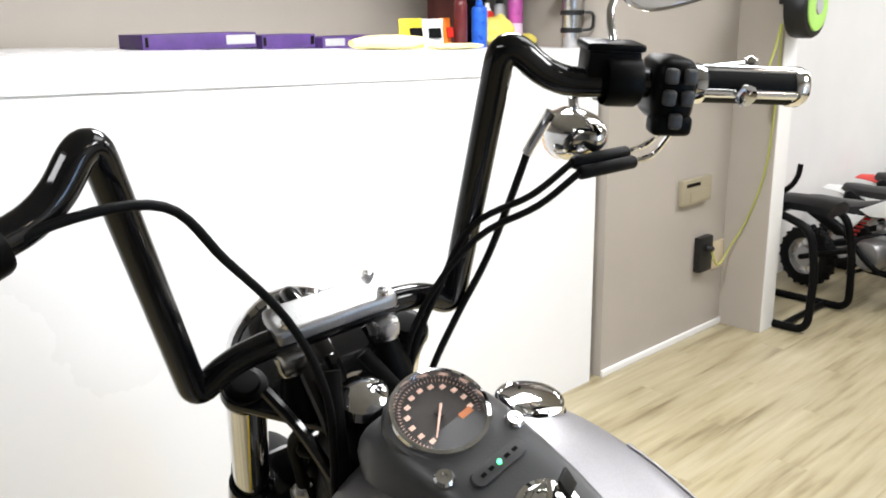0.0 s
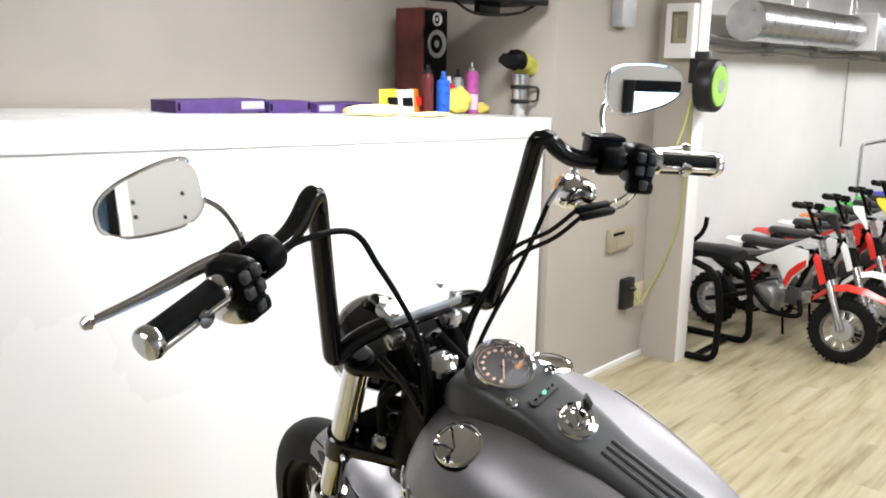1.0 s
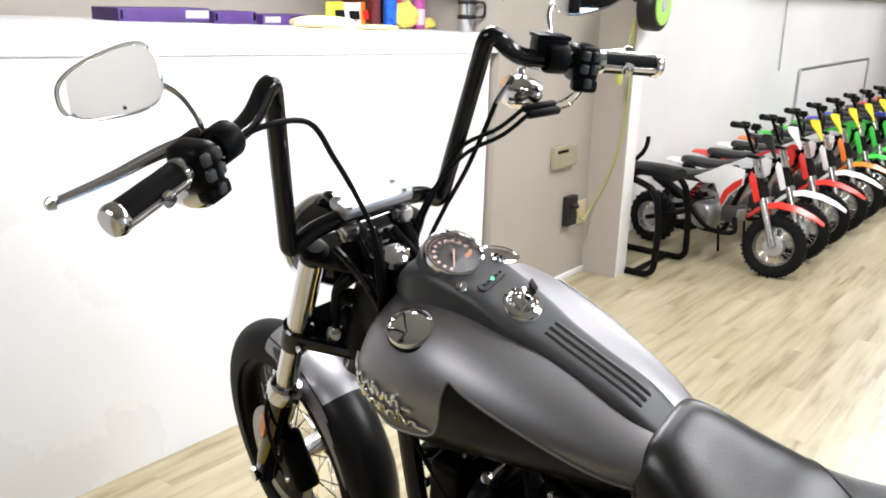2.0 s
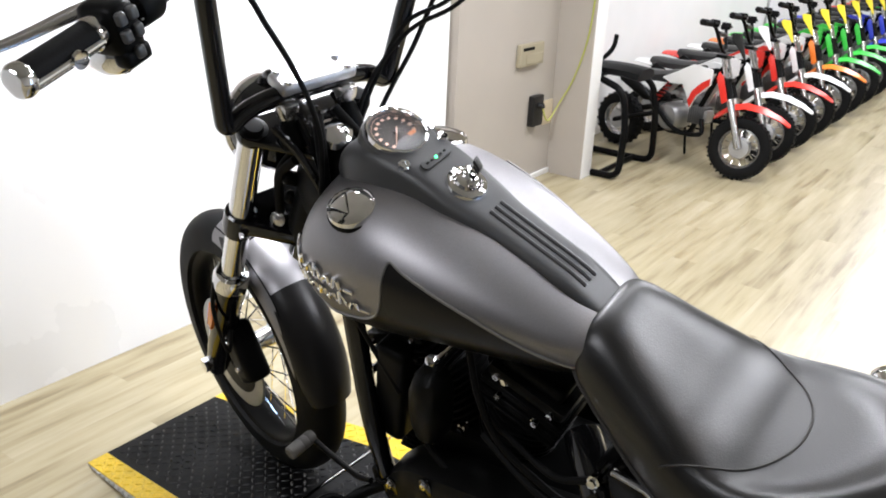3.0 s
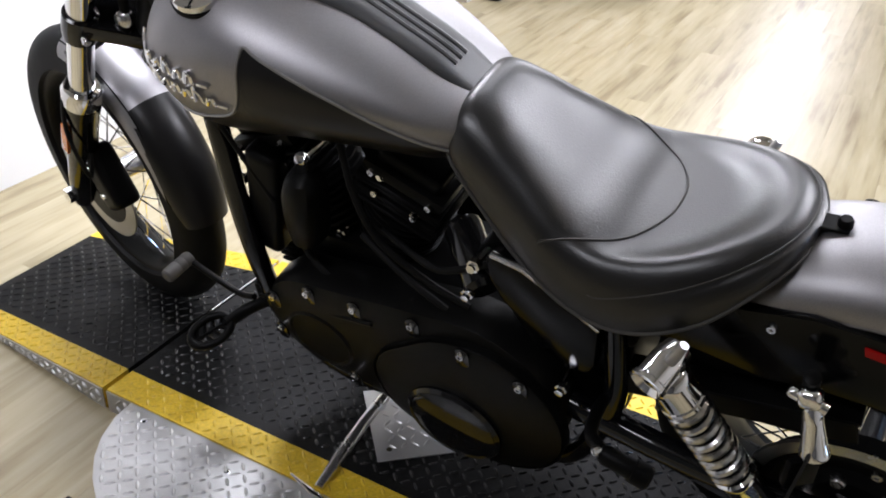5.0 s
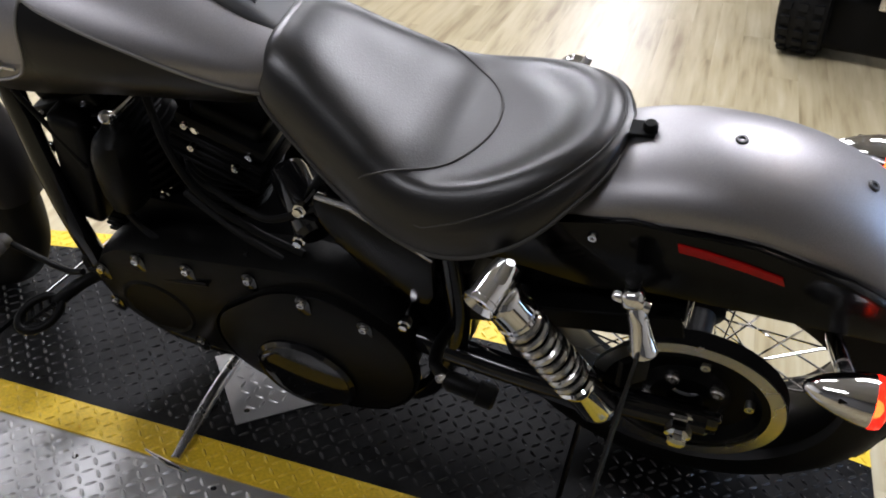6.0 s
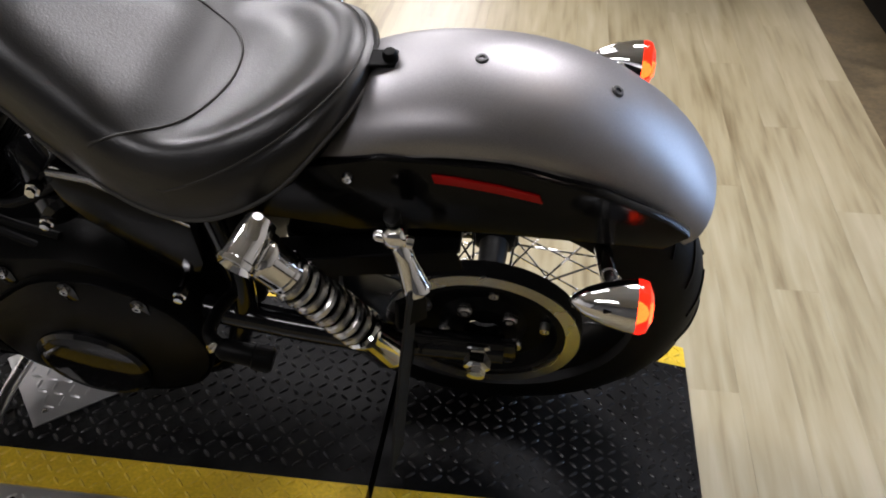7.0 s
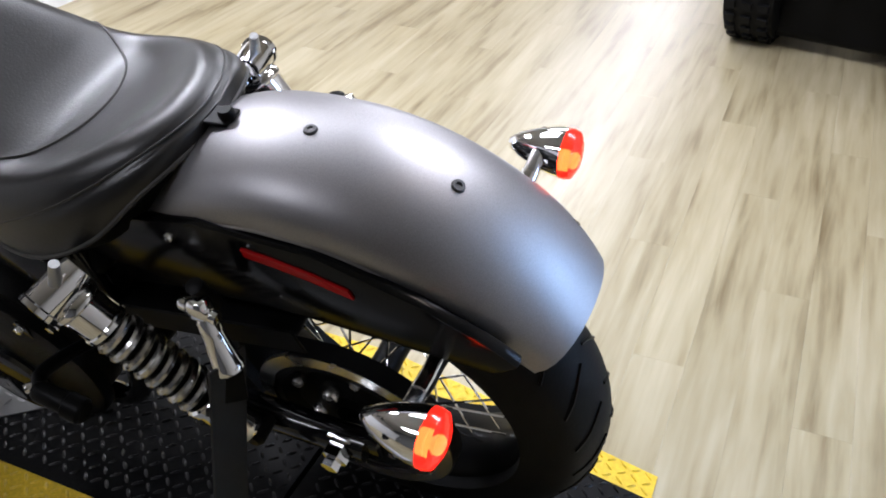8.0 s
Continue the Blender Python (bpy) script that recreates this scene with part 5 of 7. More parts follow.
for s in (1, -1):
    for d in (-0.018, 0.018):
        part("bolt", steered(bolt((0.400 + d, s * 0.060, 1.160 + d * 0.28), (-0.28, 0, 0.96), 0.0075, 0.007)), M["chrome"], clamp)
part("steering_nut", steered(lathe([(0.032, 0), (0.034, 0.004), (0.030, 0.016), (0.016, 0.024), (0, 0.026)], 28, axis_point(1.198), AXIS)), M["chrome"], bike)
part("stem_tube", steered(lathe([(0.024, 1.17), (0.024, 1.20)], 20, HEAD, AXIS)), M["black"], bike)


# ---- engine and gearbox
CRANK = Vector((0.085, 0, 0.345))


def hull_outline(c1, r1, c2, r2, n=20):
    """Outline round two circles in xz, as (x, z) pairs."""
    d = Vector((c2[0] - c1[0], c2[1] - c1[1]))
    a0 = math.atan2(d.y, d.x)
    k = math.acos((r1 - r2) / d.length)
    pts = []
    for i in range(n + 1):
        a = a0 + k + (2 * math.pi - 2 * k) * i / n
        pts.append((c1[0] + r1 * math.cos(a), c1[1] + r1 * math.sin(a)))
    for i in range(n + 1):
        a = a0 - k + 2 * k * i / n
        pts.append((c2[0] + r2 * math.cos(a), c2[1] + r2 * math.sin(a)))
    return pts


def side_plate(outline, y, thick, s=1, bevel=0.003):
    """A plate in xz, its inner face at y, growing outward on that side."""
    m = basis((0, s * (y + (thick if s > 0 else 0)), 0), (1, 0, 0), (0, 0, 1))
    return extrude(outline, thick, m, bevel)


engine = part("crankcase", merge(side_plate(hull_outline((0.085, 0.335), 0.135, (-0.27, 0.36), 0.13), -0.10, 0.19, 1, 0.02), box((-0.38, 0, 0.42), (0.16, 0.20, 0.22), 0.03, 3), box((0.10, 0, 0.46), (0.20, 0.17, 0.10), 0.02, 2)), M["satin_black"], bike, "black V-twin crankcase and gearbox")
primary = part("primary_cover", merge(side_plate(hull_outline((0.120, 0.345), 0.128, (-0.205, 0.345), 0.178), 0.088, 0.092, 1, 0.030), side_plate(hull_outline((-0.13, 0.300), 0.126, (-0.225, 0.325), 0.168), 0.165, 0.032, 1, 0.026)), M["wrinkle"], bike, "black wrinkle-finished primary drive cover")
part("derby_cover", lathe([(0.096, 0.192), (0.097, 0.203), (0.090, 0.209), (0.086, 0.207), (0.070, 0.212), (0, 0.213)], 48, (-0.176, 0, 0.254), (0, 1, 0)), M["black"], primary, "round gloss black clutch cover")
part("crank_boss", lathe([(0.078, 0.168), (0.078, 0.178), (0.070, 0.184), (0.062, 0.178), (0, 0.178)], 40, (0.125, 0, 0.315), (0, 1, 0)), M["wrinkle"], primary)
for x, y, z in ((0.017, 0.181, 0.462), (-0.108, 0.182, 0.482), (-0.213, 0.198, 0.478), (-0.316, 0.196, 0.448), (0.120, 0.181, 0.455), (0.215, 0.181, 0.40), (0.225, 0.181, 0.30), (-0.372, 0.181, 0.36), (0.06, 0.181, 0.235)):
    part("bolt", bolt((x, y, z), (0, 1, 0), 0.0075, 0.008), M["chrome"], primary)
    # Flat black oval stands in for the shaded recess below the bolt.
    pocket = [(x + 0.013 * math.cos(t), z - (0.020 if math.sin(t) < 0 else 0.0) + 0.013 * math.sin(t)) for t in [2 * math.pi * k / 16 for k in range(16)]]
    part("bolt_pocket_shade", side_plate(pocket, y - 0.004, 0.0045, 1, 0.001), M["black"], primary)
for k, lean_deg in ((1, 22.5), (-1, -22.5)):
    d = Vector((math.sin(radians(lean_deg)), 0, math.cos(radians(lean_deg))))
    prof = [(0.05, 0.12)]
    for i in range(10):
        h = 0.13 + i * 0.0155
        r = 0.078 if i < 7 else 0.084
        prof += [(0.066, h), (r, h + 0.003), (r, h + 0.007), (0.066, h + 0.010)]
    prof += [(0.06, 0.29)]
    cyl = part("cylinder", lathe(prof, 36, CRANK, d), M["satin_black"], bike, "black finned engine cylinder")
    hm = basis(CRANK + d * 0.315, (d.z, 0, -d.x), (0, 1, 0))
    head_part = part("cylinder_head", merge(*[box((0, 0, 0), (0.165, 0.17 - 0.006 * (i % 2), 0.007), 0.003, 1, hm @ pose(0, 0, -0.02 + 0.014 * i)) for i in range(5)], box((0, 0, 0), (0.13, 0.14, 0.075), 0.01, 2, hm @ pose(0, 0, 0.005))), M["satin_black"], cyl)
    rk = part("rocker_cover", merge(box((0, 0, 0), (0.155, 0.165, 0.028), 0.010, 2, hm @ pose(0, 0, 0.062)), box((0, 0, 0), (0.120, 0.140, 0.032), 0.012, 3, hm @ pose(0, 0, 0.088))), M["satin_black"], cyl)
    for u in (-0.055, 0.055):
        part("bolt", merge(bolt(hm @ Vector((u, 0.083, 0.060)), (0, 1, 0), 0.0068, 0.007)), M["chrome"], rk)
        part("bolt", merge(bolt(hm @ Vector((u * 0.7, 0.086, 0.018)), (0, 1, 0.1), 0.0065, 0.006)), M["chrome"], head_part)
horn = part("horn_cover", loft([[(0.112 + a * w - (zz - 0.63) * 0.16, 0.110 + b * dpt, zz) for a, b in ((-1, 0), (-0.96, 0.55), (-0.75, 0.86), (-0.4, 0.98), (0, 1.0), (0.4, 0.98), (0.75, 0.86), (0.96, 0.55), (1, 0))] for zz, w, dpt in ((0.542, 0.020, 0.036), (0.550, 0.028, 0.050), (0.585, 0.034, 0.056), (0.63, 0.036, 0.060), (0.675, 0.036, 0.058), (0.702, 0.030, 0.050), (0.716, 0.018, 0.030))]), M["wrinkle"], bike, "black horn cover")
part("horn_mount", merge(lathe([(0.010, 0), (0.012, 0.01), (0.010, 0.016), (0, 0.018)], 14, (0.079, 0.136, 0.748), (0, 0.6, 0.8)), rod((0.079, 0.08, 0.74), (0.082, 0.140, 0.745), 0.007), rod((0.079, 0.135, 0.745), (0.098, 0.125, 0.700), 0.006)), M["chrome"], horn)
# electrics and oil tank under the seat, with the side cover
part("battery_box", box((-0.345, 0, 0.60), (0.20, 0.26, 0.22), 0.025, 3, pose(0, 0, 0, 0, 30, 0)), M["satin_black"], bike)
cover_line = [(-0.252, 0.688), (-0.275, 0.700), (-0.310, 0.690), (-0.432, 0.606), (-0.428, 0.52), (-0.415, 0.494), (-0.385, 0.492), (-0.275, 0.600), (-0.256, 0.640)]
for s in (1, -1):
    sc = part("side_cover", side_plate(cover_line, 0.118, 0.042, s, 0.010), M["cover_black"], bike, "gloss black side cover")
    # Bright metal strip stands in for the reflection along the cover's top edge.
    part("cover_strip", tube([(-0.262, s * 0.153, 0.694), (-0.312, s * 0.153, 0.686), (-0.428, s * 0.150, 0.606)], 0.016, 10, True, 0.42), M["satin_metal"], sc)
part("starter", merge(lathe([(0.03, -0.07), (0.032, -0.06), (0.032, 0.045), (0.024, 0.055), (0, 0.056)], 24, (-0.195, 0.10, 0.60), (-0.5, 0.5, -0.25))), M["black"], bike)
for p, ax in (((-0.238, 0.173, 0.676), (0, 1, 0.2)), ((-0.210, 0.157, 0.582), (0, 1, 0)), ((-0.073, 0.075, 0.632), (0, 1, 0.3)), ((-0.020, 0.075, 0.700), (0, 1, 0.3)), ((0.103, 0.075, 0.515), (0, 1, 0)), ((-0.053, 0.092, 0.452), (0, 1, 0)), ((-0.383, 0.185, 0.468), (0, 1, 0)), ((-0.44, 0.145, 0.42), (0, 1, 0)), ((0.289, 0.10, 0.60), (0, 1, 0))):
    part("bolt", merge(lathe([(0.011, -0.012), (0.011, 0.0), (0.0075, 0.001), (0.0075, 0.008), (0, 0.009)], 6, p, ax), rod(Vector(p) - Vector(ax).normalized() * 0.05, p, 0.006, 8)), M["chrome"], engine)
for pts in ([(0.03, 0.10, 0.78), (0.0, 0.13, 0.70), (-0.04, 0.14, 0.62), (-0.12, 0.14, 0.56), (-0.2, 0.14, 0.53)], [(0.02, 0.11, 0.58), (-0.08, 0.14, 0.55), (-0.17, 0.15, 0.51)], [(-0.02, 0.10, 0.60), (-0.10, 0.13, 0.60), (-0.16, 0.14, 0.60), (-0.24, 0.13, 0.64)], [(0.20, 0.09, 0.62), (0.14, 0.13, 0.50), (0.02, 0.15, 0.46), (-0.10, 0.15, 0.505)]):
    part("hose", tube(smooth_path(pts), 0.0065, 8), M["rubber"], engine)
part("wiring_cover", box((0.236, 0.02, 0.575), (0.07, 0.20, 0.26), 0.018, 3, pose(0, 0, 0, 0, -14, 0)), M["satin_black"], bike)
regulator = part("regulator", box((0.262, 0, 0.425), (0.03, 0.12, 0.15), 0.004), M["satin_black"], bike)
for i in range(9):
    part("fin", box((0.268, 0, 0.36 + 0.016 * i), (0.05, 0.13, 0.008), 0.002, 1), M["satin_black"], regulator)
part("exhaust_pipe", tube(smooth_path([(0.24, -0.05, 0.66), (0.30, -0.11, 0.56), (0.27, -0.16, 0.38), (0.12, -0.18, 0.24), (-0.3, -0.19, 0.22)]), 0.023, 14), M["satin_black"], bike)
part("muffler", lathe([(0.024, 0), (0.042, 0.05), (0.044, 0.50), (0.030, 0.53), (0.026, 0.50)], 24, (-0.30, -0.19, 0.22), (-1, -0.03, 0.03)), M["satin_black"], bike)

stub = part("frame_stub", merge(lathe([(0, -0.030), (0.010, -0.028), (0.015, -0.020), (0.015, 0.020), (0.018, 0.022), (0.018, 0.044), (0.014, 0.048), (0, 0.049)], 18, (-0.523, 0.300, 0.533), (-1, 0, -0.25)), tube(smooth_path([(-0.505, 0.300, 0.538), (-0.47, 0.27, 0.52), (-0.45, 0.20, 0.47), (-0.44, 0.14, 0.42)]), 0.010, 10)), M["satin_black"], bike)
part("bolt", bolt((-0.492, 0.303, 0.545), (0.6, 0.8, 0.2), 0.007, 0.006), M["chrome"], stub)

# ---- forward controls, side stand
peg_c = Vector((0.352, 0.25, 0.300))
pm = basis(peg_c, (0.45, 0.85, -0.1), (0.85, -0.45, 0.25))
fp = part("footpeg", tube([pm @ Vector((0.043 * math.cos(t), 0.029 * math.sin(t), 0.0)) for t in [2 * math.pi * k / 28 for k in range(29)]], 0.0085, 10, False), M["satin_black"], bike, "black serrated open forward footpeg")
part("spine", tube([pm @ Vector((-0.042, 0, 0.003)), pm @ Vector((0.042, 0, 0.003))], 0.0045, 6), M["satin_black"], fp)
for i in (-1.5, -0.5, 0.5, 1.5):
    for v in (1, -1):
        w = 0.030 * math.sqrt(1 - (i * 0.018 / 0.047) ** 2)
        part("cleat", tube([pm @ Vector((i * 0.018 + 0.006, 0, 0.004)), pm @ Vector((i * 0.018 - 0.008, v * w, 0.004))], 0.0042, 6), M["satin_black"], fp)
for i in range(14):
    t = 2 * math.pi * i / 14
    part("tooth", lathe([(0.0042, 0), (0.0036, 0.006), (0, 0.0075)], 6, pm @ Vector((0.047 * math.cos(t), 0.030 * math.sin(t), 0.004)), pm.to_3x3() @ Vector((0, 0, 1))), M["satin_metal"], fp)
part("peg_arm", merge(tube(smooth_path([(0.335, 0.222, 0.302), (0.315, 0.175, 0.305), (0.285, 0.145, 0.315), (0.25, 0.13, 0.33)]), 0.013, 12), box((0.275, 0.135, 0.33), (0.06, 0.03, 0.07), 0.01)), M["satin_black"], fp)
shifter = part("shift_lever", tube(smooth_path([(0.30, 0.160, 0.335), (0.345, 0.158, 0.322), (0.41, 0.155, 0.338), (0.475, 0.152, 0.362)]), 0.0065, 10), M["satin_black"], bike, "black toe shift lever")
part("toe_peg", lathe([(0, -0.006), (0.012, -0.005), (0.0155, 0.0), (0.0155, 0.012), (0.0140, 0.014), (0.0155, 0.016), (0.0155, 0.028), (0.0140, 0.030), (0.0155, 0.032), (0.0155, 0.060), (0.012, 0.064), (0, 0.065)], 18, (0.475, 0.150, 0.363), (0.08, 1, 0.02)), M["toe_rubber"], shifter, "grey ribbed rubber toe peg")
part("shift_rod", rod((0.28, 0.16, 0.35), (-0.02, 0.185, 0.44), 0.004, 8), M["satin_black"], bike)
stand = part("side_stand", tube([(0.05, 0.11, 0.095), (0.048, 0.20, 0.112), (0.045, 0.30, 0.118), (0.041, 0.375, 0.124)], [0.013, 0.012, 0.013, 0.010], 12), M["satin_metal"], bike, "bright metal side stand")
part("stand_foot", tube([(0.11, 0.372, 0.119), (0.075, 0.380, 0.121), (0.041, 0.388, 0.124), (0.005, 0.392, 0.125)], [0.004, 0.008, 0.012, 0.005], 10, True, 0.5), M["chrome"], stand)

# ---- cables
part("clutch_cable", tube(smooth_path([STEER @ Vector((0.262, 0.345, 1.348)), STEER @ Vector((0.268, 0.26, 1.368)), STEER @ Vector((0.287, 0.17, 1.352)), (0.326, 0.105, 1.296), (0.342, 0.065, 1.215), (0.338, 0.050, 1.15), (0.325, 0.054, 1.09), (0.32, 0.072, 1.03), (0.325, 0.09, 0.95), (0.30, 0.11, 0.80), (0.20, 0.12, 0.60)]), 0.0048, 10), M["rubber"], bike, "black clutch cable")
# throttle cables, each with a rubber sleeve and a bright elbow at the grip
for dz, dx in ((0.0, 0.0), (0.010, 0.012)):
    a, b = Vector((0.288 + dx, -0.285, 1.262 + dz)), Vector((0.309 + dx, -0.385, 1.246 + dz))
    g = Vector((0.236, -0.385, 1.322))
    part("throttle_cable", steered(tube(smooth_path([a, a + Vector((0.022, 0.045, -0.032)), (0.350 + dx, -0.178, 1.198 + dz), (0.385, -0.118 - dz, 1.125), (0.392, -0.078 - dz, 1.05), (0.370, -0.06, 0.97), (0.34, -0.06, 0.90)]), 0.0042, 8)), M["rubber"], bike)
    part("cable_sleeve", steered(tube([a, a.lerp(b, 0.04), a.lerp(b, 0.96), b], [0.005, 0.0082, 0.0082, 0.005], 10)), M["rubber"], bike)
    part("cable_elbow", steered(tube(smooth_path([b, b + Vector((-0.004, -0.028, 0.004)), g + Vector((0.03 + dx, -0.028, -0.03)), g]), 0.0038, 8)), M["chrome"], bike)
part("brake_hose", steered(tube(smooth_path([(0.325, -0.243, 1.292), (0.345, -0.226, 1.235), (0.375, -0.200, 1.155), (0.400, -0.165, 1.085), (0.405, -0.12, 1.02), (0.40, -0.08, 0.95)]), 0.0046, 8)), M["rubber"], bike)
part("hose_fitting", steered(tube(smooth_path([(0.300, -0.262, 1.338), (0.306, -0.256, 1.325), (0.316, -0.249, 1.308), (0.326, -0.242, 1.290)]), 0.0062, 8)), M["chrome"], bike)
part("brake_hose", steered(tube(smooth_path([axis_point(0.89, 0.06, -0.02), axis_point(0.84, 0.09, 0.06), axis_point(0.76, 0.10, 0.125), axis_point(0.64, 0.08, 0.15), axis_point(0.52, 0.02, 0.135), FRONT + Vector((-0.12, 0.11, 0.15))]), 0.005, 8)), M["rubber"], bike)
for k, (y0, y1, x0) in enumerate(((0.085, 0.070, 0.352), (0.035, 0.060, 0.345), (-0.065, -0.060, 0.350), (-0.09, -0.075, 0.362), (0.0, 0.02, 0.340))):
    part("wire_loom", tube(smooth_path([(x0 + 0.05, y0, 1.10), (x0 + 0.01, (y0 + y1) / 2, 1.05 - 0.01 * k), (x0 - 0.02, y1, 0.97), (x0 - 0.03, y1 * 0.8, 0.88), (x0 - 0.05, y1 * 0.7, 0.78)]), 0.0075 + 0.001 * (k % 3), 8), M["black"], bike)
part("wire_loom", tube(smooth_path([(0.36, 0.02, 1.10), (0.335, 0.055, 1.02), (0.33, 0.07, 0.93), (0.32, 0.06, 0.86)]), 0.010, 10), M["rubber"], bike)
part("wire_loom", tube(smooth_path([(0.37, -0.03, 1.09), (0.33, -0.045, 1.02), (0.325, -0.05, 0.93), (0.32, -0.04, 0.86)]), 0.009, 10), M["rubber"], bike)


# rounded cover on the far side of the engine
part("air_cleaner", merge(box((0.10, -0.150, 0.500), (0.37, 0.05, 0.16), 0.02, 3), lathe([(0.030, 0.0), (0.085, 0.004), (0.090, 0.02), (0.080, 0.034), (0, 0.038)], 32, (0.08, -0.170, 0.50), (0, -1, 0))), M["satin_black"], bike, "black air cleaner")


# ---- tie-down strap hanging from the passenger peg
def ribbon(pts, across, w, thick=0.002):
    """A flat strap: its width runs along across."""
    a = Vector(across).normalized()
    rings = []
    for i, p in enumerate(pts):
        p = Vector(p)
        d = (Vector(pts[min(i + 1, len(pts) - 1)]) - Vector(pts[max(i - 1, 0)])).normalized()
        n = d.cross(a).normalized()
        rings.append([p - a * w / 2 - n * thick, p + a * w / 2 - n * thick, p + a * w / 2 + n * thick, p - a * w / 2 + n * thick])
    return loft(rings)


strap = thing("tie_down_strap", Matrix(), "black webbing tie-down strap hanging from the passenger peg", "strap")
to_world = lambda p: LEAN @ Vector(p)
top_p = to_world((-0.745, 0.205, 0.575))
part("webbing", ribbon(smooth_path([top_p + Vector((0, 0, 0.015)), top_p, (-0.727, 0.223, 0.40), (-0.718, 0.231, 0.30), (-0.711, 0.236, 0.22), (-0.706, 0.238, 0.165)], 8), (0.12, 0.99, 0.0), 0.062), M["webbing"], strap)
part("buckle", box(top_p + Vector((0.004, 0.002, -0.03)), (0.012, 0.046, 0.045), 0.004, 2, pose(0, 0, 0, 0, 0, -49)), M["satin_black"], strap)


# ---------------------------------------------------------------- things on the half wall
def on_ledge(x, y, rz=0):
    return pose(x, y, counter_top(y) + 0.001, 0, 0, rz)


def carton(x, y, l, d, h, mat, label, rz=0, bands=()):
    t = thing("flat_carton", on_ledge(x, y, rz), label, "box", "flat cartons on the ledge")
    part("box_body", box((0, 0, h / 2), (d, l, h), 0.003, 2), mat, t)
    for y0, y1, m in bands:
        part("printed_band", box((-d / 2 - 0.0006, (y0 + y1) / 2, h * 0.55), (0.0012, y1 - y0, h * 0.6), 0.0004, 1), m, t)
    return t


carton(2.12, -0.605, 0.37, 0.16, 0.046, M["purple"], "flat dark purple carton with a grey label", 0, ((-0.18, -0.08, M["galv"]), (0.168, 0.178, M["satin_black"])))
carton(2.12, -0.91, 0.20, 0.16, 0.044, M["purple"], "flat purple carton with dark printed bands", 0, ((0.085, 0.096, M["satin_black"]), (-0.096, -0.082, M["satin_black"])))
carton(2.12, -1.19, 0.30, 0.16, 0.040, M["purple"], "flat purple carton with a grey label and a dark printed panel", 0, ((0.06, 0.14, M["galv"]), (-0.10, 0.0, M["satin_black"])))


def cloth(name, x, y, rz, label, mat, sx, sy, sz, seed):
    t = thing(name, on_ledge(x, y, rz), label, "towel")
    rings = []
    n = 24
    for i in range(14):
        u = i / 13
        e = math.sin(math.pi * (0.04 + 0.92 * u)) ** 0.35
        ringp = []
        for k in range(n):
            a = 2 * math.pi * k / n
            w = noise.noise((math.cos(a) * 2 + seed, math.sin(a) * 2, u * 4)) * 0.28 + 1
            zz = max(0.0, sz / 2 + sz / 2 * math.sin(a) * e * w)
            ringp.append((sx * (u - 0.5), sy / 2 * math.cos(a) * e * w, zz))
        rings.append(ringp)
    part("folds", loft(rings), mat, t)
    return t


cloth("rolled_towel", 1.80, -1.12, 78, "pale yellow towel rolled up on the ledge", M["cloth_pale"], 0.26, 0.09, 0.045, 1)
cloth("folded_towel", 1.74, -1.36, 84, "pale yellow towel folded flat on the ledge", M["cloth_pale"], 0.20, 0.10, 0.020, 5)
cloth("yellow_towel", 2.0, -1.83, 70, "bunched yellow terry towel", M["towel"], 0.13, 0.10, 0.115, 9)
cloth("yellow_cloth", 2.03, -2.02, 60, "small yellow cloth folded on the ledge", M["towel"], 0.10, 0.07, 0.05, 13)


def can(x, y, r, h, mat, cap, label, neck=0.6, band=None):
    t = thing("spray_can", on_ledge(x, y), label, "can", "cans and bottles on the ledge")
    part("can_body", lathe([(0, 0), (r * 0.94, 0), (r, 0.004), (r, h * 0.72), (r * 0.92, h * 0.78), (r * neck, h * 0.82)], 28), mat, t)
    part("nozzle", lathe([(r * neck, h * 0.81), (r * neck, h * 0.88), (r * 0.35, h * 0.90), (r * 0.32, h), (0, h)], 20), cap, t)
    if band:
        part("can_label", lathe([(r + 0.0006, h * 0.08), (r + 0.0006, h * 0.38)], 28), band, t)
    return t


can(2.02, -1.655, 0.026, 0.21, M["dark_red"], M["blk_plastic"], "dark red bottle with a black cap", 0.7)
can(2.00, -1.735, 0.030, 0.185, M["blue_can"], M["blue_can"], "blue spray can with a blue nozzle", 0.45)
can(2.06, -1.84, 0.028, 0.165, M["red"], M["wht_plastic"], "red spray bottle with a white nozzle", 0.5)
can(2.00, -1.935, 0.030, 0.235, M["pink_can"], M["satin_metal"], "magenta and pale pink spray can", 0.6, M["pale_can"])
can(2.08, -1.93, 0.026, 0.20, M["galv"], M["blk_plastic"], "grey aerosol can with a black cap", 0.6)


def pouch(x, y, w, h, mat, band, label, rz):
    t = thing("snack_pouch", on_ledge(x, y, rz), label, "pouch", "pouches on the ledge")
    rings = []
    for i in range(9):
        u = i / 8
        d = 0.030 * (1 - u) ** 0.7 + 0.002
        rings.append([(d * math.cos(a) * (0.8 + 0.2 * math.sin(3 * a)), w / 2 * math.sin(a) * (1 - 0.06 * math.sin(math.pi * u)), h * u) for a in [2 * math.pi * k / 20 for k in range(20)]])
    part("bag", loft(rings), mat, t)
    part("print", box((-0.026, 0, h * 0.5), (0.004, w * 0.5, h * 0.36), 0.001, 1, pose(0, 0, 0, 0, 9, 0)), band, t)
    return t


pouch(2.0, -1.39, 0.14, 0.10, M["yellow"], M["satin_black"], "yellow foil pouch with dark printing", 12)
pouch(2.02, -1.505, 0.11, 0.10, M["wht_plastic"], M["satin_black"], "white foil pouch with black printing", -6)
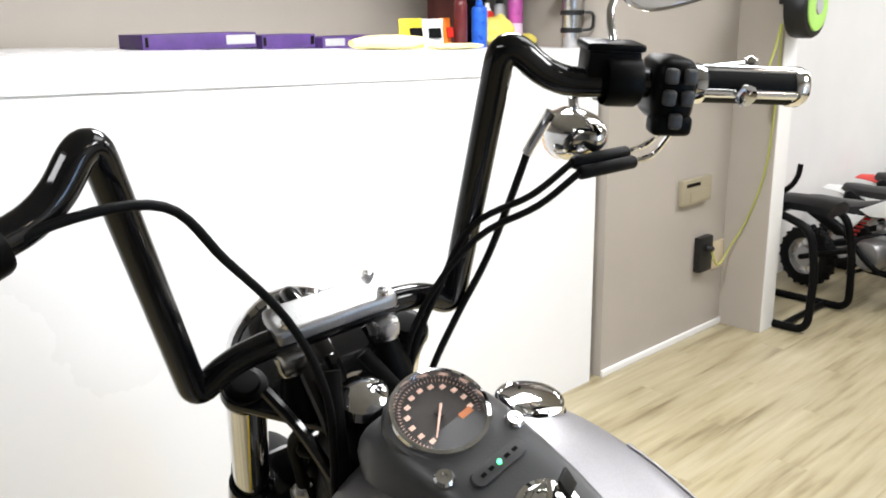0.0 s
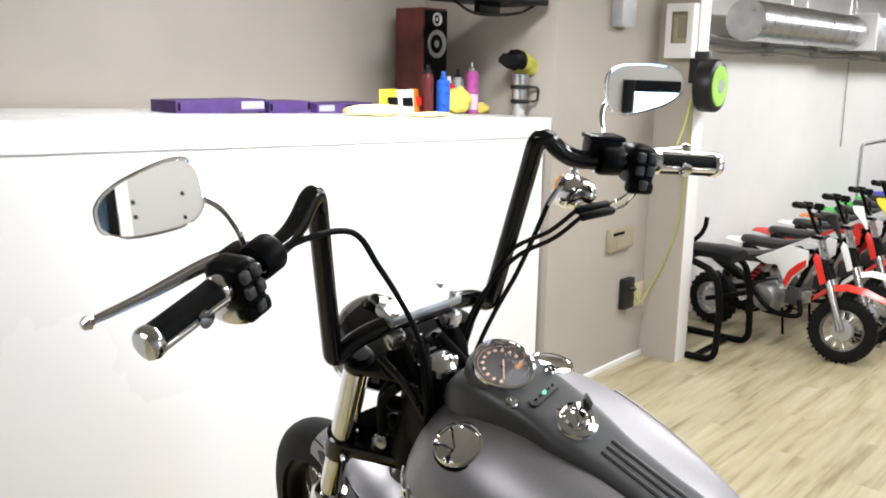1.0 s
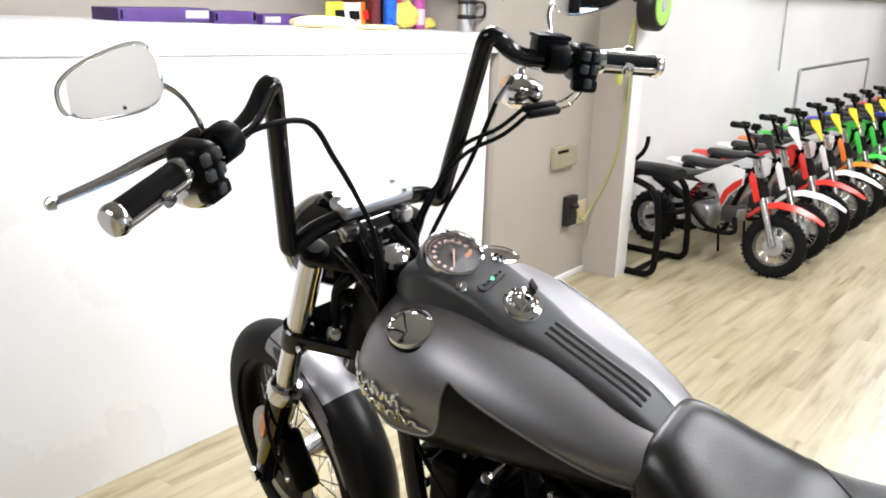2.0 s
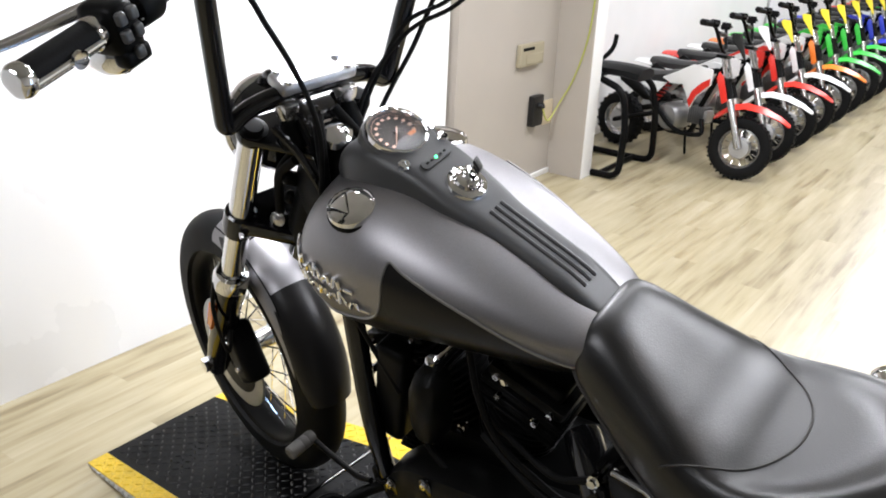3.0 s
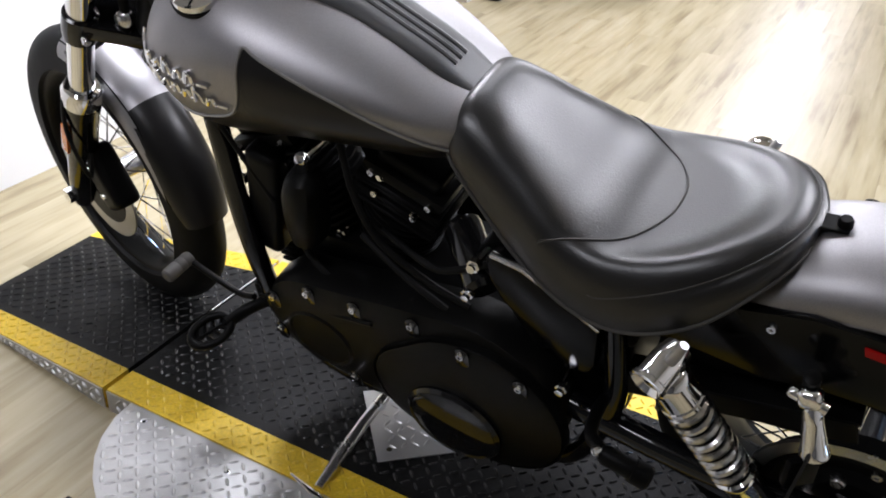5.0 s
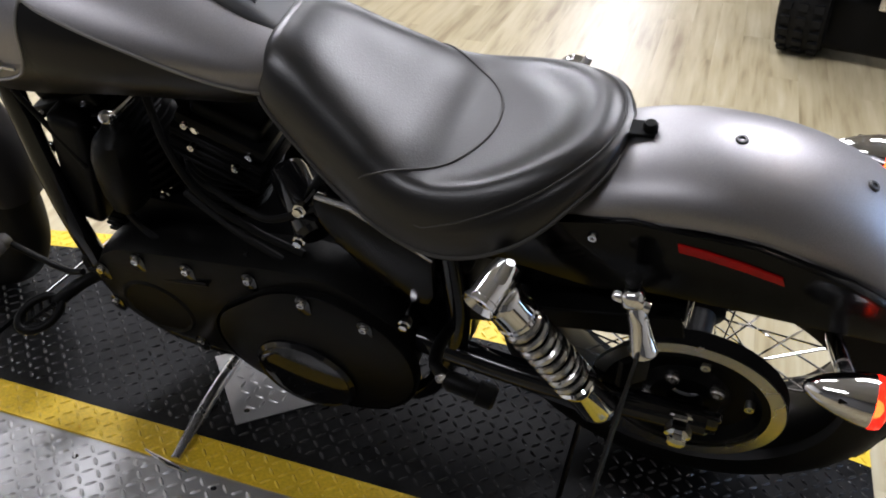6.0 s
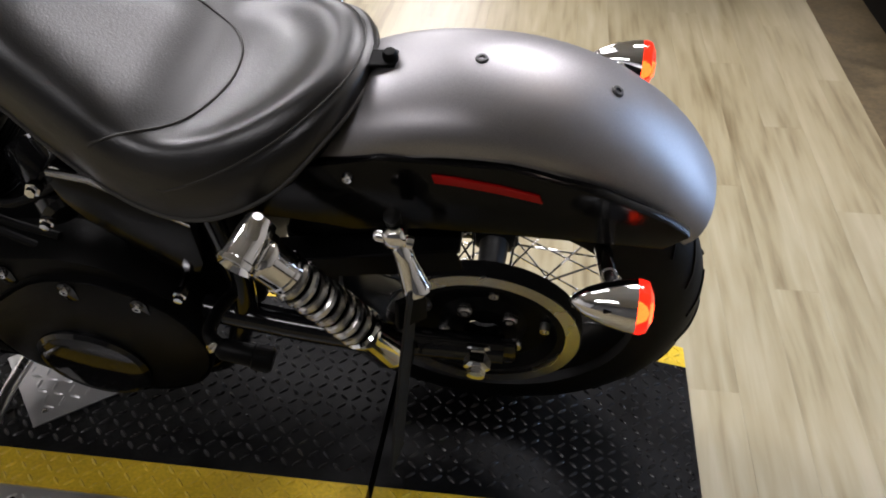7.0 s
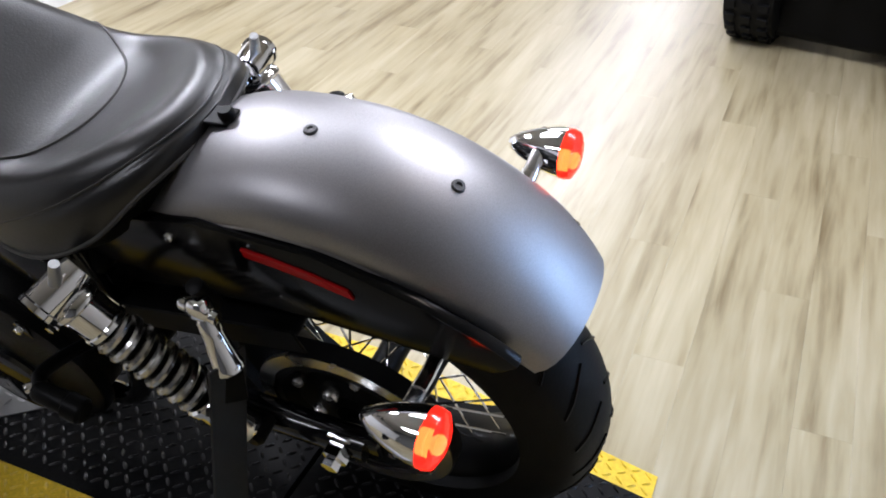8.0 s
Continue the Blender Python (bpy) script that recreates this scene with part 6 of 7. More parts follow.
pouch(2.05, -1.60, 0.08, 0.105, M["orange_plastic"], M["red"], "small orange foil snack pouch", 15)

tumbler = thing("tumbler", on_ledge(1.80, -2.035), "stainless steel tumbler in a black holder with a handle", "tumbler")
part("cup", lathe([(0, 0), (0.030, 0), (0.032, 0.01), (0.040, 0.175), (0.041, 0.185), (0.036, 0.184), (0.030, 0.02), (0, 0.018)], 32), M["satin_metal"], tumbler)
for z in (0.055, 0.12):
    part("holder_band", ring([(0.036 + z * 0.03, z), (0.041 + z * 0.03, z), (0.041 + z * 0.03, z + 0.018), (0.036 + z * 0.03, z + 0.018)], 32), M["blk_plastic"], tumbler)
part("handle", tube(rounded_path([(-0.032, -0.024, 0.064), (-0.064, -0.048, 0.066), (-0.067, -0.050, 0.13), (-0.034, -0.026, 0.129)], 0.02), 0.006, 10), M["blk_plastic"], tumbler)
glove = thing("work_glove", pose(1.80, -2.035, counter_top(-2.035) + 0.170), "yellow and dark work glove draped over the tumbler", "glove")
rings = []
for i in range(12):
    u = i / 11
    rings.append([(0.055 * math.cos(a) * (1 - 0.4 * u), 0.095 - 0.17 * (1 - u) + 0.03 * math.cos(a), 0.044 * (1 + math.sin(a)) * (0.6 + 0.5 * math.sin(math.pi * u)) + 0.05 * u + 0.012 * noise.noise((math.cos(a) * 3, math.sin(a) * 3, u * 6))) for a in [2 * math.pi * k / 18 for k in range(18)]])
part("palm", loft(rings[:8]), M["glove"], glove)
part("cuff", loft(rings[7:]), M["satin_black"], glove)

speaker = thing("loudspeaker", on_ledge(2.20, -1.86, 2), "dark red-brown wooden loudspeaker with black front", "loudspeaker")
part("cabinet", box((0.05, 0.0, 0.235), (0.17, 0.17, 0.47), 0.005, 2), M["mahogany"], speaker)
part("front_panel", box((-0.039, 0.0, 0.235), (0.010, 0.155, 0.45), 0.004, 2), M["satin_black"], speaker)
for z, r in ((0.31, 0.055), (0.42, 0.026)):
    part("driver", lathe([(r * 1.15, 0), (r * 1.15, 0.006), (r * 1.02, 0.008), (r * 0.9, 0.002), (r * 0.35, -0.006), (r * 0.3, 0.002), (0, 0.006)], 28, (-0.044, 0.0, z), (-1, 0, 0)), M["galv"], speaker)
bracket = thing("ceiling_bracket", pose(3.0, -3.2, 1.86), "black ceiling-hung bracket with loose cables", "bracket")
bracket.matrix_world = pose(1.75, -1.72, CEIL)
part("arm", box((0.06, 0, -0.25), (0.05, 0.05, 0.50), 0.006), M["satin_black"], bracket)
part("tray", box((0.05, 0.0, -0.515), (0.26, 0.66, 0.03), 0.008), M["satin_black"], bracket)
part("plate", box((0.0, 0.0, -0.555), (0.03, 0.14, 0.06), 0.004), M["satin_black"], bracket)
part("cable", tube(smooth_path([(-0.02, 0.26, -0.53), (-0.04, 0.12, -0.585), (-0.04, -0.15, -0.57), (-0.02, -0.3, -0.53)]), 0.006, 8), M["rubber"], bracket)

# ---------------------------------------------------------------- on the beige wall and the pillar
FACE = WALL_X
thermo = thing("thermostat", pose(FACE, -2.74, 0.645), "khaki plastic wall thermostat with a dark slot", "thermostat")
part("case", box((-0.014, 0, 0), (0.028, 0.235, 0.115), 0.006), M["khaki"], thermo)
part("display", box((-0.0285, 0.04, 0.032), (0.002, 0.11, 0.016), 0.0005, 1), M["satin_black"], thermo)
part("cover", box((-0.029, -0.02, -0.02), (0.003, 0.16, 0.05), 0.001, 1), M["khaki"], thermo)
outlet = thing("outlet_box", pose(FACE, -2.835, 0.335), "black wall outlet box with a green cord plugged in", "outlet")
part("box_body", box((-0.018, 0, 0), (0.036, 0.105, 0.165), 0.006), M["blk_plastic"], outlet)
part("plug", lathe([(0.018, 0), (0.018, 0.02), (0.008, 0.035), (0, 0.035)], 16, (-0.036, 0.0, 0.03), (-1, 0, 0)), M["blk_plastic"], outlet)
plate = thing("blank_plate", pose(FACE, -2.99, 0.30), "almond plastic blank wall plate", "wall plate")
part("plate", box((-0.004, 0, 0), (0.008, 0.10, 0.135), 0.003), M["almond"], plate)
cord = thing("extension_cord", Matrix(), "lime green extension cord hanging from the reel to the outlet", "cord")
part("cable", tube(smooth_path([(FACE - 0.055, -2.835, 0.365), (FACE - 0.065, -2.87, 0.29), (FACE - 0.05, -2.94, 0.275), (FACE - 0.05, -3.01, 0.33), (1.53, -3.035, 0.50), (1.465, -3.035, 0.75), (1.445, -3.03, 1.10), (1.43, -3.0, 1.36)]), 0.0045, 8), M["cord"], cord)
part("cable", tube(smooth_path([(1.42, -2.97, 1.36), (1.42, -2.93, 1.25), (1.43, -2.88, 1.14), (1.43, -2.875, 1.10)]), 0.005, 8), M["cord"], cord)
part("socket", lathe([(0.008, 0), (0.016, 0.02), (0.018, 0.075), (0.014, 0.09), (0, 0.09)], 16, (1.43, -2.873, 1.12), (0, 0, -1)), M["cord"], cord)
reel = thing("cord_reel", pose(1.36, -3.06, 1.43, 0, 0, 3), "black cord reel with a lime green centre disc", "cord reel")
part("drum", lathe([(0, -0.055), (0.10, -0.055), (0.128, -0.045), (0.132, -0.03), (0.132, 0.03), (0.125, 0.042), (0.105, 0.048), (0.10, 0.044)], 36, (0, 0, 0), (-1, 0, 0)), M["blk_plastic"], reel)
part("disc", lathe([(0.103, 0.044), (0.100, 0.052), (0.04, 0.056), (0.035, 0.054), (0, 0.054)], 36, (0, 0, 0), (-1, 0, 0)), M["lime"], reel, "lime green disc")
part("hub", lathe([(0.034, 0.054), (0.032, 0.060), (0, 0.061)], 24, (0, 0, 0), (-1, 0, 0)), M["galv"], reel)
part("mount_arm", box((0.06, 0, 0.09), (0.10, 0.06, 0.16), 0.008), M["blk_plastic"], reel)
ebox = thing("junction_box", pose(1.515, -3.046, 1.70), "cream metal junction box with an open front", "electrical box")
part("back", box((0, 0.003, 0), (0.15, 0.006, 0.27), 0.001, 1), M["almond"], ebox)
for dx, dz, lx, lz in ((-0.072, 0, 0.006, 0.27), (0.072, 0, 0.006, 0.27), (0, 0.132, 0.138, 0.006), (0, -0.132, 0.138, 0.006)):
    part("side", box((dx, 0.035, dz), (lx, 0.06, lz), 0.001, 1), M["white"], ebox)
for dx, dz, lx, lz in ((-0.056, 0, 0.026, 0.258), (0.056, 0, 0.026, 0.258), (0, 0.112, 0.086, 0.034), (0, -0.095, 0.086, 0.068)):
    part("front_lip", box((dx, 0.064, dz), (lx, 0.004, lz), 0.001, 1), M["white"], ebox)
part("breaker", box((0.0, 0.020, 0.02), (0.05, 0.025, 0.10), 0.003, 2), M["khaki"], ebox)
gbox = thing("switch_box", pose(FACE, -2.62, 1.77), "grey metal switch box on the beige wall", "electrical box")
part("case", box((-0.03, 0, 0), (0.06, 0.13, 0.13), 0.004), M["galv"], gbox)
part("conduit", rod((-0.03, 0, 0.06), (-0.03, 0, 0.52), 0.010), M["galv"], gbox)

# ---------------------------------------------------------------- duct and pipes along the white wall
duct = thing("air_duct", Matrix(), "galvanised round and square air duct under the ceiling", "duct")
DX, DZ = 1.56, 1.80
part("round_run", tube([(DX, -3.9 - 1.95 * k / 12, DZ) for k in range(13)], [0.118 + (0.003 if k % 3 == 0 else 0) for k in range(13)], 28), M["duct"], duct)
for k in range(6):
    y0 = -5.9 - 1.15 * k
    part("square_run", box((DX, y0 - 0.56, DZ + 0.005), (0.30, 1.12, 0.23), 0.004, 1), M["duct"], duct)
    part("flange", box((DX, y0, DZ + 0.005), (0.34, 0.03, 0.27), 0.004, 1), M["wht_plastic"] if k == 0 else M["duct"], duct)
for k in range(8):
    y0 = -4.2 - 1.1 * k
    for side in (-0.15, 0.15):
        part("hanger", box((DX + side, y0, (DZ + CEIL) / 2 + 0.05), (0.004, 0.03, CEIL - DZ - 0.1), 0), M["duct"], duct, smooth=0)
pipes = thing("conduit_run", Matrix(), "grey conduits and cables along the top of the white wall", "conduit")
for i, (x, z) in enumerate(((PALE_X - 0.03, 1.66), (PALE_X - 0.04, 1.72), (PALE_X - 0.10, 1.62))):
    part("pipe", tube([(x, -3.2 - 9.5 * k / 20, z + 0.012 * math.sin(k * 1.7 + i)) for k in range(21)], 0.014 if i < 2 else 0.008, 8), M["galv"], pipes)
for k in range(9):
    part("clip", box((PALE_X - 0.035, -4.9 - 0.95 * k, 1.665), (0.07, 0.07, 0.11), 0.006), M["galv"], pipes)
part("cable", tube(smooth_path([(PILLAR_X + 0.03, -3.2, 1.86), (1.55, -3.4, 1.80), (1.7, -3.7, 1.72), (1.78, -4.4, 1.70), (1.80, -5.2, 1.71)]), 0.010, 8), M["galv"], pipes)
part("drop_cable", tube([(PALE_X - 0.012, -6.75, 1.6), (PALE_X - 0.012, -6.78, 0.88)], 0.006, 6), M["galv"], pipes)
part("drop_conduit", tube(rounded_path([(PALE_X - 0.015, -7.4, 0.3), (PALE_X - 0.015, -7.4, 0.87), (PALE_X - 0.015, -10.1, 0.87), (PALE_X - 0.015, -10.1, 0.3)], 0.06), 0.011, 8), M["galv"], pipes)

# ---------------------------------------------------------------- stand by the pillar
rack = thing("wheel_stand", pose(1.29, -3.40, FLOOR), "black tubular wheel stand with a black curved saddle", "stand")
for y in (0.225, -0.235):
    part("leg", tube(rounded_path([(0.40, y, 0.02), (-0.02, y, 0.02), (-0.02, y * 0.9, 0.30), (0.02, y * 0.85, 0.50), (0.22, y * 0.8, 0.56), (0.34, y * 0.8, 0.50)], 0.07), 0.019, 12), M["satin_black"], rack)
part("crossbar", rod((0.10, -0.235, 0.02), (0.10, 0.225, 0.02), 0.016), M["satin_black"], rack)
part("crossbar", rod((0.2, -0.19, 0.555), (0.2, 0.18, 0.555), 0.016), M["satin_black"], rack)
part("saddle", loft([[(x, y * 0.115, 0.56 + h - 0.04 * (x - 0.15) ** 2 * 10) for y, h in ((-1, 0), (-0.9, 0.03), (-0.4, 0.05), (0.4, 0.05), (0.9, 0.03), (1, 0), (0.6, -0.012), (-0.6, -0.012))] for x in [-0.02 + 0.05 * k for k in range(9)]]), M["satin_black"], rack)
part("guide", tube(smooth_path([(0.32, 0.1, 0.55), (0.18, 0.12, 0.66), (0.14, 0.12, 0.72), (0.13, 0.12, 0.78)]), 0.013, 10), M["satin_black"], rack)


# ---------------------------------------------------------------- the row of small dirt bikes
def mini_bike(colour, side, plate, m, label):
    t = thing("dirt_bike", m, label, "dirt bike", "row of small dirt bikes")
    fw, rw = Vector((0.44, 0, 0.178)), Vector((-0.44, 0, 0.165))
    for name, c, R, w in (("front_wheel", fw, 0.178, 0.07), ("rear_wheel", rw, 0.165, 0.085)):
        key = name
        if key not in MINI:
            knob = []
            for i in range(44):
                a = 2 * math.pi * i / 44
                for y in (-0.022, 0.022) if i % 2 else (0.0,):
                    knob.append(box((0, 0, 0), (0.009, 0.026, 0.013), 0, 1, Matrix.Translation((math.cos(a) * (R - 0.003), y, math.sin(a) * R)) @ Matrix.Rotation(-a, 4, "Y")))
            knob_mesh = geo_mesh("tread", merge(*knob), M["rubber"])
            MINI[key] = (geo_mesh("hub", lathe([(0, -0.045), (0.055, -0.04), (0.060, -0.02), (0.060, 0.02), (0.055, 0.04), (0, 0.045)], 20, (0, 0, 0), (0, 1, 0)), M["cast"]),
                         geo_mesh("tyre", ring([(R - 0.064, -w * 0.42), (R - 0.035, -w * 0.54), (R - 0.008, -w * 0.44), (R, 0), (R - 0.008, w * 0.44), (R - 0.035, w * 0.54), (R - 0.064, w * 0.42)], 40, (0, 0, 0), (0, 1, 0)), M["rubber"]),
                         geo_mesh("rim", ring([(R - 0.064, -w * 0.40), (R - 0.075, -w * 0.2), (R - 0.075, w * 0.2), (R - 0.064, w * 0.40), (R - 0.058, 0)], 40, (0, 0, 0), (0, 1, 0)), M["satin_metal"]),
                         geo_mesh("spokes", merge(*[rod((0.04 * math.cos(a), 0.02 * (-1) ** i, 0.04 * math.sin(a)), ((R - 0.071) * math.cos(a + 0.25 * (-1) ** i), 0, (R - 0.071) * math.sin(a + 0.25 * (-1) ** i)), 0.0022, 4) for i, a in enumerate([2 * math.pi * k / 24 for k in range(24)])]), M["satin_metal"]), knob_mesh)
        hub = part(name, MINI[key][0], None, t)
        hub.location = c
        part("tyre", MINI[key][1], None, hub)
        part("rim", MINI[key][2], None, hub)
        tagged(part("tread", MINI[key][4], None, hub), kind="stuff")
        tagged(part("spoking", MINI[key][3], None, hub), kind="stuff")
    top = Vector((0.255, 0, 0.655))
    d = (fw - top).normalized()
    turn = Matrix.Translation(top) @ Matrix.Rotation(radians(24), 4, -d) @ Matrix.Translation(-top)

    def shared(name, make, mat):
        if (name, mat.name) not in MINI:
            MINI[name, mat.name] = geo_mesh(name, make(), mat)
        return MINI[name, mat.name]
    for s in (1, -1):
        f = part("fork_leg", shared("fork_leg" + str(s), lambda: rod(top + Vector((0, s * 0.062, 0)), top + d * 0.28 + Vector((0, s * 0.062, 0)), 0.013), M["chrome"]), None, t)
        part("slider", shared("slider" + str(s), lambda: lathe([(0.017, 0.22), (0.021, 0.24), (0.021, 0.44), (0.024, 0.47), (0.024, 0.51), (0, 0.52)], 16, top + Vector((0, s * 0.062, 0)), d), M["satin_metal"]), None, f)
        part("boot", shared("boot" + str(s), lambda: lathe([(0.02 + 0.004 * (i % 2), 0.12 + 0.012 * i) for i in range(10)], 14, top + Vector((0, s * 0.062, 0)), d), M["rubber"]), None, f)
    part("clamp", shared("clamp", lambda: box(top + Vector((-0.01, 0, 0.01)), (0.06, 0.16, 0.02), 0.006), M["satin_black"]), None, t)
    part("clamp", shared("lower_clamp", lambda: box(top + d * 0.12, (0.06, 0.16, 0.02), 0.006), M["satin_black"]), None, t)
    hb = part("handlebar", shared("handlebar", lambda: tube(rounded_path([(0.15, -0.29, 0.83), (0.19, -0.16, 0.83), (0.24, -0.06, 0.69), (0.24, 0.06, 0.69), (0.19, 0.16, 0.83), (0.15, 0.29, 0.83)], 0.05), 0.010, 8), M["satin_black"]), None, t)
    for s in (1, -1):
        part("grip", shared("grip" + str(s), lambda: tube([(0.175, s * 0.20, 0.83), (0.15, s * 0.30, 0.83)], 0.018, 10), M["rubber"]), None, hb)
    for s in (1, -1):
        part("lever", shared("lever" + str(s), lambda: merge(tube([(0.215, s * 0.155, 0.838), (0.205, s * 0.26, 0.835)], 0.006, 6), box((0.19, s * 0.165, 0.835), (0.05, 0.035, 0.04), 0.008, 2)), M["satin_black"]), None, hb)
    part("bar_pad", shared("bar_pad", lambda: tube([(0.205, -0.10, 0.785), (0.205, 0.10, 0.785)], 0.014, 10), M["blk_plastic"]), None, hb)
    part("front_fender", shared("front_fender", lambda: shell([[Vector((x, y, z - abs(y) * 0.5)) for y in (-w, -w * 0.6, 0, w * 0.6, w)] for x, z, w in ((0.68, 0.355, 0.03), (0.62, 0.392, 0.048), (0.53, 0.424, 0.058), (0.43, 0.434, 0.062), (0.34, 0.410, 0.06), (0.27, 0.345, 0.052))], -0.004), colour), None, t)
    part("number_plate", shared("number_plate", lambda: shell([[Vector((0.350 - 0.35 * (z - 0.70) - 8 * y * y, y, z)) for y in (-w, -w * 0.5, 0, w * 0.5, w)] for z, w in ((0.67, 0.030), (0.71, 0.048), (0.76, 0.075), (0.79, 0.078), (0.80, 0.065))], 0.004), plate), None, t)
    for s in (1, -1):
        part("tank_shroud", shared("tank_shroud" + str(s), lambda: extrude([(0.25, 0.60), (0.12, 0.61), (0.02, 0.555), (-0.09, 0.50), (-0.02, 0.475), (0.06, 0.485), (0.10, 0.42), (0.13, 0.355), (0.165, 0.43), (0.25, 0.51)], 0.014, basis((0, s * 0.085 + (0.014 if s > 0 else 0), 0), (1, 0, 0), (0, 0, 1)), 0.006), side), None, t)
        part("side_graphic", shared("side_graphic" + str(s), lambda: extrude([(0.245, 0.512), (0.165, 0.436), (0.13, 0.362), (0.112, 0.40), (0.135, 0.46), (0.19, 0.515), (0.245, 0.55)], 0.003, basis((0, s * 0.0995 + (0.003 if s > 0 else 0), 0), (1, 0, 0), (0, 0, 1)), 0.001), colour), None, t)
        part("side_panel", shared("side_panel" + str(s), lambda: extrude([(-0.06, 0.47), (-0.22, 0.46), (-0.36, 0.46), (-0.30, 0.40), (-0.14, 0.38)], 0.010, basis((0, s * 0.075 + (0.010 if s > 0 else 0), 0), (1, 0, 0), (0, 0, 1)), 0.004), side), None, t)
        part("fork_guard", shared("fork_guard" + str(s), lambda: extrude([(0.0, 0.02), (0.035, 0.03), (0.035, 0.17), (0.018, 0.20), (-0.004, 0.17)], 0.006, basis((0.31, s * 0.085, 0.39), (0.92, 0, 0.35), (-0.35, 0, 0.92)), 0.002), colour), None, t)
    part("seat", shared("seat", lambda: loft([[(x, y * w, z + h) for y, h in ((-1, -0.05), (-0.95, -0.01), (-0.6, 0.008), (0, 0.012), (0.6, 0.008), (0.95, -0.01), (1, -0.05))] for x, z, w in ((0.12, 0.585, 0.055), (0.0, 0.545, 0.07), (-0.15, 0.51, 0.08), (-0.30, 0.50, 0.075), (-0.42, 0.50, 0.06), (-0.46, 0.495, 0.04))]), M["blk_plastic"]), None, t)
    part("rear_fender", shared("rear_fender", lambda: shell([[Vector((x, y, z - abs(y) * 0.35)) for y in (-w, -w * 0.5, 0, w * 0.5, w)] for x, z, w in ((-0.28, 0.465, 0.075), (-0.40, 0.478, 0.075), (-0.50, 0.482, 0.066), (-0.585, 0.472, 0.048))], 0.005), colour), None, t)
    part("frame", shared("frame", lambda: merge(tube(rounded_path([(0.25, 0, 0.60), (0.14, 0, 0.36), (0.10, 0, 0.18), (-0.10, 0, 0.17), (-0.20, 0, 0.34), (-0.10, 0, 0.52), (0.22, 0, 0.58)], 0.06), 0.016, 10), *[tube([(-0.12, s * 0.05, 0.44), (-0.40, s * 0.06, 0.46)], 0.011, 8) for s in (1, -1)], *[tube([(-0.14, s * 0.065, 0.27), (-0.44, s * 0.065, 0.165)], 0.015, 8) for s in (1, -1)]), M["satin_black"]), None, t)
    part("engine", shared("engine", lambda: merge(lathe([(0, -0.09), (0.07, -0.085), (0.085, -0.06), (0.085, 0.06), (0.07, 0.085), (0, 0.09)], 24, (-0.03, 0, 0.27), (0, 1, 0)), box((0.15, 0, 0.31), (0.13, 0.07, 0.07), 0.01)), M["cast"]), None, t)
    part("engine_cover", shared("engine_cover", lambda: merge(lathe([(0.058, 0.088), (0.055, 0.100), (0.03, 0.106), (0, 0.107)], 20, (-0.05, 0, 0.25), (0, 1, 0)), lathe([(0.036, 0.088), (0.034, 0.098), (0, 0.100)], 16, (0.035, 0, 0.285), (0, 1, 0))), M["engine_dark"]), None, t)
    part("carburettor", shared("carburettor", lambda: merge(lathe([(0.018, -0.03), (0.022, 0.0), (0.022, 0.03), (0.03, 0.035), (0.03, 0.06), (0, 0.062)], 16, (0.02, 0.02, 0.40), (-1, 0, 0.1)), box((0.02, 0.02, 0.375), (0.03, 0.03, 0.05), 0.006)), M["cast"]), None, t)
    part("footpeg_bar", shared("footpeg_bar", lambda: merge(rod((-0.06, -0.17, 0.185), (-0.06, 0.17, 0.185), 0.010), rod((-0.02, 0.10, 0.20), (0.10, 0.12, 0.19), 0.006)), M["satin_black"]), None, t)
    part("chain_guard", shared("chain_guard", lambda: box((-0.26, 0.075, 0.27), (0.30, 0.012, 0.035), 0.005, 2, pose(0, 0, 0, 0, -18, 0)), M["blk_plastic"]), None, t)
    for i in range(7):
        fin = part("cooling_fin", shared("cooling_fin", lambda: box((0.10, 0, 0.31), (0.007, 0.10, 0.10), 0.002, 1), M["engine_dark"]), None, t)
        fin.location = (0.015 * i, 0, 0)
    part("rear_shock", shared("rear_shock", lambda: tube([Vector((-0.10, 0, 0.46)) + Vector((-0.10, 0, -0.14)) * (k / 60) + Vector((0.022 * math.cos(k * 0.62), 0.022 * math.sin(k * 0.62), 0)) for k in range(61)], 0.006, 6), M["red"]), None, t)
    part("exhaust", shared("exhaust", lambda: merge(tube(smooth_path([(0.2, -0.06, 0.30), (0.22, -0.09, 0.22), (0.05, -0.11, 0.22), (-0.15, -0.10, 0.36)]), 0.014, 10), lathe([(0.014, 0), (0.032, 0.03), (0.032, 0.24), (0.016, 0.26), (0, 0.26)], 16, (-0.15, -0.10, 0.36), (-0.9, 0, 0.4))), M["satin_black"]), None, t)
    part("kick_stand", shared("kick_stand", lambda: rod((0.0, 0.08, 0.19), (-0.04, 0.17, 0.004), 0.008), M["satin_black"]), None, t)
    for ob in t.children:
        if ob.name.split(".")[0] in ("front_wheel", "fork_leg", "clamp", "handlebar", "front_fender", "number_plate", "fork_guard"):
            ob.matrix_basis = turn @ Matrix.Translation(ob.location)
    return t


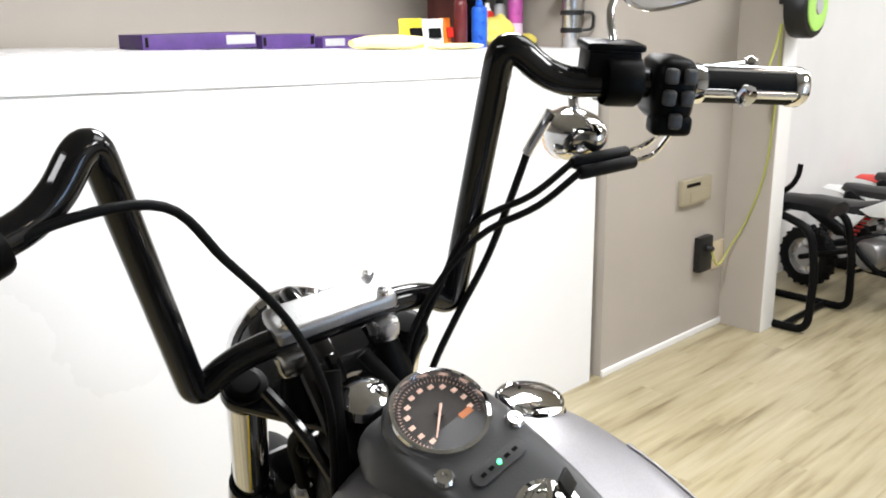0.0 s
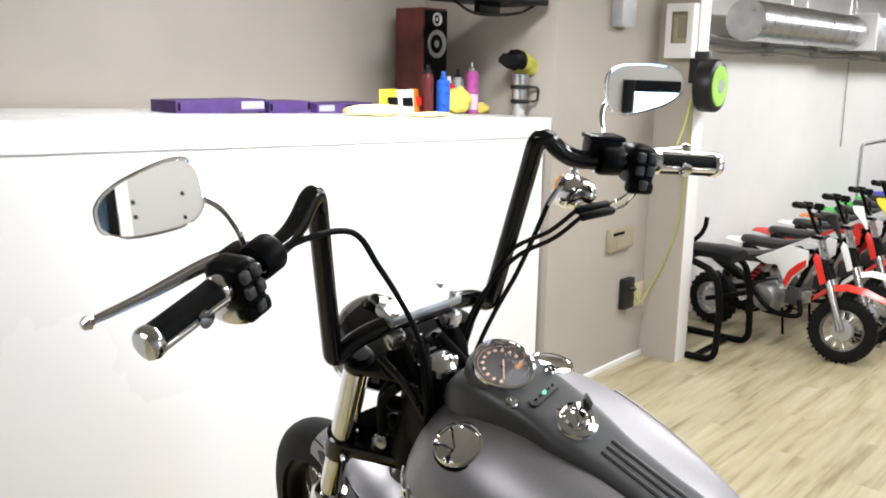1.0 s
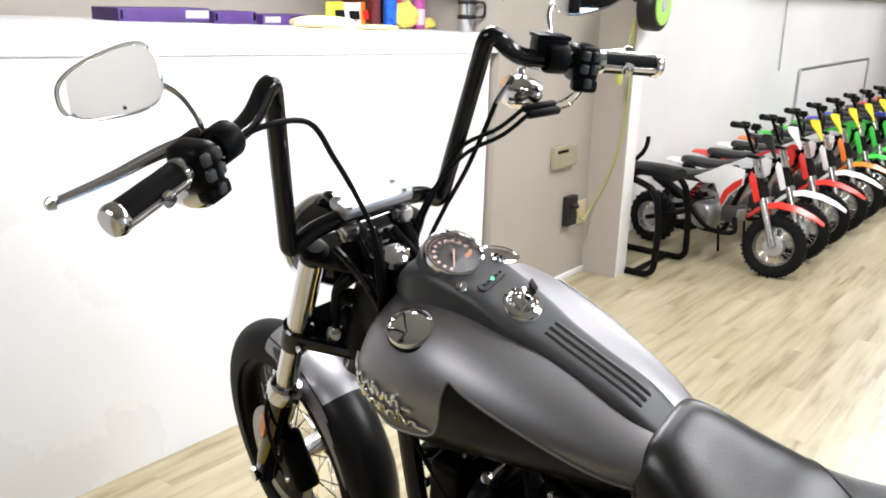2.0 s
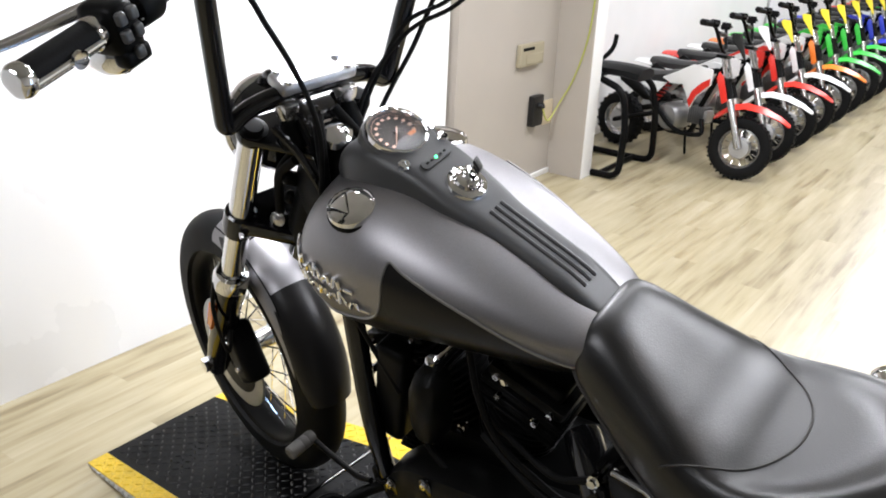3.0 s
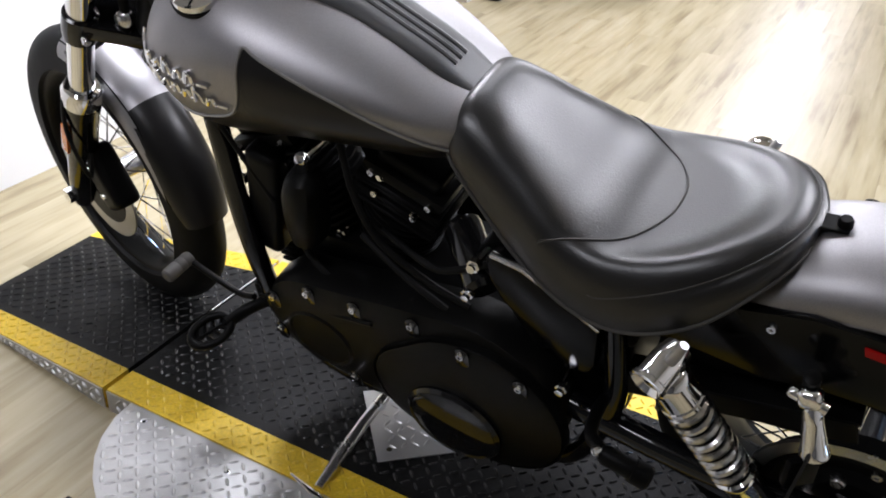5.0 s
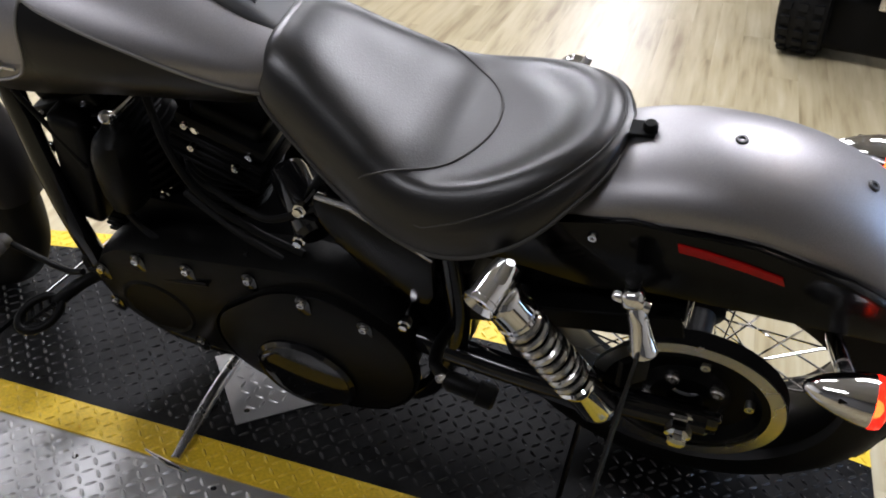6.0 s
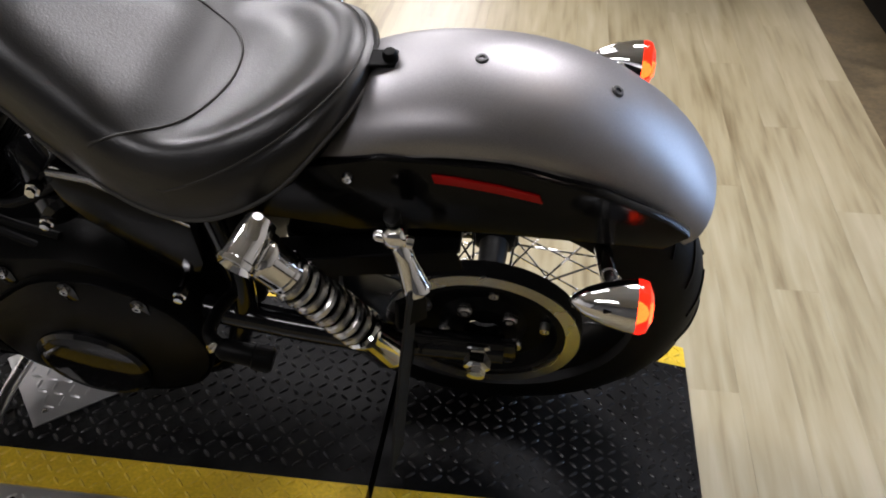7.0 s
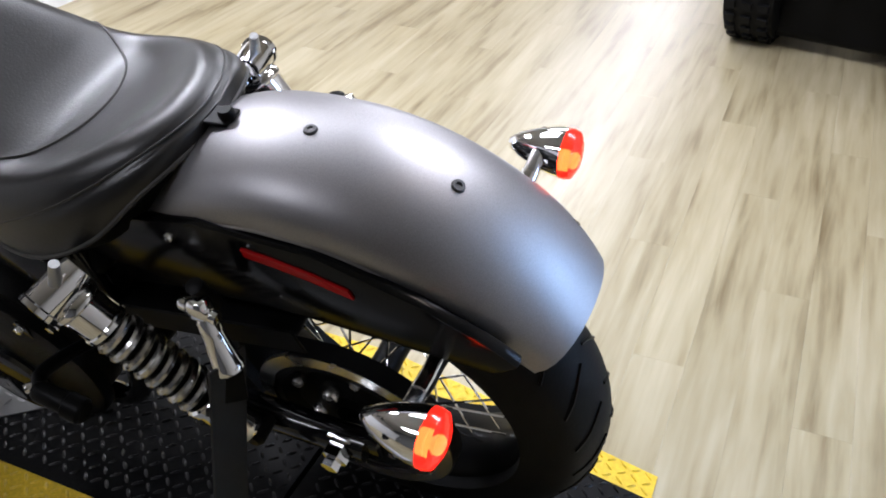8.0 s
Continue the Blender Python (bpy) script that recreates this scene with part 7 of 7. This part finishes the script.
MINI = {}
ROW = [("red", "wht_plastic", "blk_plastic", "red and white"), ("wht_plastic", "wht_plastic", "wht_plastic", "white"), ("red", "red", "yellow", "red with a yellow plate"), ("wht_plastic", "wht_plastic", "yellow", "white with a yellow plate"), ("orange_plastic", "wht_plastic", "yellow", "orange with a yellow plate"), ("green_plastic", "green_plastic", "yellow", "green with a yellow plate"), ("green_plastic", "green_plastic", "yellow", "green with a yellow plate"), ("green_plastic", "blk_plastic", "yellow", "green and black with a yellow plate"), ("blue_plastic", "blue_plastic", "yellow", "blue with a yellow plate"), ("blue_plastic", "wht_plastic", "yellow", "blue and white with a yellow plate"), ("blk_plastic", "blk_plastic", "yellow", "black with a yellow plate"), ("blk_plastic", "green_plastic", "yellow", "black and green with a yellow plate"), ("red", "red", "yellow", "red with a yellow plate"), ("red", "wht_plastic", "yellow", "red and white with a yellow plate"), ("orange_plastic", "orange_plastic", "yellow", "orange with a yellow plate"), ("blue_plastic", "blue_plastic", "yellow", "blue with a yellow plate")]
for i, (a, b, c, words) in enumerate(ROW):
    y = -3.81 - 0.455 * i
    mini_bike(M[a], M[b], M[c], pose(1.21 - 0.004 * i, y - 0.02, FLOOR, 0, 0, 165), words + " small dirt bike")

# ---------------------------------------------------------------- quad bike by the far wall
quad = thing("quad_bike", pose(-1.472, -3.137, FLOOR, 0, 0, -10), "black quad bike with knobbly tyres standing in shadow", "quad bike")
for x in (-0.29, 0.29):
    for y in (-0.62, 0.52):
        kn = []
        for i in range(26):
            a = 2 * math.pi * i / 26
            for yy in (-0.06, 0.0, 0.06):
                kn.append(box((0, 0, 0), (0.022, 0.036, 0.03), 0, 1, Matrix.Translation((x, y, 0.24)) @ Matrix.Rotation(math.pi / 2, 4, "Z") @ Matrix.Translation((math.cos(a) * 0.238, yy, math.sin(a) * 0.238)) @ Matrix.Rotation(-a, 4, "Y")))
        w = part("wheel", lathe([(0, -0.05), (0.10, -0.05), (0.11, -0.09), (0.11, 0.09), (0.10, 0.05), (0, 0.05)], 28, (x, y, 0.24), (1, 0, 0)), M["satin_black"], quad)
        part("tyre", merge(ring([(0.11, -0.085), (0.18, -0.10), (0.225, -0.09), (0.238, -0.04), (0.238, 0.04), (0.225, 0.09), (0.18, 0.10), (0.11, 0.085)], 40, (x, y, 0.24), (1, 0, 0)), *kn), M["rubber"], w)
part("chassis", merge(box((0, -0.05, 0.30), (0.30, 1.2, 0.14), 0.03, 3), box((0, 0.55, 0.34), (0.22, 0.24, 0.10), 0.02)), M["satin_black"], quad)
part("axle_housing", box((-0.02, 0.56, 0.17), (0.56, 0.16, 0.24), 0.04, 3), M["satin_black"], quad)
part("rear_rack", merge(*[rod((-0.3 + 0.12 * k, 0.36, 0.66), (-0.3 + 0.12 * k, 0.76, 0.66), 0.012) for k in range(6)], rod((-0.34, 0.76, 0.66), (0.34, 0.76, 0.66), 0.014), rod((-0.34, 0.36, 0.66), (0.34, 0.36, 0.66), 0.014), rod((-0.25, 0.5, 0.66), (-0.15, 0.45, 0.36), 0.012), rod((0.25, 0.5, 0.66), (0.15, 0.45, 0.36), 0.012)), M["satin_black"], quad)
for s in (1, -1):
    part("fender", shell([[Vector((s * 0.29 + u, y, z - abs(u) * 0.25)) for u in (-0.16, -0.08, 0, 0.08, 0.16)] for y, z in ((0.86, 0.46), (0.72, 0.55), (0.5, 0.57), (0.3, 0.53), (0.16, 0.42))], -0.006), M["blk_plastic"], quad)
    part("fender", shell([[Vector((s * 0.29 + u, y, z - abs(u) * 0.25)) for u in (-0.16, -0.08, 0, 0.08, 0.16)] for y, z in ((-0.26, 0.42), (-0.42, 0.54), (-0.62, 0.57), (-0.82, 0.54), (-0.96, 0.44))], -0.006), M["blk_plastic"], quad)
part("seat", box((0, 0.12, 0.60), (0.24, 0.62, 0.12), 0.05, 3), M["leather"], quad)
part("handlebar", tube(rounded_path([(-0.36, -0.22, 0.86), (-0.14, -0.30, 0.88), (-0.05, -0.34, 0.80), (0.05, -0.34, 0.80), (0.14, -0.30, 0.88), (0.36, -0.22, 0.86)], 0.05), 0.012, 8), M["satin_black"], quad)
part("tow_hitch", merge(box((0, 0.72, 0.30), (0.06, 0.10, 0.05), 0.008), lathe([(0.012, 0), (0.012, 0.03), (0.02, 0.045), (0, 0.06)], 16, (0, 0.75, 0.32), (0, 0, 1))), M["satin_metal"], quad)
for x in (-0.2, -0.05, 0.1, 0.22):
    part("bolt", bolt((x, 0.672, 0.33), (0, 1, 0), 0.012), M["chrome"], quad)


# ---------------------------------------------------------------- floor boards
BOARD = geo_mesh("board", board_geo(BW - 0.0003, BL - 0.0003), M["floor"], 0)
rest_v, rest_f = [], []
near = 0
bx = X0
row = 0
while bx < X1:
    off = (row * 0.437) % BL
    by = Y0 - off
    while by < Y1 - 0.01:
        lo, hi = max(by, Y0), min(by + BL, Y1)
        cx, cy = bx + BW / 2, (lo + hi) / 2
        if -2.0 < cx < 1.7 and -5.2 < cy < 1.6 and near < 300 and hi - lo > BL - 0.001:
            b = part("plank", BOARD, M["floor"], floor)
            b.location = (cx, cy, FLOOR - 0.0025)
            near += 1
        else:
            v, f = box((cx, cy, FLOOR - 0.0025), (BW - 0.0003, hi - lo - 0.0003, 0.005), 0)
            o = len(rest_v)
            rest_v += v
            rest_f += [tuple(i + o for i in q) for q in f]
        by += BL
    bx += BW
    row += 1
tagged(part("planks", (rest_v, rest_f), M["floor"], floor, smooth=0), kind="stuff")
